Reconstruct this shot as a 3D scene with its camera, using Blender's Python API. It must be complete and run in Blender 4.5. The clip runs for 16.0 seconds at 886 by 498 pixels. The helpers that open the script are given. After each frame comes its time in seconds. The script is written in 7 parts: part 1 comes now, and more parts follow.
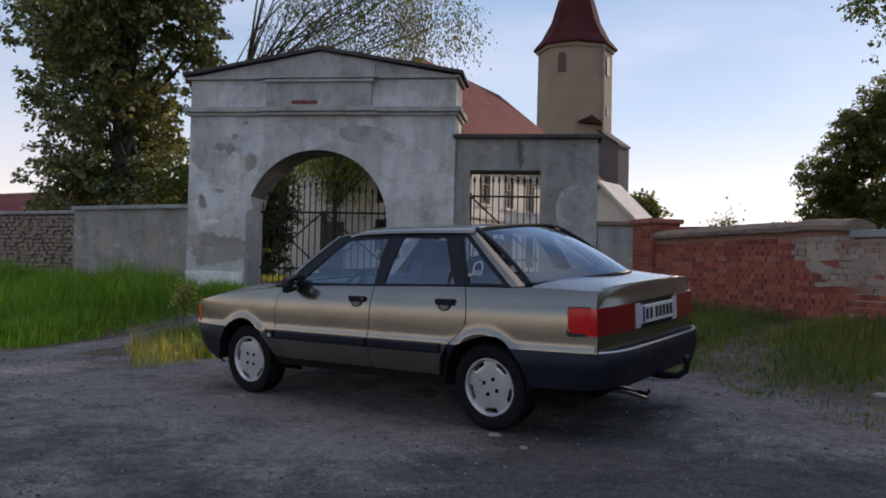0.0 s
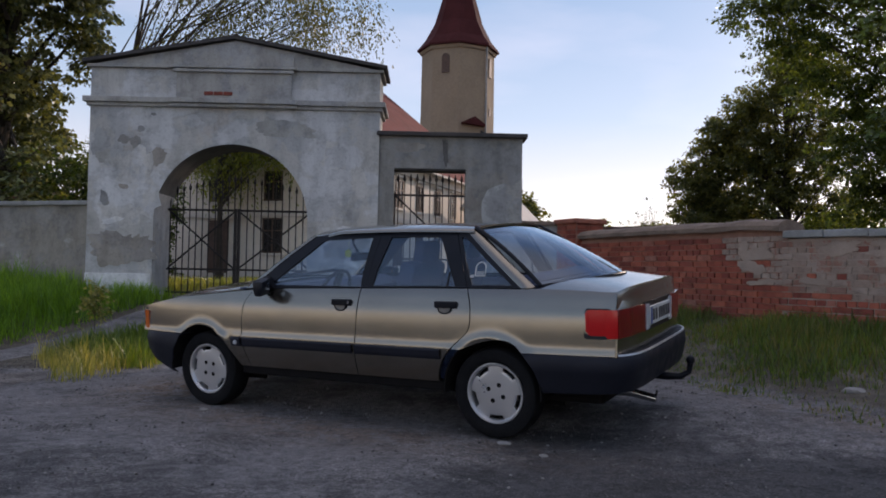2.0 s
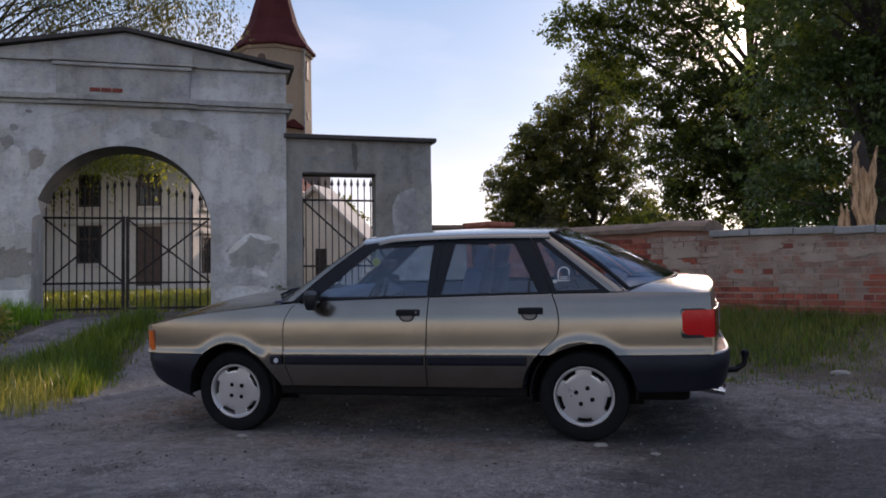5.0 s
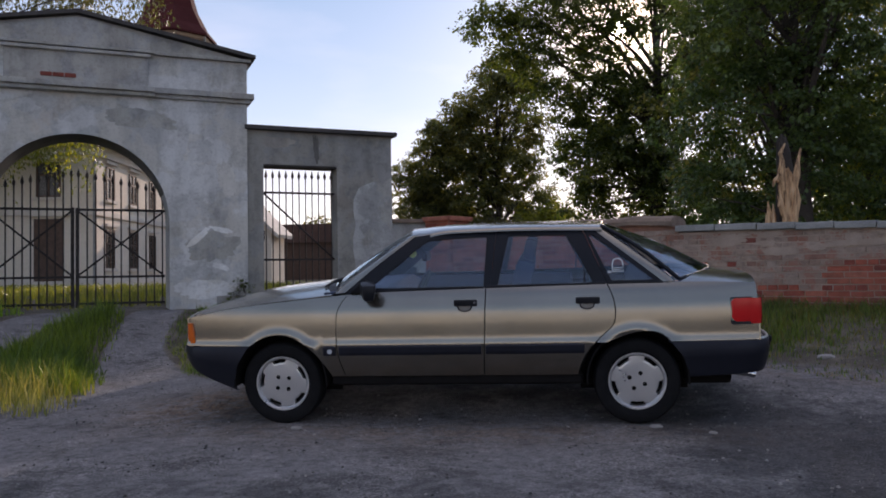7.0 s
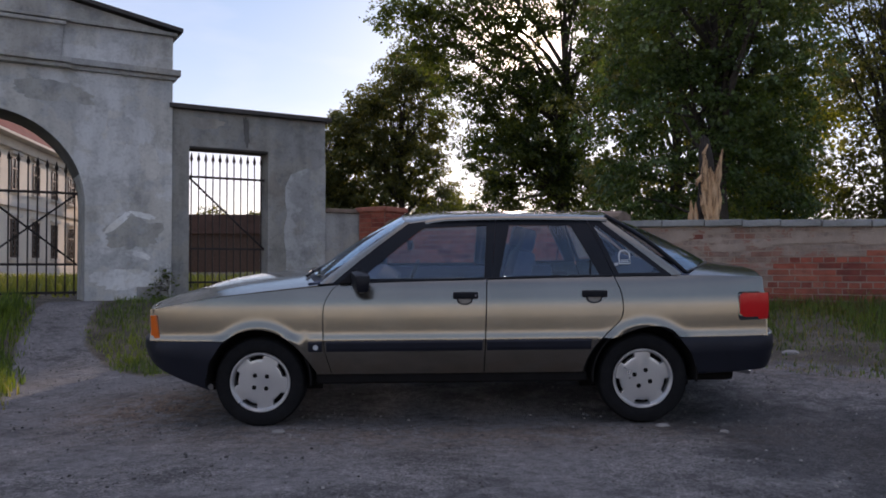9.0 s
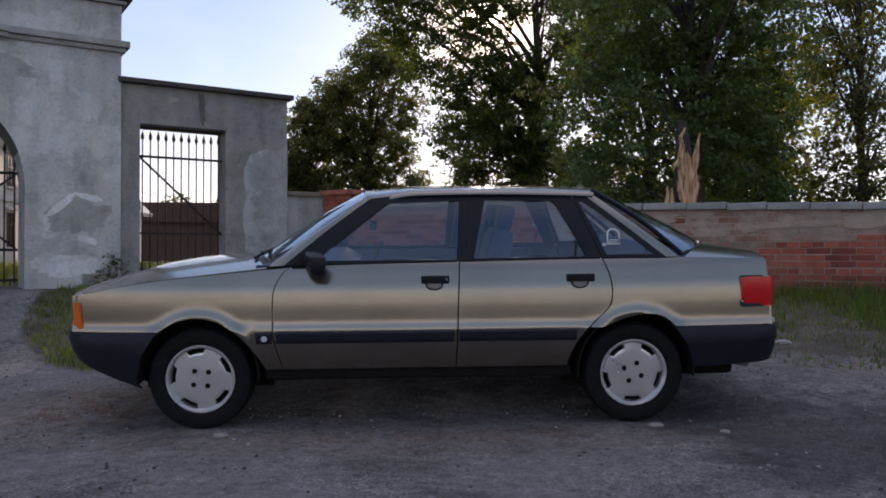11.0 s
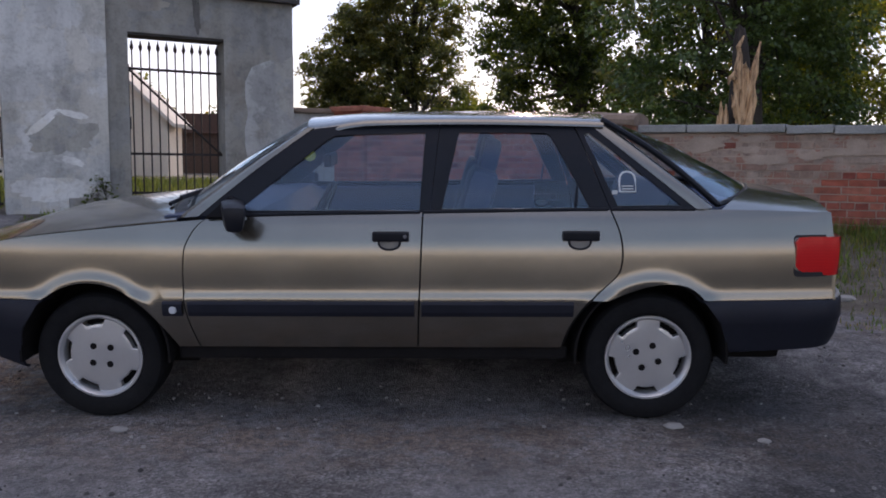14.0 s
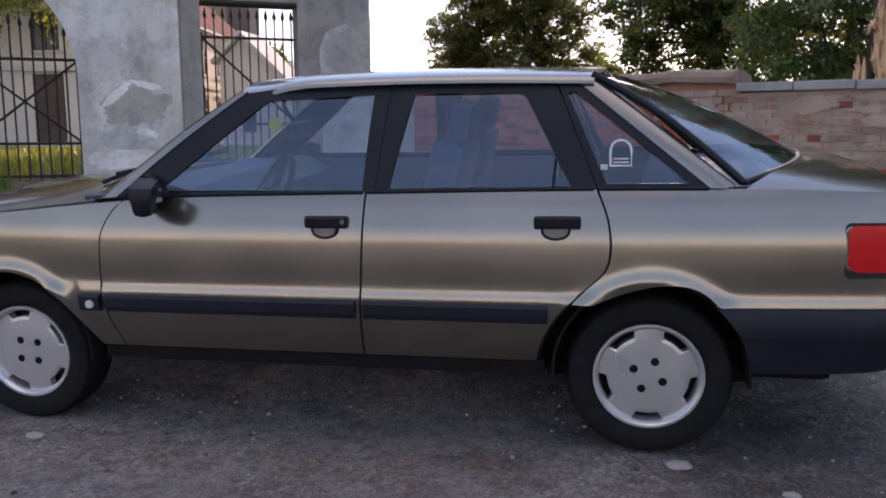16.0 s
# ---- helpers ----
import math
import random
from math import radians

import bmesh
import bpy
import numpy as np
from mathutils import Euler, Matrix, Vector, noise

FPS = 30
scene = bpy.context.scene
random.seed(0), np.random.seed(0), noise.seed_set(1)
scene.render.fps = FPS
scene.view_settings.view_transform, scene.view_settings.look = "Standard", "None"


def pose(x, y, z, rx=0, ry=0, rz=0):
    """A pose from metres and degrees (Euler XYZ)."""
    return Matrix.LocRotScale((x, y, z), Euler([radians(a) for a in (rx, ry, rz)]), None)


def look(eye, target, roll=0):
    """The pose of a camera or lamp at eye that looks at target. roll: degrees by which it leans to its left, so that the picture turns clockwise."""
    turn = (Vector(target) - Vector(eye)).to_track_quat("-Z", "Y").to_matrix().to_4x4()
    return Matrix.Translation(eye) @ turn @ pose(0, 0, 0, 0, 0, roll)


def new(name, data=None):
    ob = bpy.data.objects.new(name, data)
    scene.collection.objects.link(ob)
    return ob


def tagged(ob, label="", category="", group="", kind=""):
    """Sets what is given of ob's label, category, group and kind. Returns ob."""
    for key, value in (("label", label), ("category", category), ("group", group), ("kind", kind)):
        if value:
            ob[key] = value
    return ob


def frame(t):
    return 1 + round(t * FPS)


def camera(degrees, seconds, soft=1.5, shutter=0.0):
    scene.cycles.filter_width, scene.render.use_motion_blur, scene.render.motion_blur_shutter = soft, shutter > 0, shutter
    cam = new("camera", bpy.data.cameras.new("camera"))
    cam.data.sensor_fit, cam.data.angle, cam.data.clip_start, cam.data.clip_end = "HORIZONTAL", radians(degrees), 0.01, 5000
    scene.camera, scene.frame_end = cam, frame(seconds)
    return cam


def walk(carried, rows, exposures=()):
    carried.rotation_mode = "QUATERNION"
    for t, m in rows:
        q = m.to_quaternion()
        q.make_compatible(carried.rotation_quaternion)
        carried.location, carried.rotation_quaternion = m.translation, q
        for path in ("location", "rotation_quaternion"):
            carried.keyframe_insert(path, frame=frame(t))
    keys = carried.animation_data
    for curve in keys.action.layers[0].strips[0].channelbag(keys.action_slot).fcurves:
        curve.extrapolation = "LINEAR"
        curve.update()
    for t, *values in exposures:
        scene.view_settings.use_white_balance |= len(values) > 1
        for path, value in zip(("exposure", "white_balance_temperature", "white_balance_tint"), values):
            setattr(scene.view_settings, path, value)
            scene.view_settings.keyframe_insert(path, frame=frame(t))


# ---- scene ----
cam = camera(57.6, 16.0, soft=1.8)
PATH = [
    (0, (4.389, -5.31, 1.076), (3.161, -3.733, 1.132), 1.4),
    (0.5, (4.199, -5.311, 1.084), (3.073, -3.66, 1.154), 1.5),
    (1, (3.972, -5.348, 1.073), (2.942, -3.636, 1.154), 1.9),
    (1.5, (3.722, -5.397, 1.058), (2.691, -3.684, 1.115), 1.0),
    (2, (3.515, -5.547, 1.068), (2.547, -3.798, 1.13), 1.1),
    (2.5, (3.281, -5.768, 1.07), (2.447, -3.951, 1.134), 0.0),
    (3, (3.055, -5.847, 1.053), (2.366, -3.971, 1.125), -0.6),
    (3.5, (2.746, -5.96, 1.073), (2.112, -4.064, 1.144), -0.2),
    (4, (2.412, -6.09, 1.093), (1.808, -4.184, 1.157), -0.2),
    (4.2, (2.27, -6.094, 1.096), (1.689, -4.182, 1.164), -0.3),
    (6.5, (0.909, -6.422, 1.064), (0.568, -4.452, 1.124), -0.9),
    (7, (0.64, -6.498, 1.073), (0.392, -4.514, 1.13), -0.8),
    (7.5, (0.385, -6.437, 1.056), (0.178, -4.449, 1.109), -0.6),
    (8, (0.166, -6.374, 1.063), (0.081, -4.377, 1.112), -0.0),
    (8.5, (-0.049, -6.323, 1.063), (-0.046, -4.323, 1.108), 0.2),
    (9, (-0.11, -6.131, 1.043), (-0.092, -4.132, 1.086), -0.0),
    (11.5, (-0.062, -5.396, 0.985), (0.042, -3.398, 0.98), 0.2),
    (12, (-0.023, -5.255, 1.017), (0.082, -3.26, 0.941), 0.4),
    (12.5, (-0.016, -4.997, 1.061), (0.093, -3.006, 0.908), 0.0),
    (13, (0.055, -4.821, 1.09), (0.157, -2.831, 0.914), 0.2),
    (13.5, (0.224, -4.598, 1.15), (0.231, -2.613, 0.914), -0.3),
    (14, (0.375, -4.423, 1.16), (0.345, -2.434, 0.96), 0.5),
    (14.5, (0.5, -4.214, 1.176), (0.448, -2.227, 0.953), 0.6),
    (15, (0.716, -4.035, 1.177), (0.49, -2.062, 0.938), -0.2),
    (15.5, (0.933, -3.851, 1.179), (0.594, -1.9, 0.903), -0.1),
    (16, (1.057, -3.683, 1.175), (0.694, -1.736, 0.892), -0.2),
]
walk(cam, [(t, look(e, a, r)) for t, e, a, r in PATH], [(0, 0.07, 6600, 22), (4, 0.12, 6650, 26), (9, 0.17, 6600, 26), (12.5, 0.34, 6550, 25), (14, 0.5, 6600, 27), (15.2, 0.56, 6650, 28), (16, 0.86, 6800, 30)])

# ---- world, sun and exposure ----
SUN = Vector((0.0935, 0.954, 0.2846)).normalized()
world = bpy.data.worlds.new("world")
scene.world = world
world.use_nodes = True
wn, wl = world.node_tree.nodes, world.node_tree.links
wn.clear()
sky = wn.new("ShaderNodeTexSky")
sky.sky_type, sky.sun_disc = 'NISHITA', False
sky.sun_elevation, sky.sun_rotation = radians(16.5), radians(5.6)
sky.air_density, sky.dust_density, sky.ozone_density = 0.8, 0.15, 1.5
# thin high haze over the whole dome: blue above, milky towards the horizon
wgeo = wn.new("ShaderNodeTexCoord")
wsep = wn.new("ShaderNodeSeparateXYZ")
wgrad = wn.new("ShaderNodeValToRGB")
wel = wgrad.color_ramp.elements
for e, (p, c) in zip([wel[0], wel[1], wel.new(0.1), wel.new(0.2), wel.new(0.4), wel.new(0.6), wel.new(0.8)],
                     [(0.0, (1.0, 0.85, 0.63)), (1.0, (0.14, 0.235, 0.43)), (0.09, (0.74, 0.69, 0.63)), (0.19, (0.43, 0.535, 0.595)), (0.36, (0.25, 0.395, 0.535)), (0.56, (0.26, 0.375, 0.525)), (0.72, (0.17, 0.28, 0.45))]):
    e.position, e.color = p, (*c, 1)
wmap = wn.new("ShaderNodeMapping")
wmap.inputs["Scale"].default_value = (1.6, 1.6, 5.5)
wnoise = wn.new("ShaderNodeTexNoise")
wnoise.inputs["Scale"].default_value, wnoise.inputs["Detail"].default_value = 1.6, 6.0
wramp = wn.new("ShaderNodeValToRGB")
wramp.color_ramp.elements[0].position, wramp.color_ramp.elements[1].position = 0.5, 0.75
wramp.color_ramp.elements[1].color = (0.5, 0.5, 0.5, 1)
wmix = wn.new("ShaderNodeMix")
wmix.data_type = 'RGBA'
wmix.inputs["B"].default_value = (0.74, 0.74, 0.77, 1)
whaze = wn.new("ShaderNodeBackground")
whaze.inputs["Strength"].default_value = 0.9
wbg = wn.new("ShaderNodeBackground")
wbg.inputs["Strength"].default_value = 0.05
wadd = wn.new("ShaderNodeAddShader")
wout = wn.new("ShaderNodeOutputWorld")
wl.new(wgeo.outputs["Generated"], wsep.inputs["Vector"])
wl.new(wsep.outputs["Z"], wgrad.inputs["Fac"])
wl.new(wgeo.outputs["Generated"], wmap.inputs["Vector"])
wl.new(wmap.outputs["Vector"], wnoise.inputs["Vector"])
wl.new(wnoise.outputs["Fac"], wramp.inputs["Fac"])
wl.new(wramp.outputs["Color"], wmix.inputs["Factor"])
wl.new(wgrad.outputs["Color"], wmix.inputs["A"])
wl.new(wmix.outputs["Result"], whaze.inputs["Color"])
wl.new(sky.outputs["Color"], wbg.inputs["Color"])
wl.new(wbg.outputs["Background"], wadd.inputs[0])
wl.new(whaze.outputs["Background"], wadd.inputs[1])
# bright ring of haze round the low sun, as it shows between the leaves
wdot = wn.new("ShaderNodeVectorMath")
wdot.operation = 'DOT_PRODUCT'
wdot.inputs[1].default_value = SUN
wl.new(wgeo.outputs["Generated"], wdot.inputs[0])
wclip = wn.new("ShaderNodeMath")
wclip.operation = 'MAXIMUM'
wclip.inputs[1].default_value = 0.0
wl.new(wdot.outputs["Value"], wclip.inputs[0])
wlast = wadd
for sharp, strength, tint in ((16000.0, 26.0, (1.0, 0.88, 0.7)), (500.0, 3.2, (1.0, 0.74, 0.46)), (60.0, 0.3, (1.0, 0.85, 0.66))):
    wpow = wn.new("ShaderNodeMath")
    wpow.operation = 'POWER'
    wpow.inputs[1].default_value = sharp
    wl.new(wclip.outputs[0], wpow.inputs[0])
    wmul = wn.new("ShaderNodeMath")
    wmul.operation = 'MULTIPLY'
    wmul.inputs[1].default_value = strength
    wl.new(wpow.outputs[0], wmul.inputs[0])
    wglow = wn.new("ShaderNodeBackground")
    wglow.inputs["Color"].default_value = (*tint, 1)
    wl.new(wmul.outputs[0], wglow.inputs["Strength"])
    wsum = wn.new("ShaderNodeAddShader")
    wl.new(wlast.outputs["Shader"], wsum.inputs[0])
    wl.new(wglow.outputs["Background"], wsum.inputs[1])
    wlast = wsum
wl.new(wlast.outputs["Shader"], wout.inputs["Surface"])

sun_data = bpy.data.lights.new("sun", 'SUN')
sun_data.energy, sun_data.angle, sun_data.color = 2.8, radians(0.6), (1.0, 0.86, 0.68)
sun = new("sun", sun_data)
sun.matrix_world = look(SUN * 200, (0, 0, 0))


# ---- mesh helpers ----
def part(name, bm, material, parent=None, label="", smooth=False):
    me = bpy.data.meshes.new(name)
    bm.normal_update()
    bm.to_mesh(me)
    bm.free()
    mats = material if isinstance(material, (list, tuple)) else [material]
    for m in mats:
        me.materials.append(m)
    if smooth:
        me.shade_smooth()
        me.set_sharp_from_angle(angle=radians(38))
    ob = new(name, me)
    if parent is not None:
        ob.parent = parent
    if label:
        ob["label"] = label
    return ob


def raw(name, verts, faces, material, parent=None, label="", smooth=False):
    me = bpy.data.meshes.new(name)
    me.from_pydata(verts, [], faces)
    mats = material if isinstance(material, (list, tuple)) else [material]
    for m in mats:
        me.materials.append(m)
    if smooth:
        me.shade_smooth()
    ob = new(name, me)
    if parent is not None:
        ob.parent = parent
    if label:
        ob["label"] = label
    return ob


def quads(name, V, Q, material, parent=None):
    """A mesh from numpy arrays of vertices (n x 3) and quads (m x 4)."""
    me = bpy.data.meshes.new(name)
    me.vertices.add(len(V))
    me.vertices.foreach_set("co", np.asarray(V, dtype=np.float32).ravel())
    me.loops.add(Q.size)
    me.loops.foreach_set("vertex_index", Q.astype(np.int32).ravel())
    me.polygons.add(len(Q))
    me.polygons.foreach_set("loop_start", np.arange(0, Q.size, 4, dtype=np.int32))
    me.update(calc_edges=True)
    me.materials.append(material)
    ob = new(name, me)
    if parent is not None:
        ob.parent = parent
    return ob


def group_of(name, m=None):
    ob = new(name)
    ob.empty_display_size = 0.2
    if m is not None:
        ob.matrix_basis = m
    return ob


def box(bm, x0, x1, y0, y1, z0, z1, bevel=0.0, m=None):
    (x0, x1), (y0, y1), (z0, z1) = sorted((x0, x1)), sorted((y0, y1)), sorted((z0, z1))
    r = bmesh.ops.create_cube(bm, size=1.0)
    vs = r["verts"]
    for v in vs:
        v.co = Vector(((x0 + x1) / 2 + v.co.x * (x1 - x0), (y0 + y1) / 2 + v.co.y * (y1 - y0), (z0 + z1) / 2 + v.co.z * (z1 - z0)))
    if bevel:
        es = list({e for v in vs for e in v.link_edges})
        g = bmesh.ops.bevel(bm, geom=es, offset=bevel, segments=2, affect='EDGES', profile=0.6)
        vs = list({v for f in g["faces"] for v in f.verts} | {v for v in vs if v.is_valid})
    if m is not None:
        bmesh.ops.transform(bm, matrix=m, verts=[v for v in vs if v.is_valid])
    return vs


def rod(bm, p0, p1, r0, r1=None, n=8, caps=True):
    p0, p1 = Vector(p0), Vector(p1)
    r1 = r0 if r1 is None else r1
    q = (p1 - p0).to_track_quat('Z', 'Y')
    a = [bm.verts.new(p0 + q @ Vector((r0 * math.cos(k * math.tau / n), r0 * math.sin(k * math.tau / n), 0))) for k in range(n)]
    b = [bm.verts.new(p1 + q @ Vector((r1 * math.cos(k * math.tau / n), r1 * math.sin(k * math.tau / n), 0))) for k in range(n)]
    for k in range(n):
        bm.faces.new((a[k], a[(k + 1) % n], b[(k + 1) % n], b[k]))
    if caps:
        bm.faces.new(a[::-1])
        bm.faces.new(b)


def tube(bm, pts, radii, n=8):
    """A tube along points with a radius at each."""
    pts = [Vector(p) for p in pts]
    rings = []
    for i, p in enumerate(pts):
        d = (pts[min(i + 1, len(pts) - 1)] - pts[max(i - 1, 0)]).normalized()
        q = d.to_track_quat('Z', 'Y')
        r = radii[i] if isinstance(radii, (list, tuple)) else radii
        rings.append([bm.verts.new(p + q @ Vector((r * math.cos(k * math.tau / n), r * math.sin(k * math.tau / n), 0))) for k in range(n)])
    for a, b in zip(rings, rings[1:]):
        # match the start of the rings to avoid twist
        s = min(range(n), key=lambda j: (b[j].co - a[0].co).length)
        for k in range(n):
            bm.faces.new((a[k], a[(k + 1) % n], b[(k + 1 + s) % n], b[(k + s) % n]))
    bm.faces.new(rings[0][::-1])
    bm.faces.new(rings[-1])


def lathe(bm, profile, n=32, axis='Y', centre=(0, 0, 0), close=False):
    """Turns (radius, along) points round an axis."""
    c = Vector(centre)
    rings = []
    for r, h in profile:
        ring = []
        for k in range(n):
            a = k * math.tau / n
            ca, sa = r * math.cos(a), r * math.sin(a)
            p = Vector((ca, h, sa)) if axis == 'Y' else Vector((ca, sa, h)) if axis == 'Z' else Vector((h, ca, sa))
            ring.append(bm.verts.new(c + p))
        rings.append(ring)
    pairs = list(zip(rings, rings[1:])) + ([(rings[-1], rings[0])] if close else [])
    for a, b in pairs:
        for k in range(n):
            bm.faces.new((a[k], a[(k + 1) % n], b[(k + 1) % n], b[k]))
    if not close:
        bm.faces.new(rings[0][::-1])
        bm.faces.new(rings[-1])


def sheet(bm, P, th, flip=False, inside=None):
    """A curved panel with thickness th from a grid of points, P[i][j]; it grows towards the point inside."""
    A = np.array([[tuple(p) for p in row] for row in P], dtype=float)
    du, dv = np.gradient(A, axis=0), np.gradient(A, axis=1)
    N = np.cross(du, dv)
    N /= np.linalg.norm(N, axis=2, keepdims=True) + 1e-9
    if inside is not None:
        flip = (N * (A - np.array(inside))).sum() < 0
    if flip:
        N = -N
    B = A - N * th
    nu, nv = A.shape[:2]
    va = [[bm.verts.new(A[i, j]) for j in range(nv)] for i in range(nu)]
    vb = [[bm.verts.new(B[i, j]) for j in range(nv)] for i in range(nu)]

    def quad(a, b, c, d):
        bm.faces.new((d, c, b, a) if flip else (a, b, c, d))
    for i in range(nu - 1):
        for j in range(nv - 1):
            quad(va[i][j], va[i + 1][j], va[i + 1][j + 1], va[i][j + 1])
            quad(vb[i][j + 1], vb[i + 1][j + 1], vb[i + 1][j], vb[i][j])
    for i in range(nu - 1):
        quad(va[i][0], vb[i][0], vb[i + 1][0], va[i + 1][0])
        quad(va[i + 1][-1], vb[i + 1][-1], vb[i][-1], va[i][-1])
    for j in range(nv - 1):
        quad(va[0][j + 1], vb[0][j + 1], vb[0][j], va[0][j])
        quad(va[-1][j], vb[-1][j], vb[-1][j + 1], va[-1][j + 1])


def prism(bm, outline, y0, y1, m=None, slot=0):
    """An outline in x, z pushed from y0 to y1."""
    a = [bm.verts.new((x, y0, z)) for x, z in outline]
    b = [bm.verts.new((x, y1, z)) for x, z in outline]
    n = len(a)
    fs = [bm.faces.new(a), bm.faces.new(b[::-1])]
    for k in range(n):
        fs.append(bm.faces.new((a[(k + 1) % n], a[k], b[k], b[(k + 1) % n])))
    for f in fs:
        f.material_index = slot
    if m is not None:
        bmesh.ops.transform(bm, matrix=m, verts=a + b)
    return a + b


def smoothstep(x, a, b):
    t = min(1.0, max(0.0, (x - a) / (b - a)))
    return t * t * (3 - 2 * t)


def lerp(a, b, t):
    return a + (b - a) * t


def table_lookup(tab, x):
    """Straight lines between (x, value) pairs."""
    if x <= tab[0][0]:
        return tab[0][1]
    for (a, va), (b, vb) in zip(tab, tab[1:]):
        if x <= b:
            return lerp(va, vb, (x - a) / (b - a))
    return tab[-1][1]


def eased(tab, x):
    """Smooth curve through (x, value) pairs."""
    if x <= tab[0][0]:
        return tab[0][1]
    n = len(tab)
    for i in range(n - 1):
        (a, va), (b, vb) = tab[i], tab[i + 1]
        if x <= b:
            ma = (vb - tab[i - 1][1]) / (b - tab[i - 1][0]) if i else (vb - va) / (b - a)
            mb = (tab[i + 2][1] - va) / (tab[i + 2][0] - a) if i + 2 < n else (vb - va) / (b - a)
            h, t = b - a, (x - a) / (b - a)
            return ((2 * t**3 - 3 * t**2 + 1) * va + (t**3 - 2 * t**2 + t) * h * ma + (3 * t**2 - 2 * t**3) * vb + (t**3 - t**2) * h * mb)
    return tab[-1][1]


# ---- materials ----
class Nodes:
    """Short way to write node materials."""

    def __init__(self, name):
        self.m = bpy.data.materials.new(name)
        self.m.use_nodes = True
        self.t = self.m.node_tree
        self.b = self.t.nodes["Principled BSDF"]
        self.out = self.t.nodes["Material Output"]
        self.coord = None

    def node(self, kind, **inputs):
        n = self.t.nodes.new(kind)
        for k, v in inputs.items():
            n.inputs[k.replace("_", " ")].default_value = v
        return n

    def link(self, a, b):
        self.t.links.new(a, b)

    def where(self, scale=(1, 1, 1)):
        c = self.t.nodes.new("ShaderNodeTexCoord")
        mp = self.t.nodes.new("ShaderNodeMapping")
        mp.inputs["Scale"].default_value = scale
        self.link(c.outputs["Object"], mp.inputs["Vector"])
        return mp.outputs["Vector"]

    def noise(self, scale, detail=4.0, rough=0.55, stretch=(1, 1, 1), shift=0.0):
        n = self.node("ShaderNodeTexNoise", Scale=scale, Detail=detail, Roughness=rough)
        v = self.where(stretch)
        if shift:
            v.node.inputs["Location"].default_value = (shift, shift * 1.7, shift * 0.6)
        self.link(v, n.inputs["Vector"])
        return n.outputs["Fac"]

    def place_noise(self, scale, detail=6.0, rough=0.6):
        n = self.node("ShaderNodeTexNoise", Scale=scale, Detail=detail, Roughness=rough)
        self.link(self.t.nodes.new("ShaderNodeNewGeometry").outputs["Position"], n.inputs["Vector"])
        return n.outputs["Fac"]

    def ramp(self, fac, stops):
        r = self.t.nodes.new("ShaderNodeValToRGB")
        el = r.color_ramp.elements
        while len(el) < len(stops):
            el.new(0.5)
        for e, (p, c) in zip(el, stops):
            e.position = p
            e.color = (*c, 1) if isinstance(c, (tuple, list)) else (c, c, c, 1)
        self.link(fac, r.inputs["Fac"])
        return r.outputs["Color"]

    def mix(self, fac, a, b, mode='MIX'):
        n = self.t.nodes.new("ShaderNodeMix")
        n.data_type, n.blend_type = 'RGBA', mode
        for s, v in (("Factor", fac), ("A", a), ("B", b)):
            if isinstance(v, (int, float)):
                n.inputs[s].default_value = v if s == "Factor" else (v, v, v, 1)
            elif isinstance(v, (tuple, list)):
                n.inputs[s].default_value = (*v, 1)
            else:
                self.link(v, n.inputs[s])
        return n.outputs["Result"]

    def bump(self, height, strength=0.3, distance=0.01):
        n = self.node("ShaderNodeBump", Strength=strength, Distance=distance)
        self.link(height, n.inputs["Height"])
        self.link(n.outputs["Normal"], self.b.inputs["Normal"])

    def set(self, **inputs):
        for k, v in inputs.items():
            s = self.b.inputs[k.replace("_", " ")]
            if isinstance(v, (int, float)):
                s.default_value = v
            elif isinstance(v, (tuple, list)):
                s.default_value = (*v, 1) if len(v) == 3 else v
            else:
                self.link(v, s)
        return self


def plain(name, colour, rough=0.5, metal=0.0, vary=0.25, scale=6.0, bump=0.1, fine=60.0, coat=0.0, dull=False, spec=0.5):
    """A surface of one colour with soft stains, grain and fine relief."""
    n = Nodes(name)
    lo, hi = [c * (1 - vary) for c in colour], [min(1, c * (1 + vary)) for c in colour]
    big = n.ramp(n.noise(scale, 5), [(0.3, lo), (0.7, hi)])
    grain = n.noise(fine, 3)
    col = n.mix(0.35, big, n.ramp(grain, [(0.3, lo), (0.7, hi)]))
    n.set(Base_Color=col, Roughness=n.ramp(n.noise(scale * 2, 4, shift=3), [(0.3, max(0.02, rough - 0.08)), (0.7, min(1, rough + 0.08))]), Metallic=metal)
    n.set(Specular_IOR_Level=0.12 if dull else spec)
    if coat:
        n.set(Coat_Weight=coat, Coat_Roughness=0.06)
    if bump:
        n.bump(grain, bump, 0.005)
    return n.m


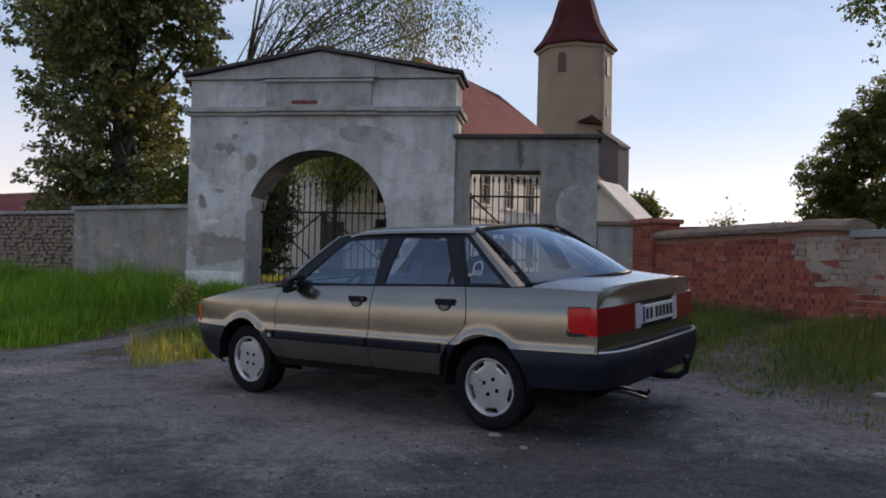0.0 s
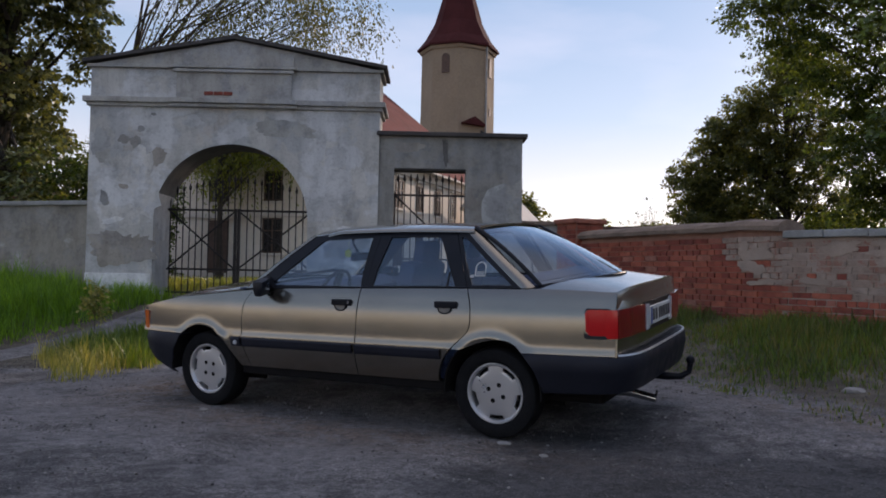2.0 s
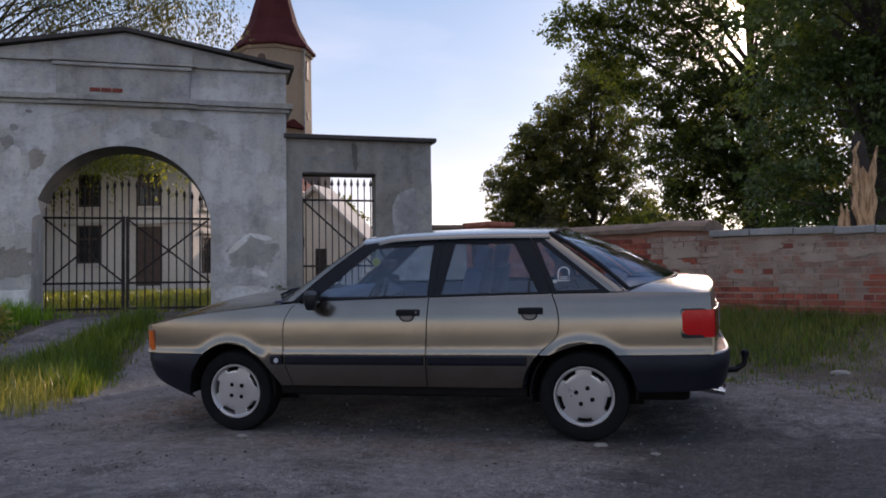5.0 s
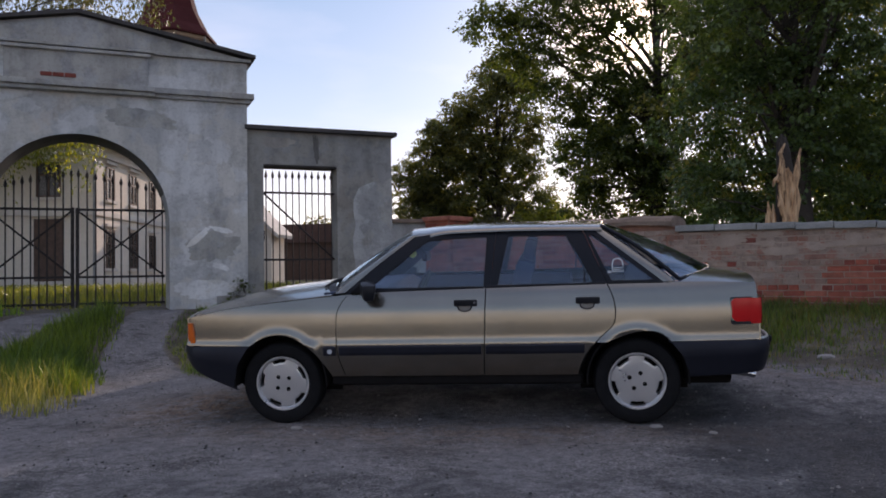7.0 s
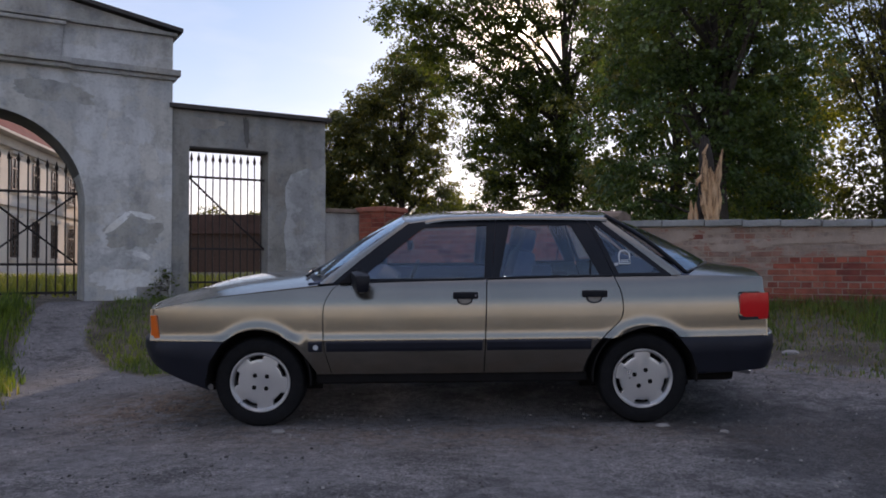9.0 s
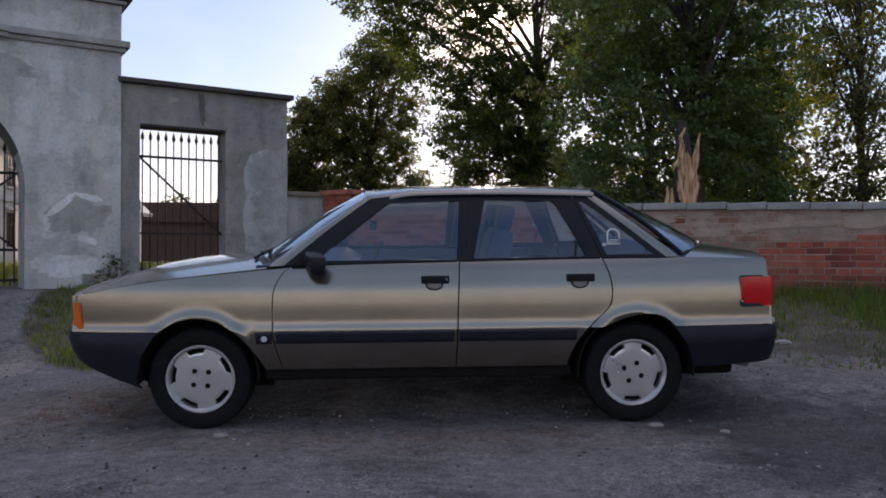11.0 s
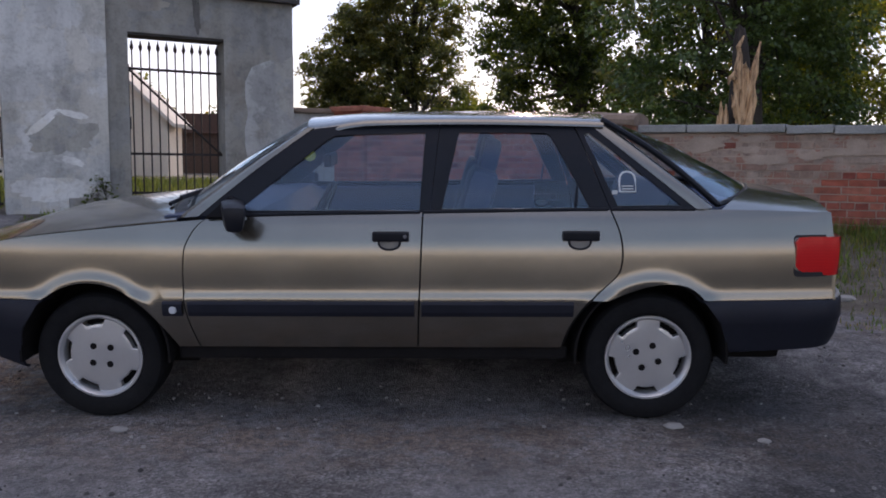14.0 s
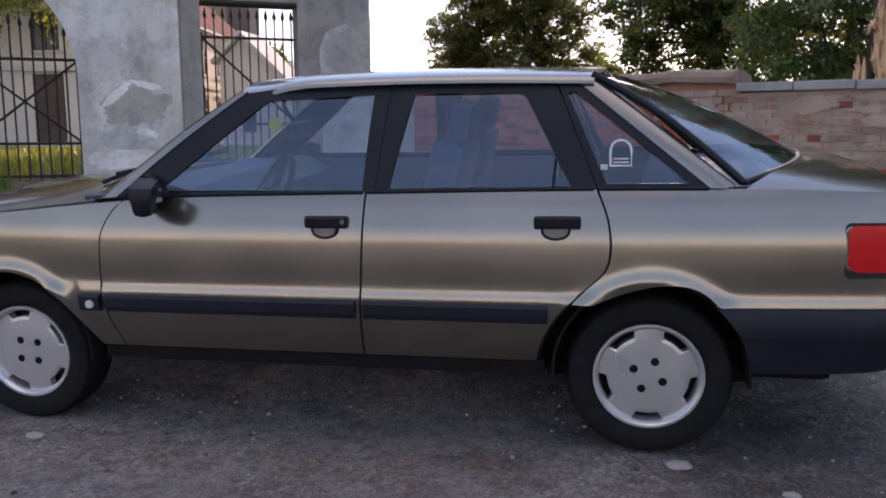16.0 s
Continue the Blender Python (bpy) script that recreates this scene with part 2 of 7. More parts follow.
def plaster(name, base, pale, dark, seed=0.0, pale_at=0.56):
    """Old lime render: weathered grey with flaked pale patches, runs of dirt and fine cracks."""
    n = Nodes(name)
    a = n.ramp(n.noise(0.8, 9, 0.66, shift=seed), [(0.3, dark), (0.46, base), (0.6, [c * 0.86 for c in base]), (0.75, [min(1, c * 1.15) for c in base])])
    patch = n.ramp(n.noise(2.1, 12, 0.6, shift=seed + 13), [(0.47, 0.0), (0.50, 1.0)])
    a = n.mix(n.mix(0.5, patch, 0.0), a, (base[0] * 1.12, base[1] * 1.06, base[2] * 0.95))
    flake = n.ramp(n.noise(0.72, 15, 0.66, stretch=(1, 1, 1.25), shift=seed + 5), [(pale_at - 0.015, 0.0), (pale_at + 0.02, 0.85), (pale_at + 0.2, 1.0)])
    col = n.mix(flake, a, pale)
    worn = n.ramp(n.noise(4.5, 10, 0.7, shift=seed + 21), [(0.60, 0.0), (0.64, 0.3)])
    col = n.mix(worn, col, dark)
    bare = n.ramp(n.noise(0.62, 12, 0.62, shift=seed + 31), [(0.63, 0.0), (0.65, 0.45)])
    col = n.mix(bare, col, (dark[0] * 1.35, dark[1] * 1.22, dark[2] * 1.08))
    runs = n.ramp(n.noise(3.2, 6, 0.6, stretch=(1, 1, 0.16), shift=seed + 9), [(0.42, 1.0), (0.72, 0.62)])
    col = n.mix(0.75, col, runs, 'MULTIPLY')
    mottle = n.ramp(n.noise(3.4, 13, 0.72, shift=seed + 40), [(0.34, 0.66), (0.45, 0.9), (0.5, 1.03), (0.62, 1.05), (0.7, 1.2)])
    col = n.mix(0.75, col, mottle, 'MULTIPLY')
    spots = n.ramp(n.noise(26, 5, 0.6, shift=seed), [(0.28, 0.72), (0.5, 1.0)])
    col = n.mix(0.7, col, spots, 'MULTIPLY')
    n.set(Base_Color=col, Roughness=0.92)
    h = n.mix(0.35, n.noise(22, 8, 0.7), flake)
    n.bump(h, 0.5, 0.012)
    return n.m


M = {}
M["plaster"] = plaster("weathered_plaster", (0.50, 0.50, 0.485), (0.60, 0.60, 0.585), (0.36, 0.345, 0.32), 0.0, 0.53)
M["lime_white"] = plaster("white_limewash", (0.70, 0.70, 0.68), (0.78, 0.78, 0.76), (0.55, 0.54, 0.51), 6.0, 0.5)
M["plaster_brown"] = plaster("bare_brown_render", (0.36, 0.335, 0.305), (0.43, 0.41, 0.385), (0.27, 0.245, 0.215), 9.0, 0.6)
M["plaster_dark"] = plaster("dark_grey_render", (0.40, 0.395, 0.38), (0.50, 0.50, 0.485), (0.21, 0.20, 0.19), 4.0, 0.68)
M["plaster_wicket"] = plaster("sooty_grey_render", (0.30, 0.295, 0.28), (0.39, 0.39, 0.38), (0.17, 0.163, 0.155), 4.0, 0.66)
M["plaster_pilaster"] = plaster("smooth_grey_render", (0.35, 0.35, 0.34), (0.45, 0.45, 0.44), (0.27, 0.265, 0.255), 11.0, 0.52)
M["plaster_wall"] = plaster("grey_wall_render", (0.31, 0.29, 0.26), (0.47, 0.45, 0.42), (0.10, 0.09, 0.08), 8.0, 0.54)
M["plaster_pale"] = plaster("pale_grey_render", (0.36, 0.355, 0.34), (0.5, 0.495, 0.48), (0.25, 0.24, 0.225), 2.0, 0.53)
# near-black render: painted shade inside the arch, and a stain on the wicket wall
M["plaster_black"] = plaster("stain_and_shade_render", (0.15, 0.145, 0.14), (0.2, 0.195, 0.19), (0.1, 0.095, 0.09), 7.0, 0.62)
M["cap"] = plain("dark_roof_felt", (0.055, 0.048, 0.045), 0.8, vary=0.4, bump=0.3)
M["coping"] = plain("mossy_concrete", (0.20, 0.145, 0.11), 0.95, vary=0.4, scale=4, bump=0.6, fine=40)
M["slab"] = plain("stone_slab", (0.27, 0.27, 0.26), 0.9, vary=0.4, scale=3, bump=0.4, fine=50)
M["mortar"] = plain("old_mortar", (0.3, 0.155, 0.11), 0.97, vary=0.3, scale=5, bump=0.8, fine=70)
M["iron"] = plain("rusty_black_iron", (0.028, 0.022, 0.02), 0.7, 0.3, vary=0.5, scale=9, bump=0.3)
M["house"] = plain("cream_house_render", (0.74, 0.655, 0.54), 0.92, vary=0.14, scale=0.5, bump=0.2, fine=8)
M["house_trim"] = plain("pale_trim", (0.66, 0.6, 0.52), 0.9, vary=0.12, scale=1.0, bump=0.2, fine=10)
M["tower"] = plain("ochre_tower_render", (0.29, 0.22, 0.15), 0.95, vary=0.2, scale=0.35, bump=0.2, fine=5)
M["nave"] = plain("dark_grey_nave_render", (0.13, 0.115, 0.105), 0.95, vary=0.25, scale=0.5, bump=0.2, fine=5)
M["tower_roof"] = plain("dark_red_brown_tiles", (0.065, 0.018, 0.018), 0.9, spec=0.1, vary=0.3, scale=0.8, bump=0.4, fine=9)
M["red_roof"] = plain("red_brown_tiles", (0.15, 0.042, 0.036), 0.9, spec=0.15, vary=0.3, scale=0.8, bump=0.4, fine=9)
M["barn_roof"] = plain("brown_shed_roof", (0.10, 0.06, 0.048), 0.9, vary=0.3, scale=1.0, bump=0.3, fine=8)
M["hole"] = plain("dark_window_glass", (0.03, 0.028, 0.026), 0.25, vary=0.4, bump=0)
M["wood_dark"] = plain("dark_brown_wood", (0.10, 0.06, 0.042), 0.7, vary=0.4, bump=0.3)
M["bark"] = plain("tree_bark", (0.055, 0.043, 0.033), 0.95, vary=0.45, scale=5, bump=0.9, fine=24)
M["dead_bark"] = plain("dead_bark", (0.042, 0.033, 0.027), 0.95, vary=0.5, scale=4, bump=0.9, fine=22)
n = Nodes("torn_pale_wood")
streak = n.noise(9, 6, 0.65, stretch=(1.6, 1.6, 0.22))
wood = n.ramp(streak, [(0.34, (0.09, 0.055, 0.035)), (0.45, (0.46, 0.28, 0.15)), (0.56, (0.66, 0.42, 0.23)), (0.72, (0.70, 0.52, 0.34))])
n.set(Base_Color=n.mix(0.6, wood, n.ramp(n.noise(3, 5), [(0.3, 0.75), (0.6, 1.0)]), 'MULTIPLY'), Roughness=0.9)
n.bump(streak, 0.9, 0.03)
M["bare_wood"] = n.m


def leaves(name, dark, light, trans=0.45):
    n = Nodes(name)
    g = n.t.nodes.new("ShaderNodeNewGeometry")
    col = n.ramp(g.outputs["Random Per Island"], [(0.0, dark), (0.6, [(a + b) / 2 for a, b in zip(dark, light)]), (1.0, light)])
    patch = n.ramp(n.noise(0.55, 3), [(0.35, (0.72, 0.8, 0.72)), (0.7, (1.25, 1.12, 0.8))])
    col = n.mix(1.0, col, patch, 'MULTIPLY')
    n.set(Base_Color=col, Roughness=0.42)
    tr = n.t.nodes.new("ShaderNodeBsdfTranslucent")
    n.link(n.mix(1.0, col, (2.9, 2.6, 0.85), 'MULTIPLY'), tr.inputs["Color"])
    mx = n.t.nodes.new("ShaderNodeMixShader")
    mx.inputs["Fac"].default_value = trans
    n.link(n.b.outputs["BSDF"], mx.inputs[1])
    n.link(tr.outputs["BSDF"], mx.inputs[2])
    n.link(mx.outputs["Shader"], n.out.inputs["Surface"])
    return n.m


M["leaf_dark"] = leaves("dark_green_leaves", (0.02, 0.036, 0.014), (0.085, 0.115, 0.035), 0.5)
M["leaf_mid"] = leaves("green_leaves", (0.04, 0.052, 0.026), (0.14, 0.15, 0.068), 0.5)
M["leaf_gold"] = leaves("sunny_yellow_green_leaves", (0.05, 0.07, 0.018), (0.21, 0.23, 0.05), 0.55)
M["leaf_chestnut"] = leaves("chestnut_leaves", (0.036, 0.052, 0.03), (0.23, 0.245, 0.13), 0.25)
M["leaf_olive"] = leaves("olive_leaves", (0.045, 0.055, 0.026), (0.115, 0.12, 0.055), 0.3)
M["grass"] = leaves("meadow_grass", (0.055, 0.13, 0.014), (0.185, 0.33, 0.045), 0.42)
M["grass_bank"] = leaves("dark_bank_grass", (0.036, 0.066, 0.016), (0.14, 0.205, 0.055), 0.38)
M["grass_rut"] = leaves("rut_grass", (0.04, 0.075, 0.014), (0.15, 0.22, 0.045), 0.38)
M["grass_dry"] = leaves("dry_grass", (0.06, 0.07, 0.025), (0.22, 0.19, 0.08), 0.35)
# straw-coloured stalks, with low sun on the tuft also put into the gold
M["grass_gold"] = leaves("yellow_green_grass", (0.095, 0.12, 0.035), (0.36, 0.33, 0.16), 0.4)
M["grass_yard"] = leaves("pale_yard_grass", (0.085, 0.11, 0.03), (0.25, 0.26, 0.085), 0.35)

M["leaf_ivy"] = leaves("glossy_ivy_leaves", (0.035, 0.062, 0.026), (0.12, 0.18, 0.075), 0.35)


# ---- ground ----
# line of the walls: gateway and left wall, then the brick wall
GA = radians(30.0)
GO = Vector((-1.886, 6.919, 0.0))                 # right corner of the gateway, plan
GU = Vector((math.cos(GA), math.sin(GA), 0))
BA = radians(-34.0)
BO = Vector((1.56, 5.39, 0.0))                    # a point on the face of the brick wall
BU = Vector((math.cos(BA), math.sin(BA), 0))
GATE = Matrix.Translation(GO) @ Matrix.Rotation(GA, 4, 'Z')
BRICK = Matrix.Translation(BO) @ Matrix.Rotation(BA, 4, 'Z')
WALL_LINE = [(-40.0, -2.6), (-8.2, 3.3), (-1.886, 6.92), (-0.75, 6.95), (1.56, 5.39), (12.0, -1.65), (40.0, -20.0)]


RUT_LEFT = [(-6.2, 4.6), (-6.2, 3.4), (-6.15, 2.4), (-6.2, 1.5), (-6.1, 0.6), (-5.6, -0.5), (-5.0, -1.5), (-4.0, -2.6)]
RUT_RIGHT = [(-5.0, 4.8), (-4.8, 4.0), (-4.5, 3.1), (-3.8, 1.65), (-3.0, 0.1), (-2.4, -1.2)]


def rut_x(rut, y):
    return table_lookup([(b, a) for a, b in rut[::-1]], y)


def path_dist(x, y):
    """Distance from the nearer of the two wheel ruts that lead to the gateway."""
    best = 9.0
    for rut in (RUT_LEFT, RUT_RIGHT):
        for (ax, ay), (bx, by) in zip(rut, rut[1:]):
            dx, dy = bx - ax, by - ay
            t = max(0, min(1, ((x - ax) * dx + (y - ay) * dy) / (dx * dx + dy * dy)))
            best = min(best, math.hypot(x - ax - t * dx, y - ay - t * dy))
    return best


LEAN = 4.2                                       # sideways slope under the parked car, degrees


def front(x, y):
    """Distance in front of the walls."""
    return (table_lookup(WALL_LINE, x) - y) * 0.85


def ground_z(x, y):
    d = front(x, y)
    h = 0.56 * (1 - smoothstep(d, 0.0, 3.1))
    h += 0.0098 * (max(-3.0, min(3.0, x)) - 1.273) * smoothstep(d, 1.5, 4.0)
    h += 1.48 * math.tan(radians(LEAN)) * smoothstep(y, -0.6, 0.62) * smoothstep(d, 0.5, 2.4) * smoothstep(x, -3.4, -1.9) * (1 - smoothstep(x, 3.5, 6.0))
    if d > 0.3:
        h += 0.014 * noise.noise(Vector((x * 0.9, y * 0.9, 0.3))) + 0.006 * noise.noise(Vector((x * 3.1, y * 3.1, 1.7)))
    return h


def axis_steps(a, b, fine, far):
    """Ground lines: close together near the car, wide apart far off."""
    vals = list(np.arange(a, b + 1e-6, fine))
    step, v = fine, a
    lo = []
    while v > -far:
        step *= 1.35
        v -= step
        lo.append(v)
    step, v = fine, b
    hi = []
    while v < far:
        step *= 1.35
        v += step
        hi.append(v)
    return lo[::-1] + vals + hi


def build_ground():
    xs, ys = axis_steps(-9, 7, 0.1, 2500), axis_steps(-7.5, 8, 0.1, 2500)
    verts = [(x, y, ground_z(x, y) if abs(x) < 60 and abs(y) < 60 else (0.56 if front(x, y) < 0 else 0)) for y in ys for x in xs]
    nx = len(xs)
    faces = [(j * nx + i, j * nx + i + 1, (j + 1) * nx + i + 1, (j + 1) * nx + i) for j in range(len(ys) - 1) for i in range(nx - 1)]
    n = Nodes("worn_asphalt_and_earth")
    big = n.noise(0.55, 6, 0.6)
    mid = n.noise(3.2, 6, 0.65, shift=2)
    grit = n.noise(75, 7, 0.8)
    stones = n.node("ShaderNodeTexVoronoi", Scale=38.0)
    n.link(n.where(), stones.inputs["Vector"])
    tar = n.ramp(grit, [(0.34, (0.016, 0.0155, 0.0165)), (0.5, (0.053, 0.051, 0.053)), (0.66, (0.15, 0.145, 0.145))])
    dust = n.ramp(grit, [(0.34, (0.102, 0.096, 0.096)), (0.66, (0.24, 0.23, 0.232))])
    da = n.t.nodes.new("ShaderNodeAttribute")
    da.attribute_name = "dust"
    worn = n.mix(0.35, n.mix(0.5, big, mid), da.outputs["Fac"])
    road = n.mix(n.ramp(worn, [(0.43, 0.0), (0.51, 0.95)]), tar, dust)
    cells = n.node("ShaderNodeTexVoronoi", Scale=95.0)
    n.link(n.where(), cells.inputs["Vector"])
    tone = n.ramp(cells.outputs["Color"], [(0.15, (0.35, 0.34, 0.33)), (0.5, (0.95, 0.93, 0.9)), (0.85, (1.9, 1.85, 1.8))])
    road = n.mix(n.ramp(n.noise(1.4, 6, 0.6, shift=7), [(0.38, 0.1), (0.62, 0.75)]), road, n.mix(1.0, road, tone, 'MULTIPLY'))
    blots = n.ramp(n.noise(2.3, 9, 0.72, shift=19), [(0.38, 0.5), (0.47, 0.92), (0.54, 1.0), (0.66, 1.35)])
    road = n.mix(0.85, road, blots, 'MULTIPLY')
    la = n.t.nodes.new("ShaderNodeAttribute")
    la.attribute_name = "litter"
    leaf = n.mix(1.0, la.outputs["Fac"], n.ramp(n.noise(7.5, 8, 0.7, shift=23), [(0.40, 0.0), (0.56, 1.0)]), 'MULTIPLY')
    road = n.mix(leaf, road, n.ramp(n.noise(48, 4, 0.7, shift=3), [(0.35, (0.05, 0.03, 0.02)), (0.5, (0.13, 0.082, 0.052)), (0.66, (0.26, 0.18, 0.12))]))
    lumps = n.noise(15, 5, 0.7, shift=11)
    road = n.mix(0.8, road, n.ramp(lumps, [(0.34, 0.5), (0.5, 1.0), (0.66, 1.3)]), 'MULTIPLY')
    chip = n.ramp(stones.outputs["Distance"], [(0.10, 1.0), (0.2, 0.0)])
    pick = n.ramp(stones.outputs["Color"], [(0.72, 0.0), (0.76, 1.0)])
    road = n.mix(n.mix(1.0, chip, pick, 'MULTIPLY'), road, (0.2, 0.19, 0.175))
    soil = n.ramp(n.mix(0.4, mid, grit), [(0.36, (0.045, 0.036, 0.024)), (0.5, (0.085, 0.07, 0.05)), (0.64, (0.18, 0.152, 0.118))])
    # how far the surface is earth: taken from a painted-on attribute of the mesh
    at = n.t.nodes.new("ShaderNodeAttribute")
    at.attribute_name = "earth"
    edge = n.ramp(n.mix(0.35, at.outputs["Fac"], mid), [(0.38, 0.0), (0.52, 1.0)])
    n.set(Base_Color=n.mix(edge, road, soil), Roughness=0.93)
    n.bump(n.mix(0.45, n.mix(0.5, grit, cells.outputs["Distance"]), lumps), 0.75, 0.035)
    g = raw("ground", verts, faces, n.m, smooth=True)
    a = g.data.attributes.new("earth", 'FLOAT', 'POINT')
    vals = []
    for x, y, z in verts:
        d = front(x, y)
        e = 1 - smoothstep(d, 2.1, 2.9) if x > -2.0 else 1 - smoothstep(d, 3.9, 4.9)
        if x < -1:
            pd = smoothstep(path_dist(x, y), 0.22 + 0.6 * smoothstep(3.6 - y, 0.0, 3.0) * (x > -4.6), 0.5 + 0.7 * smoothstep(3.6 - y, 0.0, 3.0) * (x > -4.6))
            e *= pd
            if x < -3.6:
                e = max(e, (1 - smoothstep(d, 4.0, 5.0)) * pd)
        if d < 0 or y < -16:
            e = 1.0
        vals.append(e)
    a.data.foreach_set("value", vals)
    # dust trodden loose beside the parked car, bare tar where cars turn
    u = g.data.attributes.new("dust", 'FLOAT', 'POINT')
    u.data.foreach_set("value", [min(1.0, 0.39 + 0.55 * math.exp(-((x + 0.6) / 1.9) ** 2 - ((y + 1.3) / 1.1) ** 2) + 0.4 * math.exp(-(path_dist(x, y) / 0.7) ** 2) - 0.36 * smoothstep(x + 0.4 * y, 0.3, 1.9) * (1 - smoothstep(y, -1.2, 0.6)) + 0.3 * math.exp(-((front(x, y) - 3.2) / 0.7) ** 2) * smoothstep(x, 1.2, 2.2)) for x, y, z in verts])
    # dry brown leaves blown together under the car's nose and along its far side
    v = g.data.attributes.new("litter", 'FLOAT', 'POINT')
    v.data.foreach_set("value", [min(1.0, math.exp(-((x + 2.05) / 0.75) ** 2 - ((y + 0.15) / 0.55) ** 2) + 0.6 * math.exp(-(x / 1.9) ** 2 - ((y + 1.0) / 0.42) ** 2) + 0.5 * math.exp(-((x - 3.4) / 1.5) ** 2 - ((front(x, y) - 2.9) / 0.5) ** 2)) for x, y, z in verts])
    tagged(g, "worn grey asphalt yard with dust, grit and earth verges", "ground", kind="structure")


build_ground()


# ---- gateway ----
M["plaster_pale2"] = plaster("pale_limewash", (0.60, 0.60, 0.585), (0.70, 0.70, 0.685), (0.46, 0.445, 0.42), 3.0, 0.54)
M["plaster_flaked"] = plaster("flaked_grey_render", (0.29, 0.285, 0.275), (0.35, 0.35, 0.34), (0.22, 0.21, 0.2), 7.0, 0.6)
M["plaster_grey2"] = plaster("patched_grey_render", (0.40, 0.40, 0.385), (0.47, 0.47, 0.455), (0.32, 0.31, 0.295), 5.0, 0.6)


def flake(parent, x, z, w, h, turn, mat, th, seed, y):
    """A thin ragged layer of plaster on a wall face at y."""
    bm = bmesh.new()
    n = 64
    pts = []
    for k in range(n):
        a = k * math.tau / n
        c, s = math.cos(a), math.sin(a)
        v = Vector((c * 1.3, s * 1.3, seed * 3.7))
        r = 1 + 0.38 * noise.noise(v) + 0.24 * noise.noise(v * 3.1) + 0.12 * noise.noise(v * 8.0)
        px = r * w / 2 * math.copysign(abs(c) ** 0.8, c)
        pz = r * h / 2 * math.copysign(abs(s) ** 0.8, s)
        t = radians(turn)
        pts.append((x + px * math.cos(t) - pz * math.sin(t), z + px * math.sin(t) + pz * math.cos(t)))
    prism(bm, pts, y - th, y + 0.004)
    bmesh.ops.recalc_face_normals(bm, faces=bm.faces)
    bmesh.ops.triangulate(bm, faces=[f for f in bm.faces if len(f.verts) > 4])
    return part("plaster_patch", bm, mat, parent)


def gateway():
    g = tagged(group_of("gateway", GATE), "weathered grey plastered gateway with round arch and low pediment", "gateway", kind="structure")
    R, CX, SPR, D = 1.28, -4.87, 1.89, 0.85
    L, Rr, BASE, TOP = -7.25, -2.42, 0.2, 4.42
    # main masonry with the round arch cut through
    bm = bmesh.new()
    N = 72
    arc = [(CX + R * math.cos(math.pi * (1 - k / N)), SPR + R * math.sin(math.pi * (1 - k / N))) for k in range(N + 1)]
    arc = [(CX - R, BASE)] + arc + [(CX + R, BASE)]
    # walls in strips so that every face is a clean quad

    def strip(pts_a, pts_b):
        for y, inv in ((0.0, False), (D, True)):
            va = [bm.verts.new((x, y, z)) for x, z in pts_a]
            vb = [bm.verts.new((x, y, z)) for x, z in pts_b]
            for k in range(len(va) - 1):
                f = (va[k], va[k + 1], vb[k + 1], vb[k])
                bm.faces.new(f[::-1] if inv else f)
    zs = [BASE + (TOP - BASE) * k / 14 for k in range(15)]
    strip([(L, z) for z in zs][::-1], [(CX - R, z) for z in zs][::-1])
    strip([(CX + R, z) for z in zs][::-1], [(Rr, z) for z in zs][::-1])
    strip([(x, z) for x, z in arc[1:-1]], [(x, TOP) for x, z in arc[1:-1]])
    for k in range(len(arc) - 1):
        (xa, za), (xb, zb) = arc[k], arc[k + 1]
        f = bm.faces.new([bm.verts.new(p) for p in ((xa, 0, za), (xb, 0, zb), (xb, D, zb), (xa, D, za))])
        # the upper lining is coloured near-black to hold the shade under the arch
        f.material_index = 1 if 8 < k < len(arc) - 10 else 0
    for x, inv in ((L, True), (Rr, False)):
        f = [bm.verts.new(p) for p in ((x, 0, BASE), (x, D, BASE), (x, D, TOP), (x, 0, TOP))]
        bm.faces.new(f[::-1] if inv else f)
    bm.faces.new([bm.verts.new(p) for p in ((L, 0, TOP), (Rr, 0, TOP), (Rr, D, TOP), (L, D, TOP))])
    bmesh.ops.remove_doubles(bm, verts=bm.verts, dist=0.0005)
    bmesh.ops.recalc_face_normals(bm, faces=bm.faces)
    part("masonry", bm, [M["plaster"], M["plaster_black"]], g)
    # pediment
    bm = bmesh.new()
    prism(bm, [(L - 0.02, 4.42), (Rr + 0.02, 4.42), (Rr + 0.02, 4.46), (CX + 0.02, 4.92), (L - 0.02, 4.46)], -0.03, D + 0.03)
    part("pediment", bm, M["plaster_dark"], g)
    # raised field over the arch with its own ledges
    bm = bmesh.new()
    box(bm, -5.82, -3.90, -0.05, -0.001, 3.93, 4.50, 0.008)
    part("raised_field", bm, M["plaster_dark"], g)
    bm = bmesh.new()
    box(bm, -5.86, -3.86, -0.10, -0.052, 4.36, 4.41, 0.01)
    part("ledge", bm, M["plaster_dark"], g)
    for nm, z0, z1, out in (("cornice", 3.83, 3.92, 0.10), ("cornice", 3.77, 3.83, 0.05), ("cornice", 4.42, 4.475, 0.06)):
        bm = bmesh.new()
        box(bm, L - out, Rr + out, -out, D + out, z0, z1, 0.012)
        part(nm, bm, M["plaster_dark"], g)
    # bed of bricks laid bare on the cornice
    bm = bmesh.new()
    for k in range(3):
        box(bm, -5.35 + k * 0.16, -5.2 + k * 0.16, -0.063, -0.05, 3.98, 4.04, 0.004)
    part("bare_bricks", bm, M["brick_red"], g, "bare red bricks under fallen plaster")
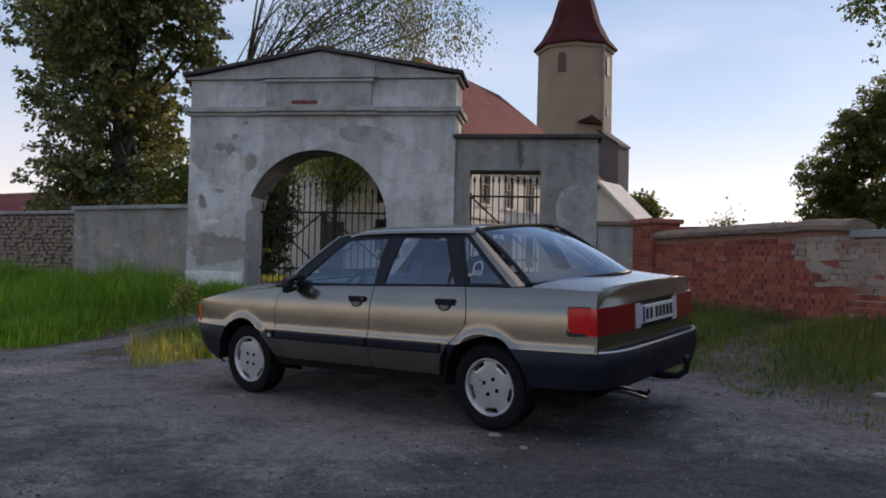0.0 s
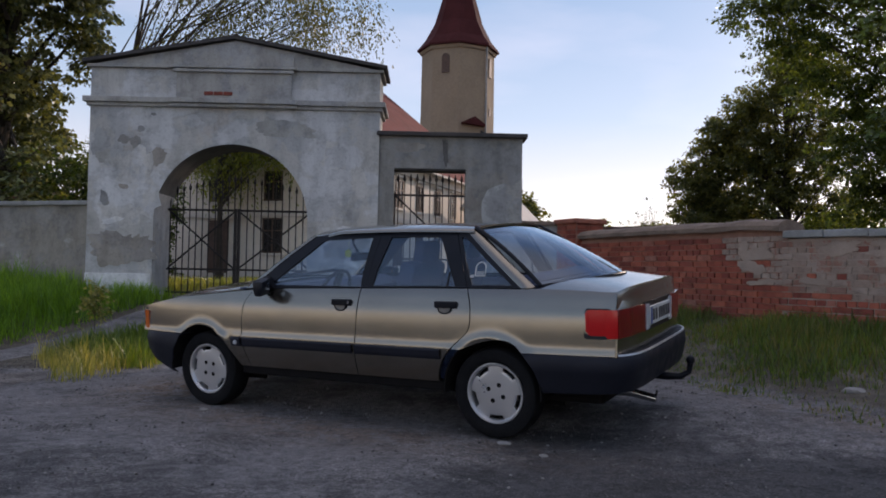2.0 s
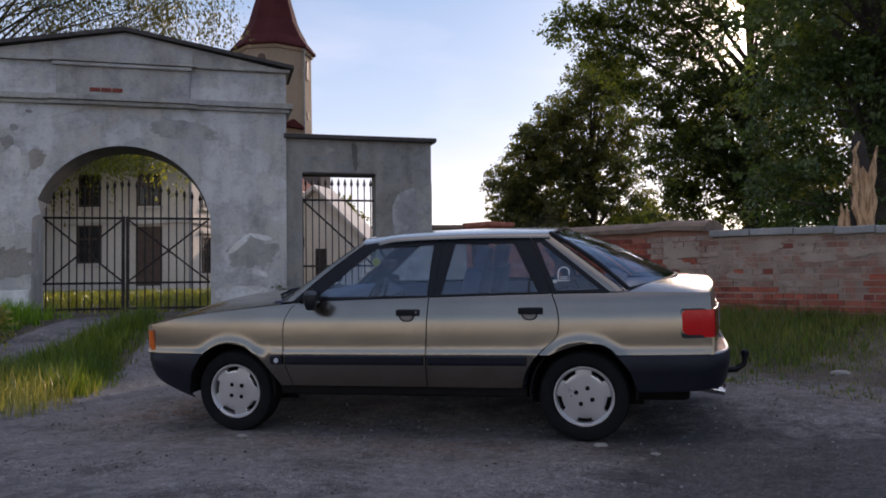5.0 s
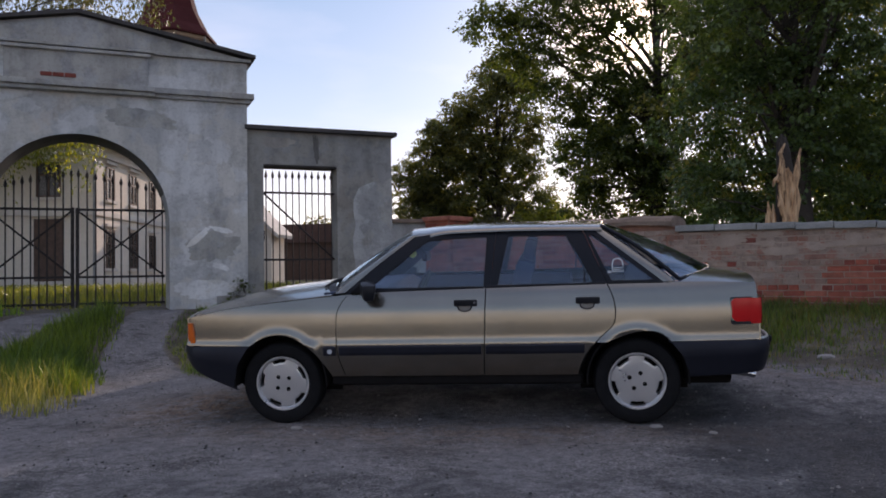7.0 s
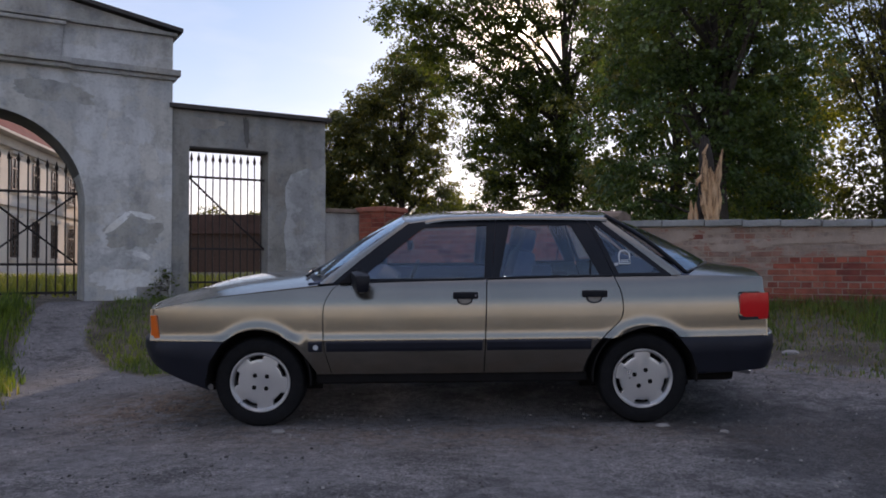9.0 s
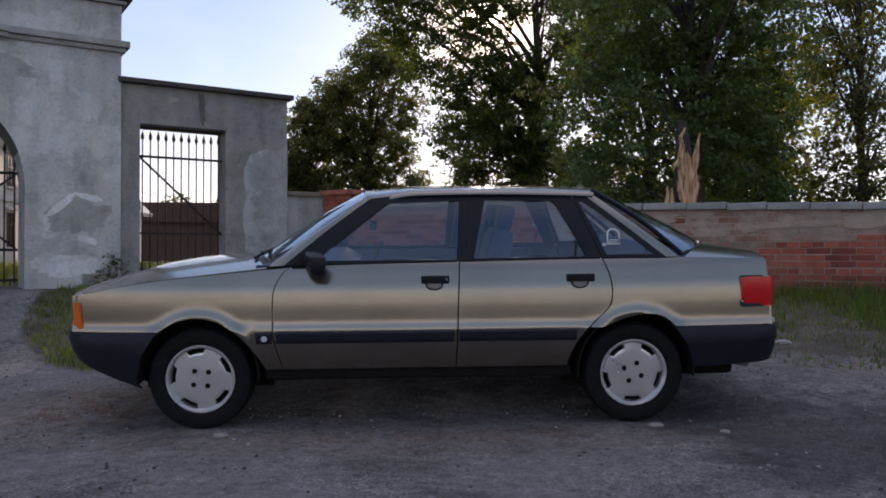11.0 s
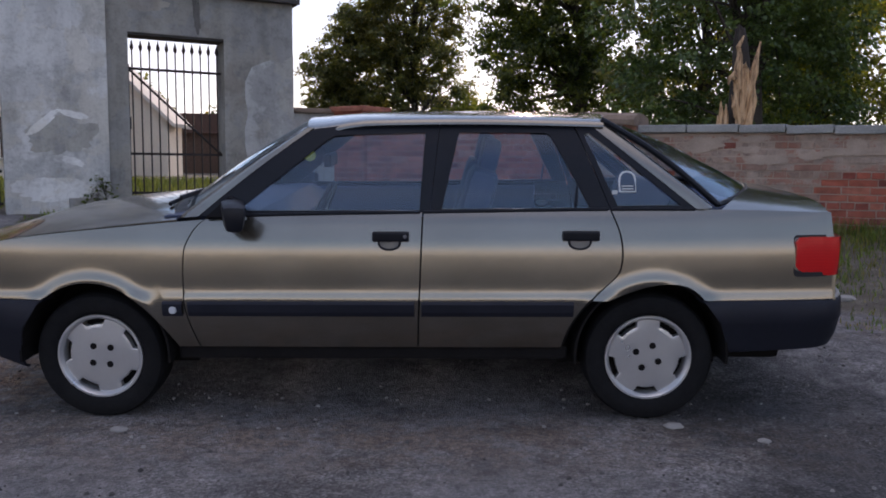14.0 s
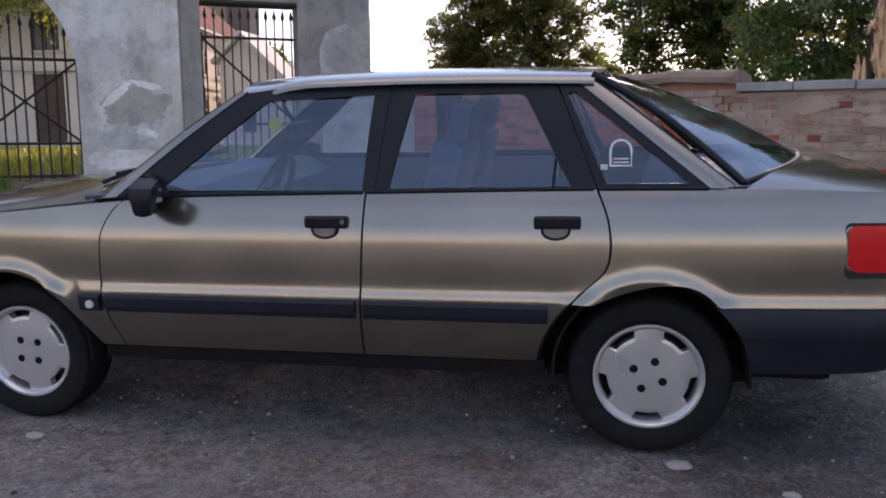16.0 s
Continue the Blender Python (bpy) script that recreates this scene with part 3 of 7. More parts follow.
    # iron anchor high in the pediment
    bm = bmesh.new()
    tube(bm, [(-4.86, -0.035, 4.80), (-4.85, -0.06, 4.72), (-4.88, -0.06, 4.66), (-4.84, -0.05, 4.62)], 0.014, 6)
    box(bm, -4.875, -4.845, -0.06, -0.031, 4.60, 4.66)
    part("iron_anchor", bm, M["iron"], g, "rusty iron anchor")
    # felt-covered cap of two slopes
    for s in (-1, 1):
        bm = bmesh.new()
        x1 = L - 0.12 if s < 0 else Rr + 0.12
        prism(bm, [(CX + 0.02, 4.925), (x1, 4.475), (x1, 4.53), (CX + 0.02, 4.985)], -0.13, D + 0.13)
        bmesh.ops.recalc_face_normals(bm, faces=bm.faces)
        part("cap", bm, M["cap"], g)
    # plinth of pale flaked render at the foot of the left pier
    bm = bmesh.new()
    box(bm, L - 0.004, CX - R - 0.02, -0.025, 0.0, 0.2, 0.98, 0.01)
    part("plinth", bm, M["lime_white"], g)
    bm = bmesh.new()
    box(bm, -2.9, -2.47, -0.03, 0.0, 0.2, 0.75, 0.01)
    part("plinth", bm, M["plaster_pale"], g)

    # middle panel of the pediment, and the cornices stepping forward round the raised field
    bm = bmesh.new()
    prism(bm, [(-5.86, 4.48), (-3.86, 4.48), (-3.86, 4.655), (CX + 0.02, 4.885), (-5.86, 4.665)], -0.075, -0.031)
    bmesh.ops.recalc_face_normals(bm, faces=bm.faces)
    part("pediment_panel", bm, M["plaster_dark"], g)
    for z0, z1, out in ((3.835, 3.915, 0.15), (3.775, 3.83, 0.10), (4.425, 4.47, 0.11)):
        bm = bmesh.new()
        box(bm, -5.92, -3.80, -out, -out + 0.06, z0, z1, 0.01)
        part("cornice", bm, M["plaster_dark"], g)
    # layers of limewash and render that have come away in patches
    for x, z, w, h, turn, mat, th, seed in (
            (-6.62, 2.36, 1.02, 1.2, 8, "plaster_pale2", 0.004, 1), (-6.66, 1.4, 1.0, 0.62, 4, "plaster_brown", 0.006, 2),
            (-6.48, 3.17, 0.16, 0.24, 15, "plaster_flaked", 0.003, 3), (-6.68, 3.22, 0.17, 0.13, 0, "plaster_flaked", 0.003, 4),
            (-6.40, 3.40, 0.12, 0.1, 30, "plaster_flaked", 0.003, 5), (-6.20, 3.65, 0.11, 0.045, -8, "plaster_flaked", 0.003, 6),
            (-6.97, 2.22, 0.12, 0.26, 10, "plaster_flaked", 0.008, 7), (-6.66, 2.43, 0.16, 0.09, -10, "plaster_brown", 0.008, 8),
            (-6.14, 2.90, 0.40, 0.26, 35, "plaster_brown", 0.003, 9), (-6.83, 1.86, 0.34, 0.1, 12, "lime_white", 0.009, 10),
            (-3.17, 1.65, 0.46, 0.085, 42, "lime_white", 0.006, 11), (-2.82, 1.78, 0.36, 0.08, -12, "lime_white", 0.006, 12),
            (-2.84, 1.2, 0.26, 0.09, -20, "lime_white", 0.006, 13), (-3.05, 0.86, 0.8, 0.26, 0, "plaster_pale2", 0.005, 14),
            (-2.95, 1.5, 0.75, 0.5, 0, "plaster_grey2", 0.003, 15), (-5.62, 3.55, 0.5, 0.2, 5, "plaster_pale2", 0.003, 16),
            (-3.15, 3.0, 0.42, 0.5, -20, "plaster_pale2", 0.003, 17), (-2.75, 2.55, 0.25, 0.55, 10, "plaster_pale2", 0.003, 18),
            (-7.05, 3.1, 0.3, 0.5, 5, "plaster_grey2", 0.003, 19), (-4.0, 3.45, 0.9, 0.3, -5, "plaster_grey2", 0.003, 20)):
        flake(g, x, z, w, h, turn, M[mat], th, seed, 0.0)

    # side wall with the wicket opening
    w = tagged(group_of("wicket_wall", GATE), "dark grey rendered wall with square wicket opening", "wall", kind="structure")
    W0, W1, ZT, F, T = -2.16, -0.95, 2.84, 0.05, 0.40
    for x0, x1, z0, z1 in ((Rr, W0, 0.2, 3.38), (W1, 0.0, 0.2, 3.38), (W0, W1, ZT, 3.38)):
        bm = bmesh.new()
        box(bm, x0, x1, F, F + T, z0, z1)
        part("masonry", bm, M["plaster_wicket"], w)
    bm = bmesh.new()
    rnd = random.Random(3)
    edge = [(-0.64, 0.2)] + [(-0.66 + rnd.uniform(-.03, .03), 0.4 + 0.21 * k) for k in range(10)] + [(-0.58, 2.5), (-0.45, 2.56), (-0.3, 2.62), (-0.16, 2.58), (0.006, 2.7), (0.006, 0.2)]
    prism(bm, edge, F - 0.008, F + 0.1)
    bmesh.ops.recalc_face_normals(bm, faces=bm.faces)
    part("pilaster", bm, M["plaster_pilaster"], w, "pale smoother render strip")
    for x, z, pw, ph, mat, seed in ((-1.30, 3.14, 0.09, 0.5, "plaster_black", 31), (-1.9, 3.2, 0.5, 0.16, "plaster_brown", 32)):
        flake(w, x, z, pw, ph, 3, M[mat], 0.004, seed, F)
    bm = bmesh.new()
    box(bm, Rr - 0.04, 0.08, F - 0.10, F + T + 0.08, 3.38, 3.45, 0.012)
    part("coping", bm, M["cap"], w)
    bm = bmesh.new()
    box(bm, W0 - 0.06, W1 + 0.06, F + 0.02, F + T - 0.02, ZT - 0.03, ZT)
    part("lintel", bm, M["cap"], w)
    # short plastered stub between gateway and brick wall
    s = tagged(group_of("wall_stub", GATE), "low plastered wall stub beside the gateway", "wall", kind="structure")
    bm = bmesh.new()
    box(bm, 0.014, 0.72, F + 0.05, F + 0.35, 0.2, 1.92, 0.01)
    part("masonry", bm, M["plaster_pale"], s)
    bm = bmesh.new()
    box(bm, 0.016, 0.74, F + 0.0, F + 0.40, 1.92, 1.99, 0.015)
    part("coping", bm, M["coping"], s)


def spear_bars(bm, x, y, z0, z1, r=0.011):
    rod(bm, (x, y, z0), (x, y, z1), r, n=6)
    rod(bm, (x, y, z1), (x, y, z1 + 0.035), 0.018, 0.026, n=6)
    rod(bm, (x, y, z1 + 0.035), (x, y, z1 + 0.13), 0.026, 0.002, n=6)


def iron_gates():
    # two leaves in the arch
    y = 0.70
    mid, left, right = -4.92, -6.14, -3.60
    for k, (a, b) in enumerate(((left, mid), (mid, right))):
        g = tagged(group_of("gate_leaf", GATE), "rusty black wrought iron gate leaf with spear tips", "iron gate", "leaves of the arched gate")
        n = 11
        for i in range(n):
            x = lerp(a + 0.05, b - 0.05, i / (n - 1))
            t = i / (n - 1) if k == 0 else 1 - i / (n - 1)
            bm = bmesh.new()
            spear_bars(bm, x, y, 0.62, lerp(2.36, 2.62, t ** 0.8))
            part("bar", bm, M["iron"], g)
        for z in (2.11, 1.07, 0.66):
            bm = bmesh.new()
            box(bm, a + 0.01, b - 0.01, y - 0.02, y + 0.02, z - 0.018, z + 0.018)
            part("rail", bm, M["iron"], g)
        for (xa, za), (xb, zb) in (((a + 0.04, 1.09), (b - 0.04, 2.09)), ((a + 0.04, 2.09), (b - 0.04, 1.09))):
            bm = bmesh.new()
            rod(bm, (xa, y - 0.03, za), (xb, y - 0.03, zb), 0.016, n=6)
            part("brace", bm, M["iron"], g)
        bm = bmesh.new()
        xs = b - 0.03 if k == 0 else a + 0.03
        box(bm, xs - 0.022, xs + 0.022, y - 0.03, y + 0.03, 0.6, 2.14)
        part("stile", bm, M["iron"], g)
    # wicket leaf
    g = tagged(group_of("wicket_gate", GATE), "rusty black iron wicket gate with diagonal brace", "iron gate")
    y, a, b = 0.22, -2.15, -0.96
    for i in range(11):
        bm = bmesh.new()
        spear_bars(bm, lerp(a + 0.06, b - 0.05, i / 10), y, 0.72, 2.64, 0.010)
        part("bar", bm, M["iron"], g)
    for z in (2.40, 1.31, 0.80):
        bm = bmesh.new()
        box(bm, a, b, y - 0.018, y + 0.018, z - 0.016, z + 0.016)
        part("rail", bm, M["iron"], g)
    bm = bmesh.new()
    rod(bm, (a + 0.02, y - 0.025, 2.38), (b - 0.02, y - 0.025, 1.32), 0.016, n=6)
    part("brace", bm, M["iron"], g)
    bm = bmesh.new()
    box(bm, a - 0.02, a + 0.03, y - 0.04, y + 0.02, 1.62, 1.78, 0.006)
    part("lock_box", bm, M["iron"], g)
    bm = bmesh.new()
    box(bm, a - 0.012, a + 0.018, y - 0.02, y + 0.02, 0.7, 2.45)
    part("stile", bm, M["iron"], g)


def brick_mats():
    def brick(name, stops, other, at, amount):
        n = Nodes(name)
        r = n.t.nodes.new("ShaderNodeObjectInfo")
        isl = n.t.nodes.new("ShaderNodeNewGeometry")
        both = n.node("ShaderNodeMath")
        both.operation = 'ADD'
        n.link(r.outputs["Random"], both.inputs[0])
        n.link(isl.outputs["Random Per Island"], both.inputs[1])
        fr = n.node("ShaderNodeMath")
        fr.operation = 'FRACT'
        n.link(both.outputs[0], fr.inputs[0])
        col = n.ramp(fr.outputs[0], stops)
        # patches of the other finish run across the joints
        col = n.mix(n.ramp(n.place_noise(4.5, 9, 0.68), [(at, 0.0), (at + 0.05, amount)]), col, other)
        grime = n.ramp(n.place_noise(9, 6, 0.65), [(0.3, 0.55), (0.55, 1.0), (0.8, 1.2)])
        col = n.mix(n.ramp(n.place_noise(1.3, 7, 0.6), [(0.52, 0.0), (0.68, 0.4)]), col, [c * 0.6 for c in other])
        n.set(Base_Color=n.mix(1.0, col, grime, 'MULTIPLY'), Roughness=0.92)
        n.bump(n.noise(45, 6, 0.7), 0.7, 0.008)
        return n.m
    M["brick_red"] = brick("red_brick", [(0.0, (0.22, 0.052, 0.037)), (0.5, (0.36, 0.09, 0.054)), (0.92, (0.42, 0.12, 0.07)), (1.0, (0.37, 0.16, 0.115))], (0.32, 0.17, 0.13), 0.66, 0.3)
    M["brick_wash"] = brick("limewashed_brick", [(0.0, (0.31, 0.20, 0.155)), (0.08, (0.35, 0.255, 0.20)), (0.5, (0.38, 0.285, 0.23)), (0.86, (0.41, 0.315, 0.255)), (1.0, (0.29, 0.15, 0.11))], (0.27, 0.115, 0.078), 0.53, 0.8)
    M["mortar_wash"] = plain("limewash_mortar", (0.36, 0.275, 0.22), 0.97, vary=0.25, scale=4, bump=0.8, fine=60)


brick_mats()
gateway()
iron_gates()


def left_wall():
    a = radians(12.0)
    m = Matrix.Translation(GATE @ Vector((-7.25, 0.35, 0))) @ Matrix.Rotation(a, 4, 'Z')
    w = tagged(group_of("garden_wall", m), "long grey rendered garden wall with flat stone coping", "wall", kind="structure")
    bm = bmesh.new()
    box(bm, -3.2, 0.0, 0.0, 0.4, 0.0, 2.13)
    bmesh.ops.subdivide_edges(bm, edges=bm.edges, cuts=3, use_grid_fill=True)
    part("masonry", bm, M["plaster_wall"], w)
    bm = bmesh.new()
    box(bm, -3.25, 0.0, -0.06, 0.46, 2.13, 2.21, 0.02)
    part("coping", bm, M["slab"], w)
    r = tagged(group_of("rubble_wall", m @ Matrix.Translation((-3.2, 0.12, 0))), "crumbling rubble stone and brick garden wall", "wall", kind="structure")
    bm = bmesh.new()
    box(bm, -22, -0.0, 0.02, 0.4, 0.0, 2.06)
    part("core", bm, M["dark_joint"], r)
    rnd = random.Random(4)
    kit = []
    for k in range(6):
        bm = bmesh.new()
        vs = box(bm, -0.5, 0.5, -0.5, 0.5, -0.5, 0.5, 0.14)
        for v in bm.verts:
            v.co += Vector((rnd.uniform(-.07, .07), rnd.uniform(-.05, .05), rnd.uniform(-.07, .07)))
        me = bpy.data.meshes.new("stone")
        bm.to_mesh(me)
        bm.free()
        me.materials.append(M["stone"])
        kit.append(me)
    z = 0.35
    while z < 2.0:
        hgt = rnd.uniform(0.06, 0.11)
        x = -0.05
        while x > -3.6:
            wd = rnd.uniform(0.09, 0.24)
            o = new("stone", kit[rnd.randrange(6)])
            o.parent = r
            o.location = (x - wd / 2, 0.02 + rnd.uniform(-0.02, 0.03), z + hgt / 2 + rnd.uniform(-0.012, 0.012))
            o.scale = (wd * rnd.uniform(0.7, 0.97), 0.11, hgt * rnd.uniform(0.6, 1.0))
            o.rotation_euler = (0, rnd.uniform(-.2, .2), 0)
            x -= wd
        z += hgt
    bm = bmesh.new()
    box(bm, -22, 0.0, -0.05, 0.45, 2.07, 2.14, 0.02)
    part("coping", bm, M["slab"], r)


M["dark_joint"] = plain("crumbled_joint", (0.11, 0.095, 0.08), 0.97, vary=0.4, scale=5, bump=0.8, fine=50)
M["stone"] = plain("field_stone", (0.25, 0.195, 0.15), 0.95, vary=0.4, scale=5, bump=0.8, fine=35)
left_wall()


# ---- brick wall: core, pillar and coping (its bricks follow last) ----
def brick_wall():
    w = tagged(group_of("brick_wall", BRICK), "old red brick wall, partly limewashed, with rough coping", "wall", kind="structure")
    bm = bmesh.new()
    box(bm, -3.0, 1.02, 0.014, 0.30, 0.1, 1.70)
    part("core", bm, M["mortar"], w)
    bm = bmesh.new()
    box(bm, 1.02, 9.5, 0.001, 0.30, -0.1, 1.56)
    part("core", bm, M["mortar_wash"], w)
    # rough mortar coping of the first stretch, rising to its end
    bm = bmesh.new()
    P = []
    prof = [(-0.05, 0.0), (-0.055, 0.05), (-0.02, 0.085), (0.08, 0.115), (0.2, 0.115), (0.33, 0.08), (0.36, 0.03), (0.35, 0.0)]
    rnd = random.Random(2)
    for k in range(33):
        x = -2.95 + k * (3.98 / 32)
        zb = eased([(-2.95, 1.68), (-1.0, 1.69), (0.0, 1.68), (0.5, 1.69), (1.03, 1.66)], x)
        P.append([(x, y + rnd.uniform(-.008, .008), zb + h + rnd.uniform(-.007, .007)) for y, h in prof])
    sheet(bm, P, 0.02, flip=True)
    bm.faces.new([bm.verts.new(p) for p in P[-1]])
    bmesh.ops.recalc_face_normals(bm, faces=bm.faces)
    part("coping", bm, M["coping"], w, "rough brownish mortar coping")
    # stone slabs of the second stretch
    x = 1.06
    while x < 9.4:
        ln = rnd.uniform(0.42, 0.62)
        bm = bmesh.new()
        z = lerp(1.575, 1.50, smoothstep(x, 1, 4)) + rnd.uniform(-.006, .006)
        box(bm, x + 0.006, x + ln - 0.006, -0.06, 0.36, z, z + 0.085, 0.012)
        bmesh.ops.rotate(bm, cent=(x + ln / 2, 0.15, z), matrix=Matrix.Rotation(rnd.uniform(-.012, .012), 3, 'Y'), verts=bm.verts)
        part("coping_slab", bm, M["slab"], w)
        x += ln
    # pillar at the gateway end
    bm = bmesh.new()
    box(bm, -3.50, -2.96, -0.08, 0.46, 0.1, 1.94)
    part("pillar_core", bm, M["mortar"], w)
    bm = bmesh.new()
    box(bm, -3.55, -2.91, -0.13, 0.51, 1.94, 2.02, 0.02)
    part("pillar_cap", bm, M["brick_red"], w)


brick_wall()


# ---- house and church behind the gateway ----
def window_unit(parent, m, w, h, sash=M["hole"], surround=True):
    """A window: sunk pane, cross bars, surround and sill, on the plane y = 0 facing -y."""
    bm = bmesh.new()
    box(bm, -w / 2, w / 2, -0.015, 0.05, 0, h)
    bmesh.ops.transform(bm, matrix=m, verts=bm.verts)
    win = part("window", bm, sash, parent)
    bm = bmesh.new()
    t = 0.07
    for x0, x1, z0, z1 in ((-w / 2, -w / 2 + t, 0, h), (w / 2 - t, w / 2, 0, h), (-w / 2, w / 2, 0, t), (-w / 2, w / 2, h - t, h), (-t / 2, t / 2, 0, h), (-w / 2, w / 2, h * 0.62, h * 0.62 + t)):
        box(bm, x0, x1, -0.05, -0.016, z0, z1)
    bmesh.ops.transform(bm, matrix=m, verts=bm.verts)
    part("frame", bm, M["wood_dark"], win)
    if surround:
        bm = bmesh.new()
        box(bm, -w / 2 - 0.2, w / 2 + 0.2, -0.16, -0.002, h + 0.12, h + 0.26, 0.02)
        bmesh.ops.transform(bm, matrix=m, verts=bm.verts)
        part("hood_mould", bm, M["house_trim"], win)
        bm = bmesh.new()
        box(bm, -w / 2 - 0.15, w / 2 + 0.15, -0.14, -0.002, -0.14, -0.02, 0.02)
        bmesh.ops.transform(bm, matrix=m, verts=bm.verts)
        part("sill", bm, M["house_trim"], win)


def parsonage():
    A = radians(8.8)
    C1 = Vector((-18.7, 26.2, 0.5))
    m = Matrix.Translation(C1) @ Matrix.Rotation(A, 4, 'Z')
    # local: x runs along the shaded front (to the left is negative), y along the sunlit side
    h = tagged(group_of("parsonage", m), "two-storey cream rendered house with red-brown hipped roof", "house")
    LX, LY, H = 14.0, 24.5, 6.3
    bm = bmesh.new()
    box(bm, -LX, 0, 0, LY, -0.6, H)
    part("wall", bm, M["house"], h)
    for z0, z1, o in ((3.25, 3.5, 0.12), (H - 0.45, H, 0.22)):
        bm = bmesh.new()
        box(bm, -LX - o, o, -o, LY + o, z0, z1, 0.03)
        part("string_course", bm, M["house_trim"], h)
    bm = bmesh.new()
    box(bm, -LX - .05, .05, -.05, LY + .05, -0.6, 0.5, 0.02)
    part("plinth", bm, M["house_trim"], h)
    bm = bmesh.new()
    o = 0.6
    v = [bm.verts.new(p) for p in ((-LX - o, -o, H), (o, -o, H), (o, LY + o, H), (-LX - o, LY + o, H), (-LX / 2, 6.5, H + 7.2), (-LX / 2, LY - 6.5, H + 7.2))]
    for f in ((0, 1, 4), (1, 2, 5, 4), (2, 3, 5), (3, 0, 4, 5), (3, 2, 1, 0)):
        bm.faces.new([v[i] for i in f])
    part("roof", bm, M["red_roof"], h)
    bm = bmesh.new()
    box(bm, -LX - o - .05, o + .08, -o - .08, LY + o + .08, H - 0.02, H + 0.10, 0.02)
    part("gutter", bm, M["house_trim"], h)
    # sunlit side
    for k in range(8):
        for z, hh in ((0.95, 1.75), (4.05, 1.5)):
            mm = Matrix.Translation((0, 1.9 + k * 2.9, z)) @ Matrix.Rotation(radians(90), 4, 'Z')
            window_unit(h, mm, 1.0, hh)
    # shaded front: doors below, windows above
    for k, x in enumerate((-1.9, -4.75, -7.95)):
        window_unit(h, Matrix.Translation((x, 0, 4.05)), 1.05, 1.5)
        if k == 1:
            window_unit(h, Matrix.Translation((x, 0, 1.45)), 1.15, 1.75)
        else:
            bm = bmesh.new()
            box(bm, x - 0.62, x + 0.62, -0.06, 0.05, 0.4, 3.1, 0.02)
            part("door", bm, M["wood_dark"], h)
            bm = bmesh.new()
            box(bm, x - 0.85, x + 0.85, -0.2, -0.002, 3.2, 3.34, 0.02)
            part("door_hood", bm, M["house_trim"], h)
    bm = bmesh.new()
    rod(bm, (0.1, -0.12, 0), (0.1, -0.12, H), 0.06)
    part("downpipe", bm, M["slab"], h)


parsonage()


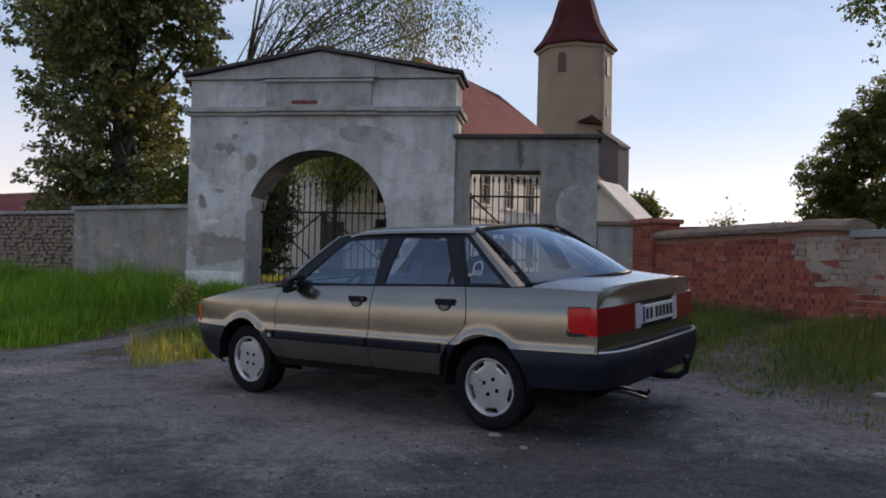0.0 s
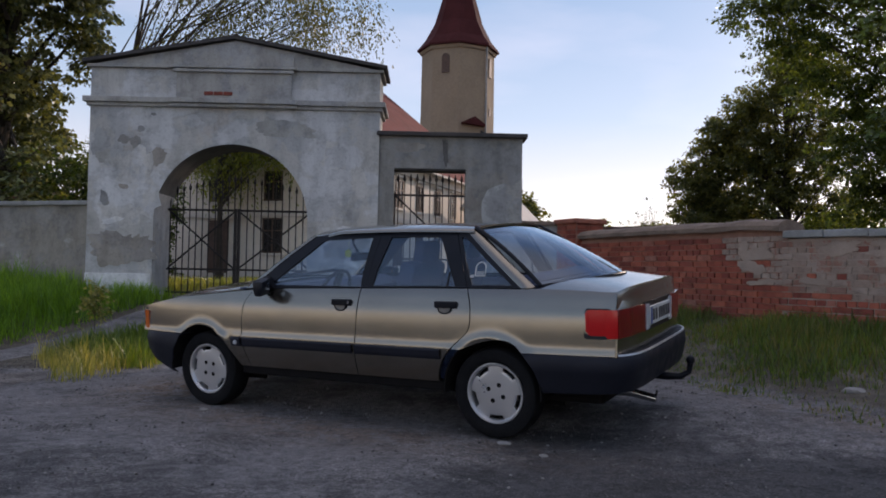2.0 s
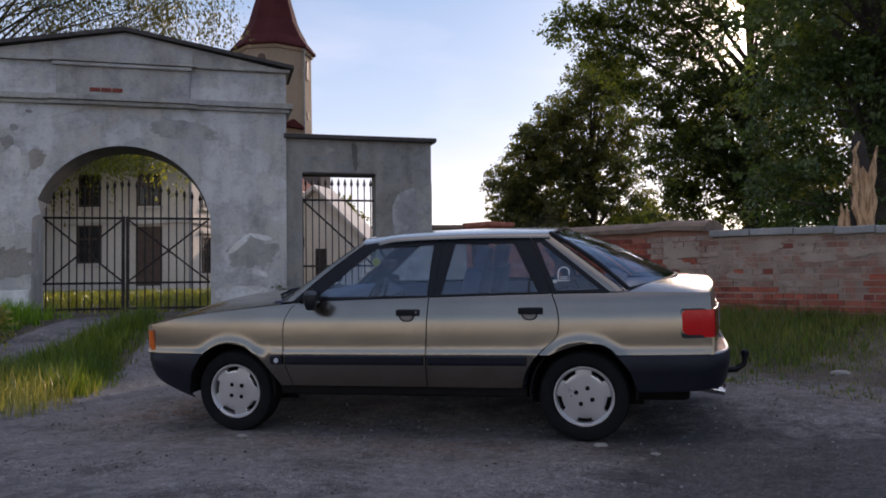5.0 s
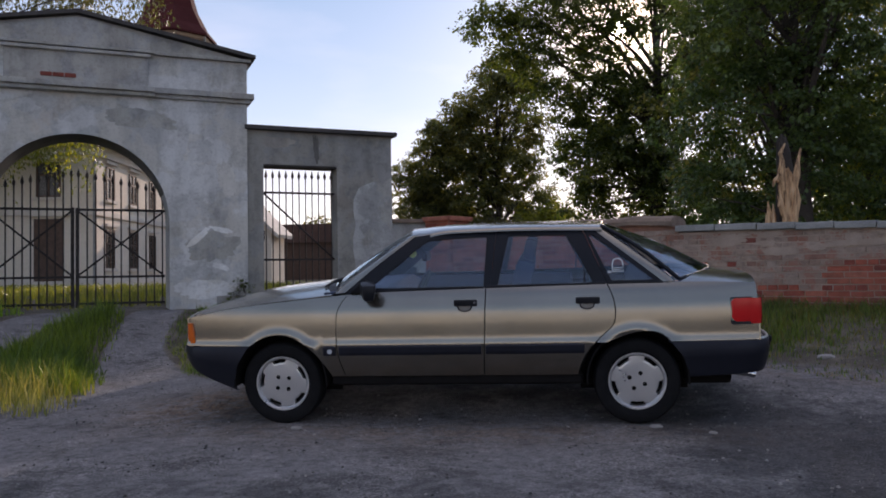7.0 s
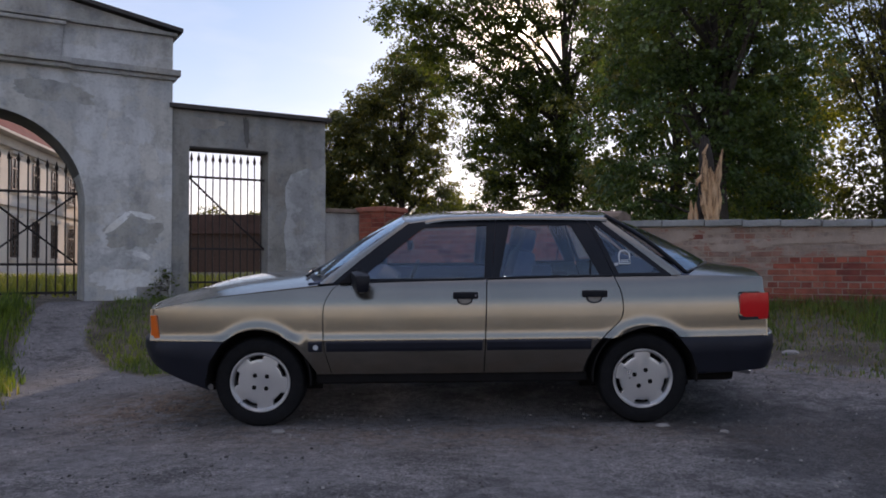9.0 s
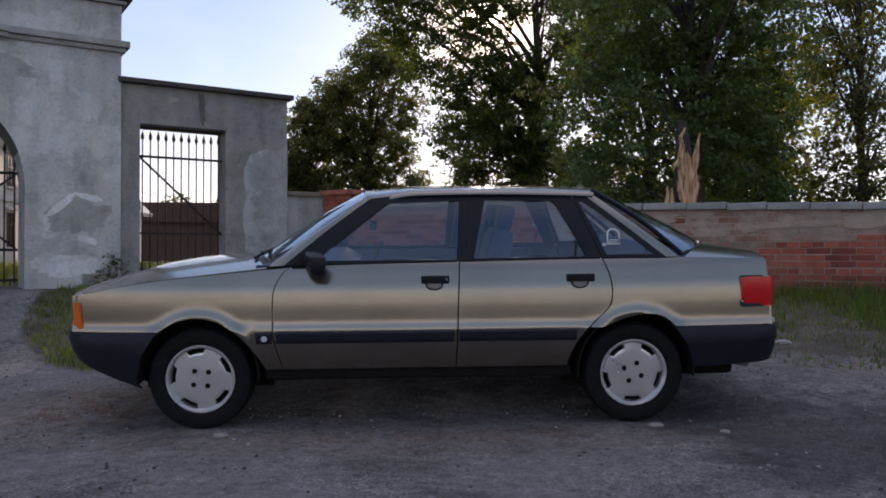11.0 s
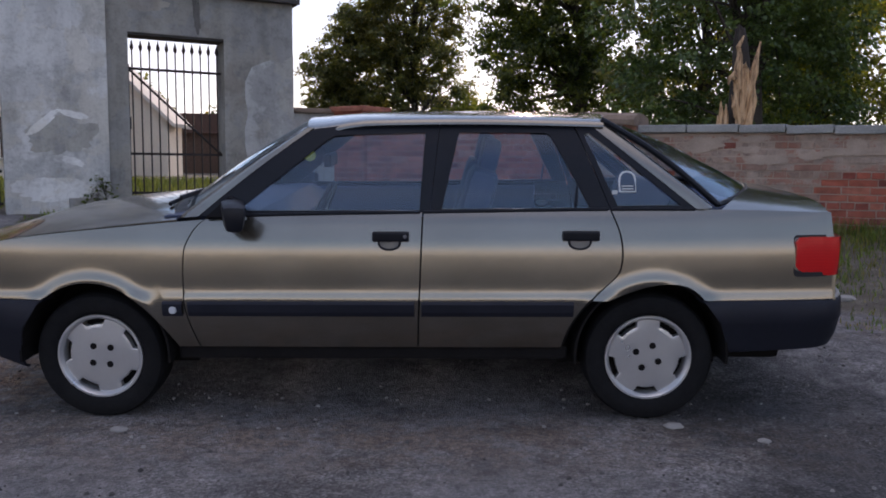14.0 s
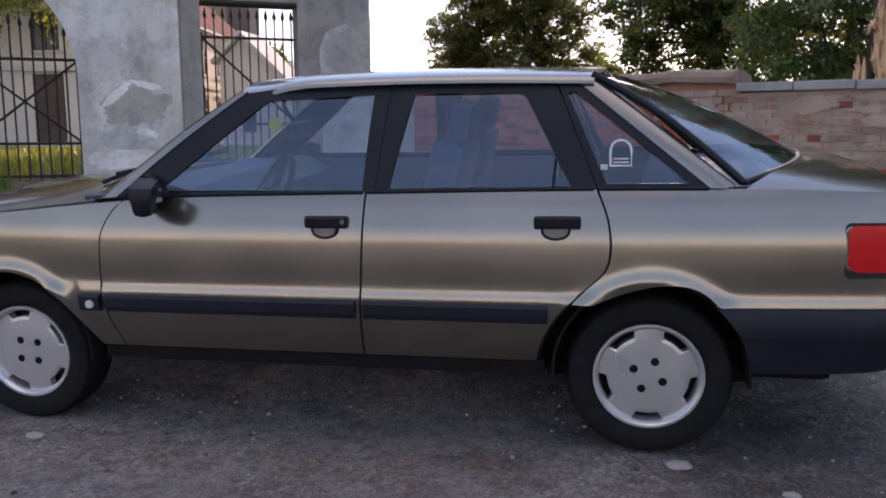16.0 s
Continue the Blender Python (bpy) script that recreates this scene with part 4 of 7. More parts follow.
def church():
    c = tagged(group_of("church", Matrix.Translation((-29.4, 56.0, 0)) @ Matrix.Rotation(radians(30), 4, 'Z')), "ochre rendered church tower with red-brown pointed roof", "church")
    R, ZE = 3.2, 20.4
    bm = bmesh.new()
    lathe(bm, [(R * 1.03, -0.5), (R, 12.0), (R * 0.985, ZE)], 8, 'Z')
    part("tower_wall", bm, M["tower"], c)
    bm = bmesh.new()
    lathe(bm, [(R * 1.03, ZE - 0.35), (R * 1.05, ZE - 0.1), (R * 1.05, ZE)], 8, 'Z')
    part("tower_cornice", bm, M["tower"], c)
    bm = bmesh.new()
    lathe(bm, [(R * 1.12, ZE - 0.06), (R * 1.12, ZE + 0.1), (R * 0.9, ZE + 0.95), (R * 0.66, ZE + 2.4), (R * 0.46, ZE + 4.6), (R * 0.28, ZE + 8.0), (0.05, ZE + 13.0)], 8, 'Z')
    part("tower_roof", bm, M["tower_roof"], c)
    for k in range(8):
        a = math.tau * (k + 0.5) / 8
        rr = R * math.cos(math.pi / 8)
        nrm = Vector((math.cos(a), math.sin(a), 0))
        if nrm.y > 0.5:
            continue
        mm = Matrix.Translation((rr * nrm.x, rr * nrm.y, 0)) @ Matrix.Rotation(a + math.pi / 2, 4, 'Z')
        for z, w, hh in ((ZE - 2.45, 0.68, 1.65), (ZE - 5.8, 0.38, 0.7)):
            if k % 2 == 0 or (z < 16 and k != 7):
                continue
            bm = bmesh.new()
            arc = [(-w / 2, 0), (w / 2, 0)] + [(w / 2 * math.cos(t), hh - w / 2 + w / 2 * math.sin(t)) for t in np.linspace(0, math.pi, 9)]
            prism(bm, arc, -0.04, 0.1)
            bmesh.ops.transform(bm, matrix=mm @ Matrix.Translation((0, 0, z)), verts=bm.verts)
            bmesh.ops.recalc_face_normals(bm, faces=bm.faces)
            part("belfry_opening", bm, M["wood_dark"], c)
    bm = bmesh.new()
    rod(bm, (R * 0.73, -R * 0.73, 5), (R * 0.73, -R * 0.73, ZE), 0.09)
    part("downpipe", bm, M["slab"], c)
    # small pent roof at the foot of the tower
    bm = bmesh.new()
    mm = Matrix.Rotation(radians(-67.5), 4, 'Z') @ Matrix.Translation((R * 0.92, 0, 0)) @ Matrix.Rotation(radians(90), 4, 'Z')
    prism(bm, [(-1.0, 13.6), (1.1, 13.5), (1.0, 13.7), (0.1, 14.25), (-0.9, 13.75)], -0.5, 0.6, mm)
    bmesh.ops.recalc_face_normals(bm, faces=bm.faces)
    part("pent_roof", bm, M["tower_roof"], c)
    # dark gable end of the nave beside the tower
    back = c.matrix_basis.inverted()
    bm = bmesh.new()
    prism(bm, [(-31.0, -0.5), (-24.7, -0.5), (-24.7, 11.7), (-26.6, 13.0), (-31.0, 13.0)], 55.0, 57.0, back)
    bmesh.ops.recalc_face_normals(bm, faces=bm.faces)
    part("nave_wall", bm, M["nave"], c)
    bm = bmesh.new()
    prism(bm, [(-24.6, 11.65), (-24.6, 11.85), (-26.5, 13.2), (-31.0, 13.2), (-31.0, 13.02), (-26.55, 13.02)], 54.85, 57.1, back)
    bmesh.ops.recalc_face_normals(bm, faces=bm.faces)
    part("nave_verge", bm, M["cap"], c)


church()


def outbuildings():
    b = tagged(group_of("barn", Matrix.Translation((-19.0, 62.0, 0.4)) @ Matrix.Rotation(radians(4), 4, 'Z')), "low brown shed with dark roof beyond the yard", "barn")
    bm = bmesh.new()
    box(bm, -9, 7, 0, 6, -0.5, 3.4)
    part("wall", bm, M["wood_dark"], b)
    bm = bmesh.new()
    prism(bm, [(-9.4, 3.4), (7.4, 3.4), (7.0, 5.0), (-9.0, 5.0)], -0.4, 6.4)
    bmesh.ops.recalc_face_normals(bm, faces=bm.faces)
    part("roof", bm, M["barn_roof"], b)
    b = tagged(group_of("house_wing", Matrix.Translation((-17.35, 40.0, 0.4))), "low cream gabled wing beside the two-storey house", "house wing")
    bm = bmesh.new()
    prism(bm, [(-2.6, -0.5), (1.85, -0.5), (1.85, 3.25), (-1.2, 6.2), (-2.6, 4.85)], 0.0, 2.4)
    bmesh.ops.recalc_face_normals(bm, faces=bm.faces)
    part("wall", bm, M["house"], b)
    for k in (-1, 1):
        bm = bmesh.new()
        prism(bm, [(-1.2, 6.3), (-1.2 + k * lerp(1.7, 3.55, k > 0), 2.85 + 1.85 * (k < 0)), (-1.2 + k * lerp(1.75, 3.6, k > 0), 3.05 + 1.85 * (k < 0)), (-1.2, 6.55)], -0.45, 2.6)
        bmesh.ops.recalc_face_normals(bm, faces=bm.faces)
        part("roof", bm, M["house_trim"], b, "pale boarded eave and roof edge")
    bm = bmesh.new()
    box(bm, -1.25, -0.5, -0.05, 0.05, 0.9, 2.6, 0.02)
    part("window", bm, M["hole"], b)
    b = tagged(group_of("shed", Matrix.Translation((-34.0, 12.0, 0.4)) @ Matrix.Rotation(radians(10), 4, 'Z')), "farm shed with red tiled roof behind the rubble wall", "shed")
    bm = bmesh.new()
    box(bm, -8, 6, 0, 7, -0.5, 3.0)
    part("wall", bm, M["house"], b)
    bm = bmesh.new()
    v = [bm.verts.new(p) for p in ((-8.4, -0.4, 2.95), (6.4, -0.4, 2.95), (6.4, 7.4, 2.95), (-8.4, 7.4, 2.95), (-8.4, 3.5, 4.3), (6.4, 3.5, 4.3))]
    for f in ((0, 1, 5, 4), (1, 2, 5), (2, 3, 4, 5), (3, 0, 4), (3, 2, 1, 0)):
        bm.faces.new([v[i] for i in f])
    part("roof", bm, M["red_roof"], b)


outbuildings()


# ---- trees ----
def tree(name, label, base, trunk_r, fork_z, blobs, clumps, per, leaf, clump_r, mat, seed, bark="bark", droop=0.0, limbs=26, category="tree", bend=(0, 0)):
    """A tapered trunk with forked limbs, and a crown of leaf clumps inside the blobs (centre, radii), all relative to the base."""
    rng = np.random.default_rng(seed)
    rnd = random.Random(seed)
    t = tagged(group_of(name, Matrix.Translation(base)), label, category)
    vol = np.array([r[0] * r[1] * r[2] for _, r in blobs]) ** 0.75
    pick = rng.choice(len(blobs), clumps, p=vol / vol.sum())
    d = rng.normal(size=(clumps, 3))
    d /= np.linalg.norm(d, axis=1, keepdims=True)
    rad = rng.uniform(0.25, 1.0, clumps) ** 0.5
    cen = np.array([b[0] for b in blobs], float)[pick]
    rr = np.array([b[1] for b in blobs], float)[pick]
    wob = 1 + 0.22 * np.sin(3.1 * d[:, :1] * 2 + seed) * np.cos(2.7 * d[:, 2:] * 2 + seed)
    C = cen + d * rr * rad[:, None] * wob
    top = max(b[0][2] for b in blobs)
    # trunk and limbs
    bm = bmesh.new()
    sp = [Vector((bend[0] * k / 6 + rnd.uniform(-.1, .1) * trunk_r * 2 * (k > 0), bend[1] * k / 6 + rnd.uniform(-.1, .1) * trunk_r * 2 * (k > 0), lerp(-0.3, top * 0.92, k / 6))) for k in range(7)]
    tube(bm, sp, [trunk_r * (1.35 if k == 0 else 1) * (1 - 0.86 * k / 6) for k in range(7)], 10)
    part("trunk", bm, M[bark], t, smooth=True)
    bm = bmesh.new()
    order = rng.permutation(clumps)[:limbs]
    for i in order:
        p = Vector(C[i])
        k = max(fork_z, min(top * 0.8, p.z * rnd.uniform(0.45, 0.75)))
        f = (k + 0.3) / (top * 0.92 + 0.3) * 6
        j = min(5, int(f))
        s = sp[j].lerp(sp[j + 1], f - j)
        q = s.lerp(p, 0.5) + Vector((rnd.uniform(-.5, .5), rnd.uniform(-.5, .5), rnd.uniform(0.0, 0.9))) * (p - s).length * 0.16
        e = s.lerp(q, 0.5) + Vector((0, 0, (p - s).length * 0.03))
        r0 = trunk_r * 0.42 * (1 - 0.6 * k / top)
        tube(bm, [s, e, q, q.lerp(p, 0.6), p], [r0, r0 * 0.75, r0 * 0.5, r0 * 0.3, r0 * 0.12], 6)
        for _ in range(3):
            e2 = C[rng.integers(clumps)]
            e2 = Vector(e2)
            if (e2 - q).length < 2.6:
                tube(bm, [q, q.lerp(e2, 0.55) + Vector((0, 0, 0.1)), e2], [r0 * 0.3, r0 * 0.2, r0 * 0.07], 5)
    part("branching", bm, M[bark], t, smooth=True)
    # leaves
    n = clumps * per
    cc = np.repeat(C, per, axis=0)
    # every clump is a spray of small flat tufts that hang over at the rim
    tufts = 7
    spray = np.clip(rng.normal(size=(clumps, tufts, 3)), -1.5, 1.5) * clump_r * np.array([1.25, 1.25, 0.6]) * rng.uniform(0.55, 1.3, (clumps, 1, 1))
    spray[:, :, 2] -= 0.45 * (spray[:, :, 0] ** 2 + spray[:, :, 1] ** 2) / clump_r
    which = rng.integers(tufts, size=n)
    off = spray[np.repeat(np.arange(clumps), per), which]
    loose = np.clip(rng.normal(size=(n, 3)), -1.6, 1.6) * clump_r * np.array([0.42, 0.42, 0.2])
    loose[:, 2] -= 0.5 * (loose[:, 0] ** 2 + loose[:, 1] ** 2) / clump_r
    off = off + loose
    P = cc + off
    if droop:
        P[:, 2] -= droop * rng.uniform(0, 1, n) ** 1.5
    a = rng.normal(size=(n, 3)) * np.array([1, 1, 0.55]) + off / clump_r * 0.5 + np.array([0, 0, -0.3 - 1.6 * (droop > 0)])
    a /= np.linalg.norm(a, axis=1, keepdims=True)
    b = np.cross(a, rng.normal(size=(n, 3)) * 0.6 + np.array([0, 0, 1.0]))
    b /= np.linalg.norm(b, axis=1, keepdims=True) + 1e-9
    nn = np.cross(a, b)
    s = leaf * rng.uniform(0.6, 1.25, n)[:, None]
    wd = 0.36 if not droop else 0.22
    V = np.stack([P, P + a * s * 0.5 + b * s * wd + nn * s * 0.1, P + a * s, P + a * s * 0.5 - b * s * wd + nn * s * 0.1], axis=1).reshape(-1, 3)
    Q = np.arange(4 * n).reshape(-1, 4)
    quads("crown", V, Q, M[mat], t)
    return t


def trees():
    # chestnut behind the left wall
    tree("chestnut_tree", "broad dark green chestnut tree behind the garden wall", (-14.45, 5.6, 0.5), 0.34, 1.2,
         [((-0.1, 0, 2.2), (1.8, 1.8, 1.5)), ((-0.5, 0, 4.2), (2.0, 2.1, 1.8)), ((0.2, 0, 6.7), (2.4, 2.3, 1.5)), ((1.6, 0.4, 2.2), (0.9, 1.0, 1.5)), ((0.5, 0, 9.0), (3.0, 2.5, 1.7)), ((-1.5, 0, 7.6), (1.9, 2.0, 1.6)), ((-1.2, 0, 5.6), (1.5, 1.6, 1.2))], 420, 200, 0.13, 0.29, "leaf_chestnut", 11)
    # weeping birch over the gateway
    tree("birch_tree", "tall birch with fine hanging twigs behind the gateway", (-16.9, 10.2, 0.5), 0.15, 3.0,
         [((4.7, 2.2, 8.6), (2.6, 2.4, 1.4)), ((6.4, 3.2, 8.4), (1.5, 1.6, 0.9)), ((2.5, 1.2, 8.2), (1.5, 1.5, 1.0)), ((4.3, 2.2, 10.2), (3.0, 2.8, 1.5))], 330, 46, 0.11, 0.24, "leaf_olive", 12, droop=1.2, limbs=34, bend=(1.2, 0.6))
    tree("willow_tree", "yellow-green tree with hanging sprays before the house", (-24.9, 23.4, 0.5), 0.2, 3.5,
         [((0.2, 0, 6.0), (1.3, 0.9, 0.8)), ((3.0, 0, 6.6), (2.4, 1.0, 0.6)), ((6.0, -0.2, 6.7), (2.2, 1.0, 0.4)), ((2.2, 0, 8.0), (4.6, 1.4, 1.0)), ((-1.2, 0, 6.8), (1.4, 1.0, 0.9))], 200, 70, 0.17, 0.34, "leaf_gold", 13, droop=1.1, limbs=30)
    tree("elder_bush", "tall dark green bush in the yard behind the gateway", (-25.4, 19.6, 0.5), 0.1, 0.6,
         [((-0.3, 0, 1.8), (1.2, 1.0, 1.5)), ((-0.3, 0, 3.8), (1.3, 1.0, 1.5)), ((-1.0, 0, 5.6), (1.5, 1.2, 1.2))], 200, 150, 0.15, 0.34, "leaf_dark", 15, category="bush")
    tree("garden_bush", "dark green bush just behind the gateway", tuple(GATE @ Vector((-8.6, 3.6, 0.5))), 0.06, 0.3,
         [((0, 0, 1.2), (1.1, 0.9, 1.1)), ((-0.2, 0, 2.4), (0.9, 0.8, 0.9))], 110, 110, 0.09, 0.24, "leaf_dark", 14, category="bush")
    # trees beyond the brick wall
    tree("lime_tree", "tall green lime tree far beyond the brick wall", (-2.7, 55.0, 0.4), 0.34, 3.0,
         [((-1.4, 0, 5.6), (2.5, 2.2, 3.2)), ((-2.4, 0, 10.2), (2.1, 2.0, 2.2)), ((0.9, 0, 8.8), (2.3, 2.2, 2.8)), ((-0.5, 0, 13.4), (2.4, 2.2, 2.2)), ((0.5, 0, 16.2), (2.1, 2.0, 1.5)), ((2.5, 0, 5.6), (1.7, 1.8, 2.6)), ((2.6, 0, 12.0), (1.3, 1.5, 1.6)), ((-3.2, 0, 13.4), (1.2, 1.2, 1.0)), ((2.0, 0, 15.4), (1.6, 1.6, 1.5))], 350, 170, 0.23, 0.52, "leaf_mid", 21, limbs=70)
    tree("lime_tree", "rounded green lime tree far beyond the brick wall", (-8.5, 55.5, 0.4), 0.24, 2.5,
         [((-0.4, 0, 4.8), (2.0, 2.0, 3.2)), ((0.0, 0, 8.8), (2.1, 2.0, 2.3)), ((1.2, 0, 11.2), (1.6, 1.6, 1.5)), ((1.9, 0, 6.0), (1.5, 1.6, 2.6))], 210, 165, 0.22, 0.5, "leaf_mid", 27, limbs=46)
    tree("hazel_bush", "sunlit yellow-green bush below the lime trees", (0.7, 52.0, 0.4), 0.1, 1.0,
         [((0, 0, 3.6), (1.5, 1.4, 1.7)), ((0.9, 0, 5.0), (0.9, 1.0, 1.2)), ((-1.2, 0, 4.6), (0.9, 1.0, 1.0))], 90, 120, 0.2, 0.4, "leaf_gold", 28, limbs=20, category="bush")
    # some left-hand clumps of this crown are added to keep sun off the yard
    tree("oak_tree", "tall dark tree in front of the low sun", (5.9, 31.5, 0.4), 0.42, 4.0,
         [((-2.7, 0, 6.4), (1.9, 2.1, 2.2)), ((-0.5, 0, 7.0), (2.3, 2.3, 2.7)), ((-1.7, 0, 9.5), (2.2, 2.0, 1.0)), ((-3.3, 0, 3.9), (1.2, 1.6, 0.9)), ((0.8, 0, 4.4), (2.3, 2.2, 1.5)), ((-5.3, 0, 13.0), (2.7, 2.0, 0.95)), ((-7.8, 0, 12.9), (1.3, 1.4, 0.6)), ((-1.9, 0, 12.2), (1.6, 1.6, 0.7)), ((-3.0, 0, 11.2), (1.7, 1.6, 0.7)), ((-3.8, 0, 9.0), (1.2, 1.4, 0.9)), ((-5.6, 0, 11.2), (1.6, 1.5, 0.7)), ((-4.9, 0, 9.6), (0.9, 1.2, 0.6)),
          ((-3.4, 0, 14.7), (3.4, 2.6, 1.1)), ((0.5, 0, 15.4), (4.0, 3.0, 1.5)), ((1.6, 0, 10.4), (1.6, 2.0, 2.2)), ((3.2, 0, 13.2), (2.6, 2.4, 1.8))], 680, 150, 0.17, 0.42, "leaf_dark", 22, limbs=44)
    tree("ivy_tree", "ivy-covered dark tree behind the broken trunk", (6.3, 12.2, 0.4), 0.3, 1.5,
         [((0, -0.3, 2.4), (0.75, 0.7, 2.2)), ((0, -0.3, 4.6), (0.8, 0.7, 1.8)), ((-1.3, 0.8, 4.4), (1.3, 1.4, 1.8)), ((1.2, 0.8, 4.8), (1.4, 1.4, 2.0)), ((0, 0, 6.6), (2.6, 2.2, 1.4)), ((0.4, 0.6, 8.4), (3.4, 2.4, 1.2)), ((-1.4, 1.2, 2.4), (1.2, 1.2, 1.4)), ((1.6, 1.2, 2.2), (1.4, 1.2, 1.4))], 380, 165, 0.11, 0.28, "leaf_ivy", 23, limbs=30)
    tree("plum_tree", "sunlit yellow-green tree beyond the brick wall", (9.0, 15.4, 0.4), 0.16, 1.2,
         [((0, 0, 2.8), (1.3, 1.5, 1.7)), ((0.2, 0, 5.0), (1.4, 1.5, 1.2))], 110, 120, 0.11, 0.32, "leaf_gold", 24)
    tree("ash_tree", "light green tree at the end of the brick wall", (12.4, 16.0, 0.4), 0.18, 2.0,
         [((0, 0, 3.2), (1.5, 1.6, 2.0)), ((0.0, 0, 6.2), (1.9, 1.8, 1.3)), ((-0.4, 0, 8.8), (2.4, 2.2, 1.3))], 170, 120, 0.13, 0.36, "leaf_mid", 25)
    tree("sycamore_tree", "tall green tree behind the church yard wall", (8.6, 23.0, 0.4), 0.26, 2.0,
         [((0, 0, 4.0), (2.2, 2.0, 2.4)), ((-1.0, 0, 7.6), (2.6, 2.2, 1.8)), ((1.5, 0, 11.0), (4.2, 3.0, 1.8)), ((5.0, 0, 7.8), (1.8, 2.0, 1.4)), ((-2.5, 0, 4.5), (1.1, 1.2, 1.0)), ((0.4, 0, 1.8), (2.6, 1.6, 1.5)), ((4.0, 0, 2.8), (2.2, 1.6, 2.2)), ((3.6, 0, 5.6), (1.8, 1.6, 1.5))], 350, 130, 0.18, 0.45, "leaf_mid", 26)
    # trees that close the yard out of sight, beside and behind the walker
    for k, (x, y, h) in enumerate(((21.0, -6.0, 8.0), (23.0, 3.0, 9.0), (20.5, 12.0, 9.0))):
        tree("yard_tree", "dark leafy tree beside the yard", (x, y, 0.0), 0.3, 1.5, [((0, 0, h * 0.35), (2.6, 3.0, 2.2)), ((0, 0, h * 0.75), (2.8, 3.2, 2.4))], 130, 90, 0.3, 0.6, "leaf_dark", 61 + k, limbs=16)
    # far trees on the horizon
    tree("far_tree", "round green tree beside the church", (-28.4, 68.0, 0.4), 0.3, 1.0, [((0, 0, 6.0), (2.0, 2, 2.8))], 110, 60, 0.4, 0.6, "leaf_mid", 31)
    tree("far_tree", "low bushy trees on the horizon", (-12.0, 92.0, 0.4), 0.3, 1.0, [((0, 0, 2.8), (4.5, 3, 1.9)), ((6, 0, 2.4), (4.0, 3, 1.6))], 200, 60, 0.45, 0.7, "leaf_mid", 32)
    tree("far_tree", "low bushy trees on the horizon", (-20.5, 88.0, 0.4), 0.3, 1.0, [((0, 0, 4.4), (3.5, 3, 3.2)), ((3.5, 0, 2.8), (2.4, 3, 2.1))], 200, 60, 0.45, 0.7, "leaf_mid", 33)
    tree("far_tree", "rounded green bushes beyond the brown shed", (-22.0, 73.0, 0.4), 0.2, 1.0, [((0, 0, 4.4), (3.4, 2.5, 2.0)), ((4.2, 0, 3.2), (2.2, 2, 1.6))], 150, 60, 0.4, 0.6, "leaf_mid", 34, category="bush")
    tree("bare_shrub", "small half-bare twiggy shrub beyond the brick pillar", tuple(BRICK @ Vector((-2.75, 1.1, 0.5))), 0.02, 0.3,
         [((0, 0, 1.45), (0.4, 0.3, 0.55)), ((0.3, 0, 1.2), (0.3, 0.3, 0.4))], 30, 4, 0.05, 0.06, "leaf_olive", 35, limbs=26, category="shrub")
    # torn dead tree: a dark bark trunk, its face split away to pale wood with two upright prongs
    s = tagged(group_of("broken_trunk", Matrix.Translation((5.46, 10.35, 0.4)) @ Matrix.Diagonal((0.8, 0.9, 1.0, 1.0))), "dead tree trunk with pale splintered wood laid bare", "tree stump")
    rnd = random.Random(8)

    def trunk_skin(bm, rows, top, radius, dx, seed):
        n = 22
        rings = []
        for i in range(rows):
            f = i / (rows - 1)
            ring = []
            for k in range(n):
                a = k * math.tau / n
                z = top * f
                r = table_lookup(radius, f) * (1 + 0.28 * noise.noise(Vector((math.cos(a) * 2.2, math.sin(a) * 2.2, z * 0.9 + seed))) + 0.12 * noise.noise(Vector((math.cos(a) * 6, math.sin(a) * 6, z * 2.5 + seed))))
                z += 0.22 * noise.noise(Vector((k * 0.9, seed, 0.0))) * smoothstep(f, 0.7, 1.0)
                ring.append(bm.verts.new((r * math.cos(a) + table_lookup(dx, f), 0.8 * r * math.sin(a), z)))
            rings.append(ring)
        for p, q in zip(rings, rings[1:]):
            for k in range(n):
                bm.faces.new((p[k], p[(k + 1) % n], q[(k + 1) % n], q[k]))
        bm.faces.new(rings[0][::-1])
        bm.faces.new(rings[-1])
    bm = bmesh.new()
    trunk_skin(bm, 26, 3.3, [(0, 0.32), (0.4, 0.24), (0.8, 0.2), (0.92, 0.16), (1, 0.1)], [(0, 0.02), (0.5, 0.02), (0.75, 0.08), (1, 0.02)], 3.0)
    bmesh.ops.translate(bm, verts=bm.verts, vec=(0, 0.16, 0))
    part("bark", bm, M["dead_bark"], s, "dark weathered bark", smooth=True)
    bm = bmesh.new()
    trunk_skin(bm, 18, 2.55, [(0, 0.17), (0.45, 0.13), (0.75, 0.14), (0.9, 0.18), (1.0, 0.1)], [(0, 0.02), (0.5, 0.0), (1, 0.02)], 9.0)
    for pts, r in (([(-0.1, -0.06, 2.2), (-0.16, -0.1, 2.55), (-0.13, -0.1, 2.78), (-0.17, -0.08, 2.93), (-0.05, -0.08, 3.12)], 0.085),
                   ([(0.1, -0.06, 2.1), (0.2, -0.1, 2.5), (0.24, -0.1, 2.75), (0.32, -0.08, 3.02)], 0.085),
                   ([(-0.1, -0.06, 2.3), (-0.27, -0.12, 2.44), (-0.33, -0.1, 2.38), (-0.36, -0.1, 2.27)], 0.075),
                   ([(-0.05, -0.1, 1.6), (-0.2, -0.12, 1.9), (-0.2, -0.1, 2.15)], 0.09), ([(0.1, -0.1, 1.5), (0.2, -0.1, 2.0), (0.17, -0.1, 2.4)], 0.1)):
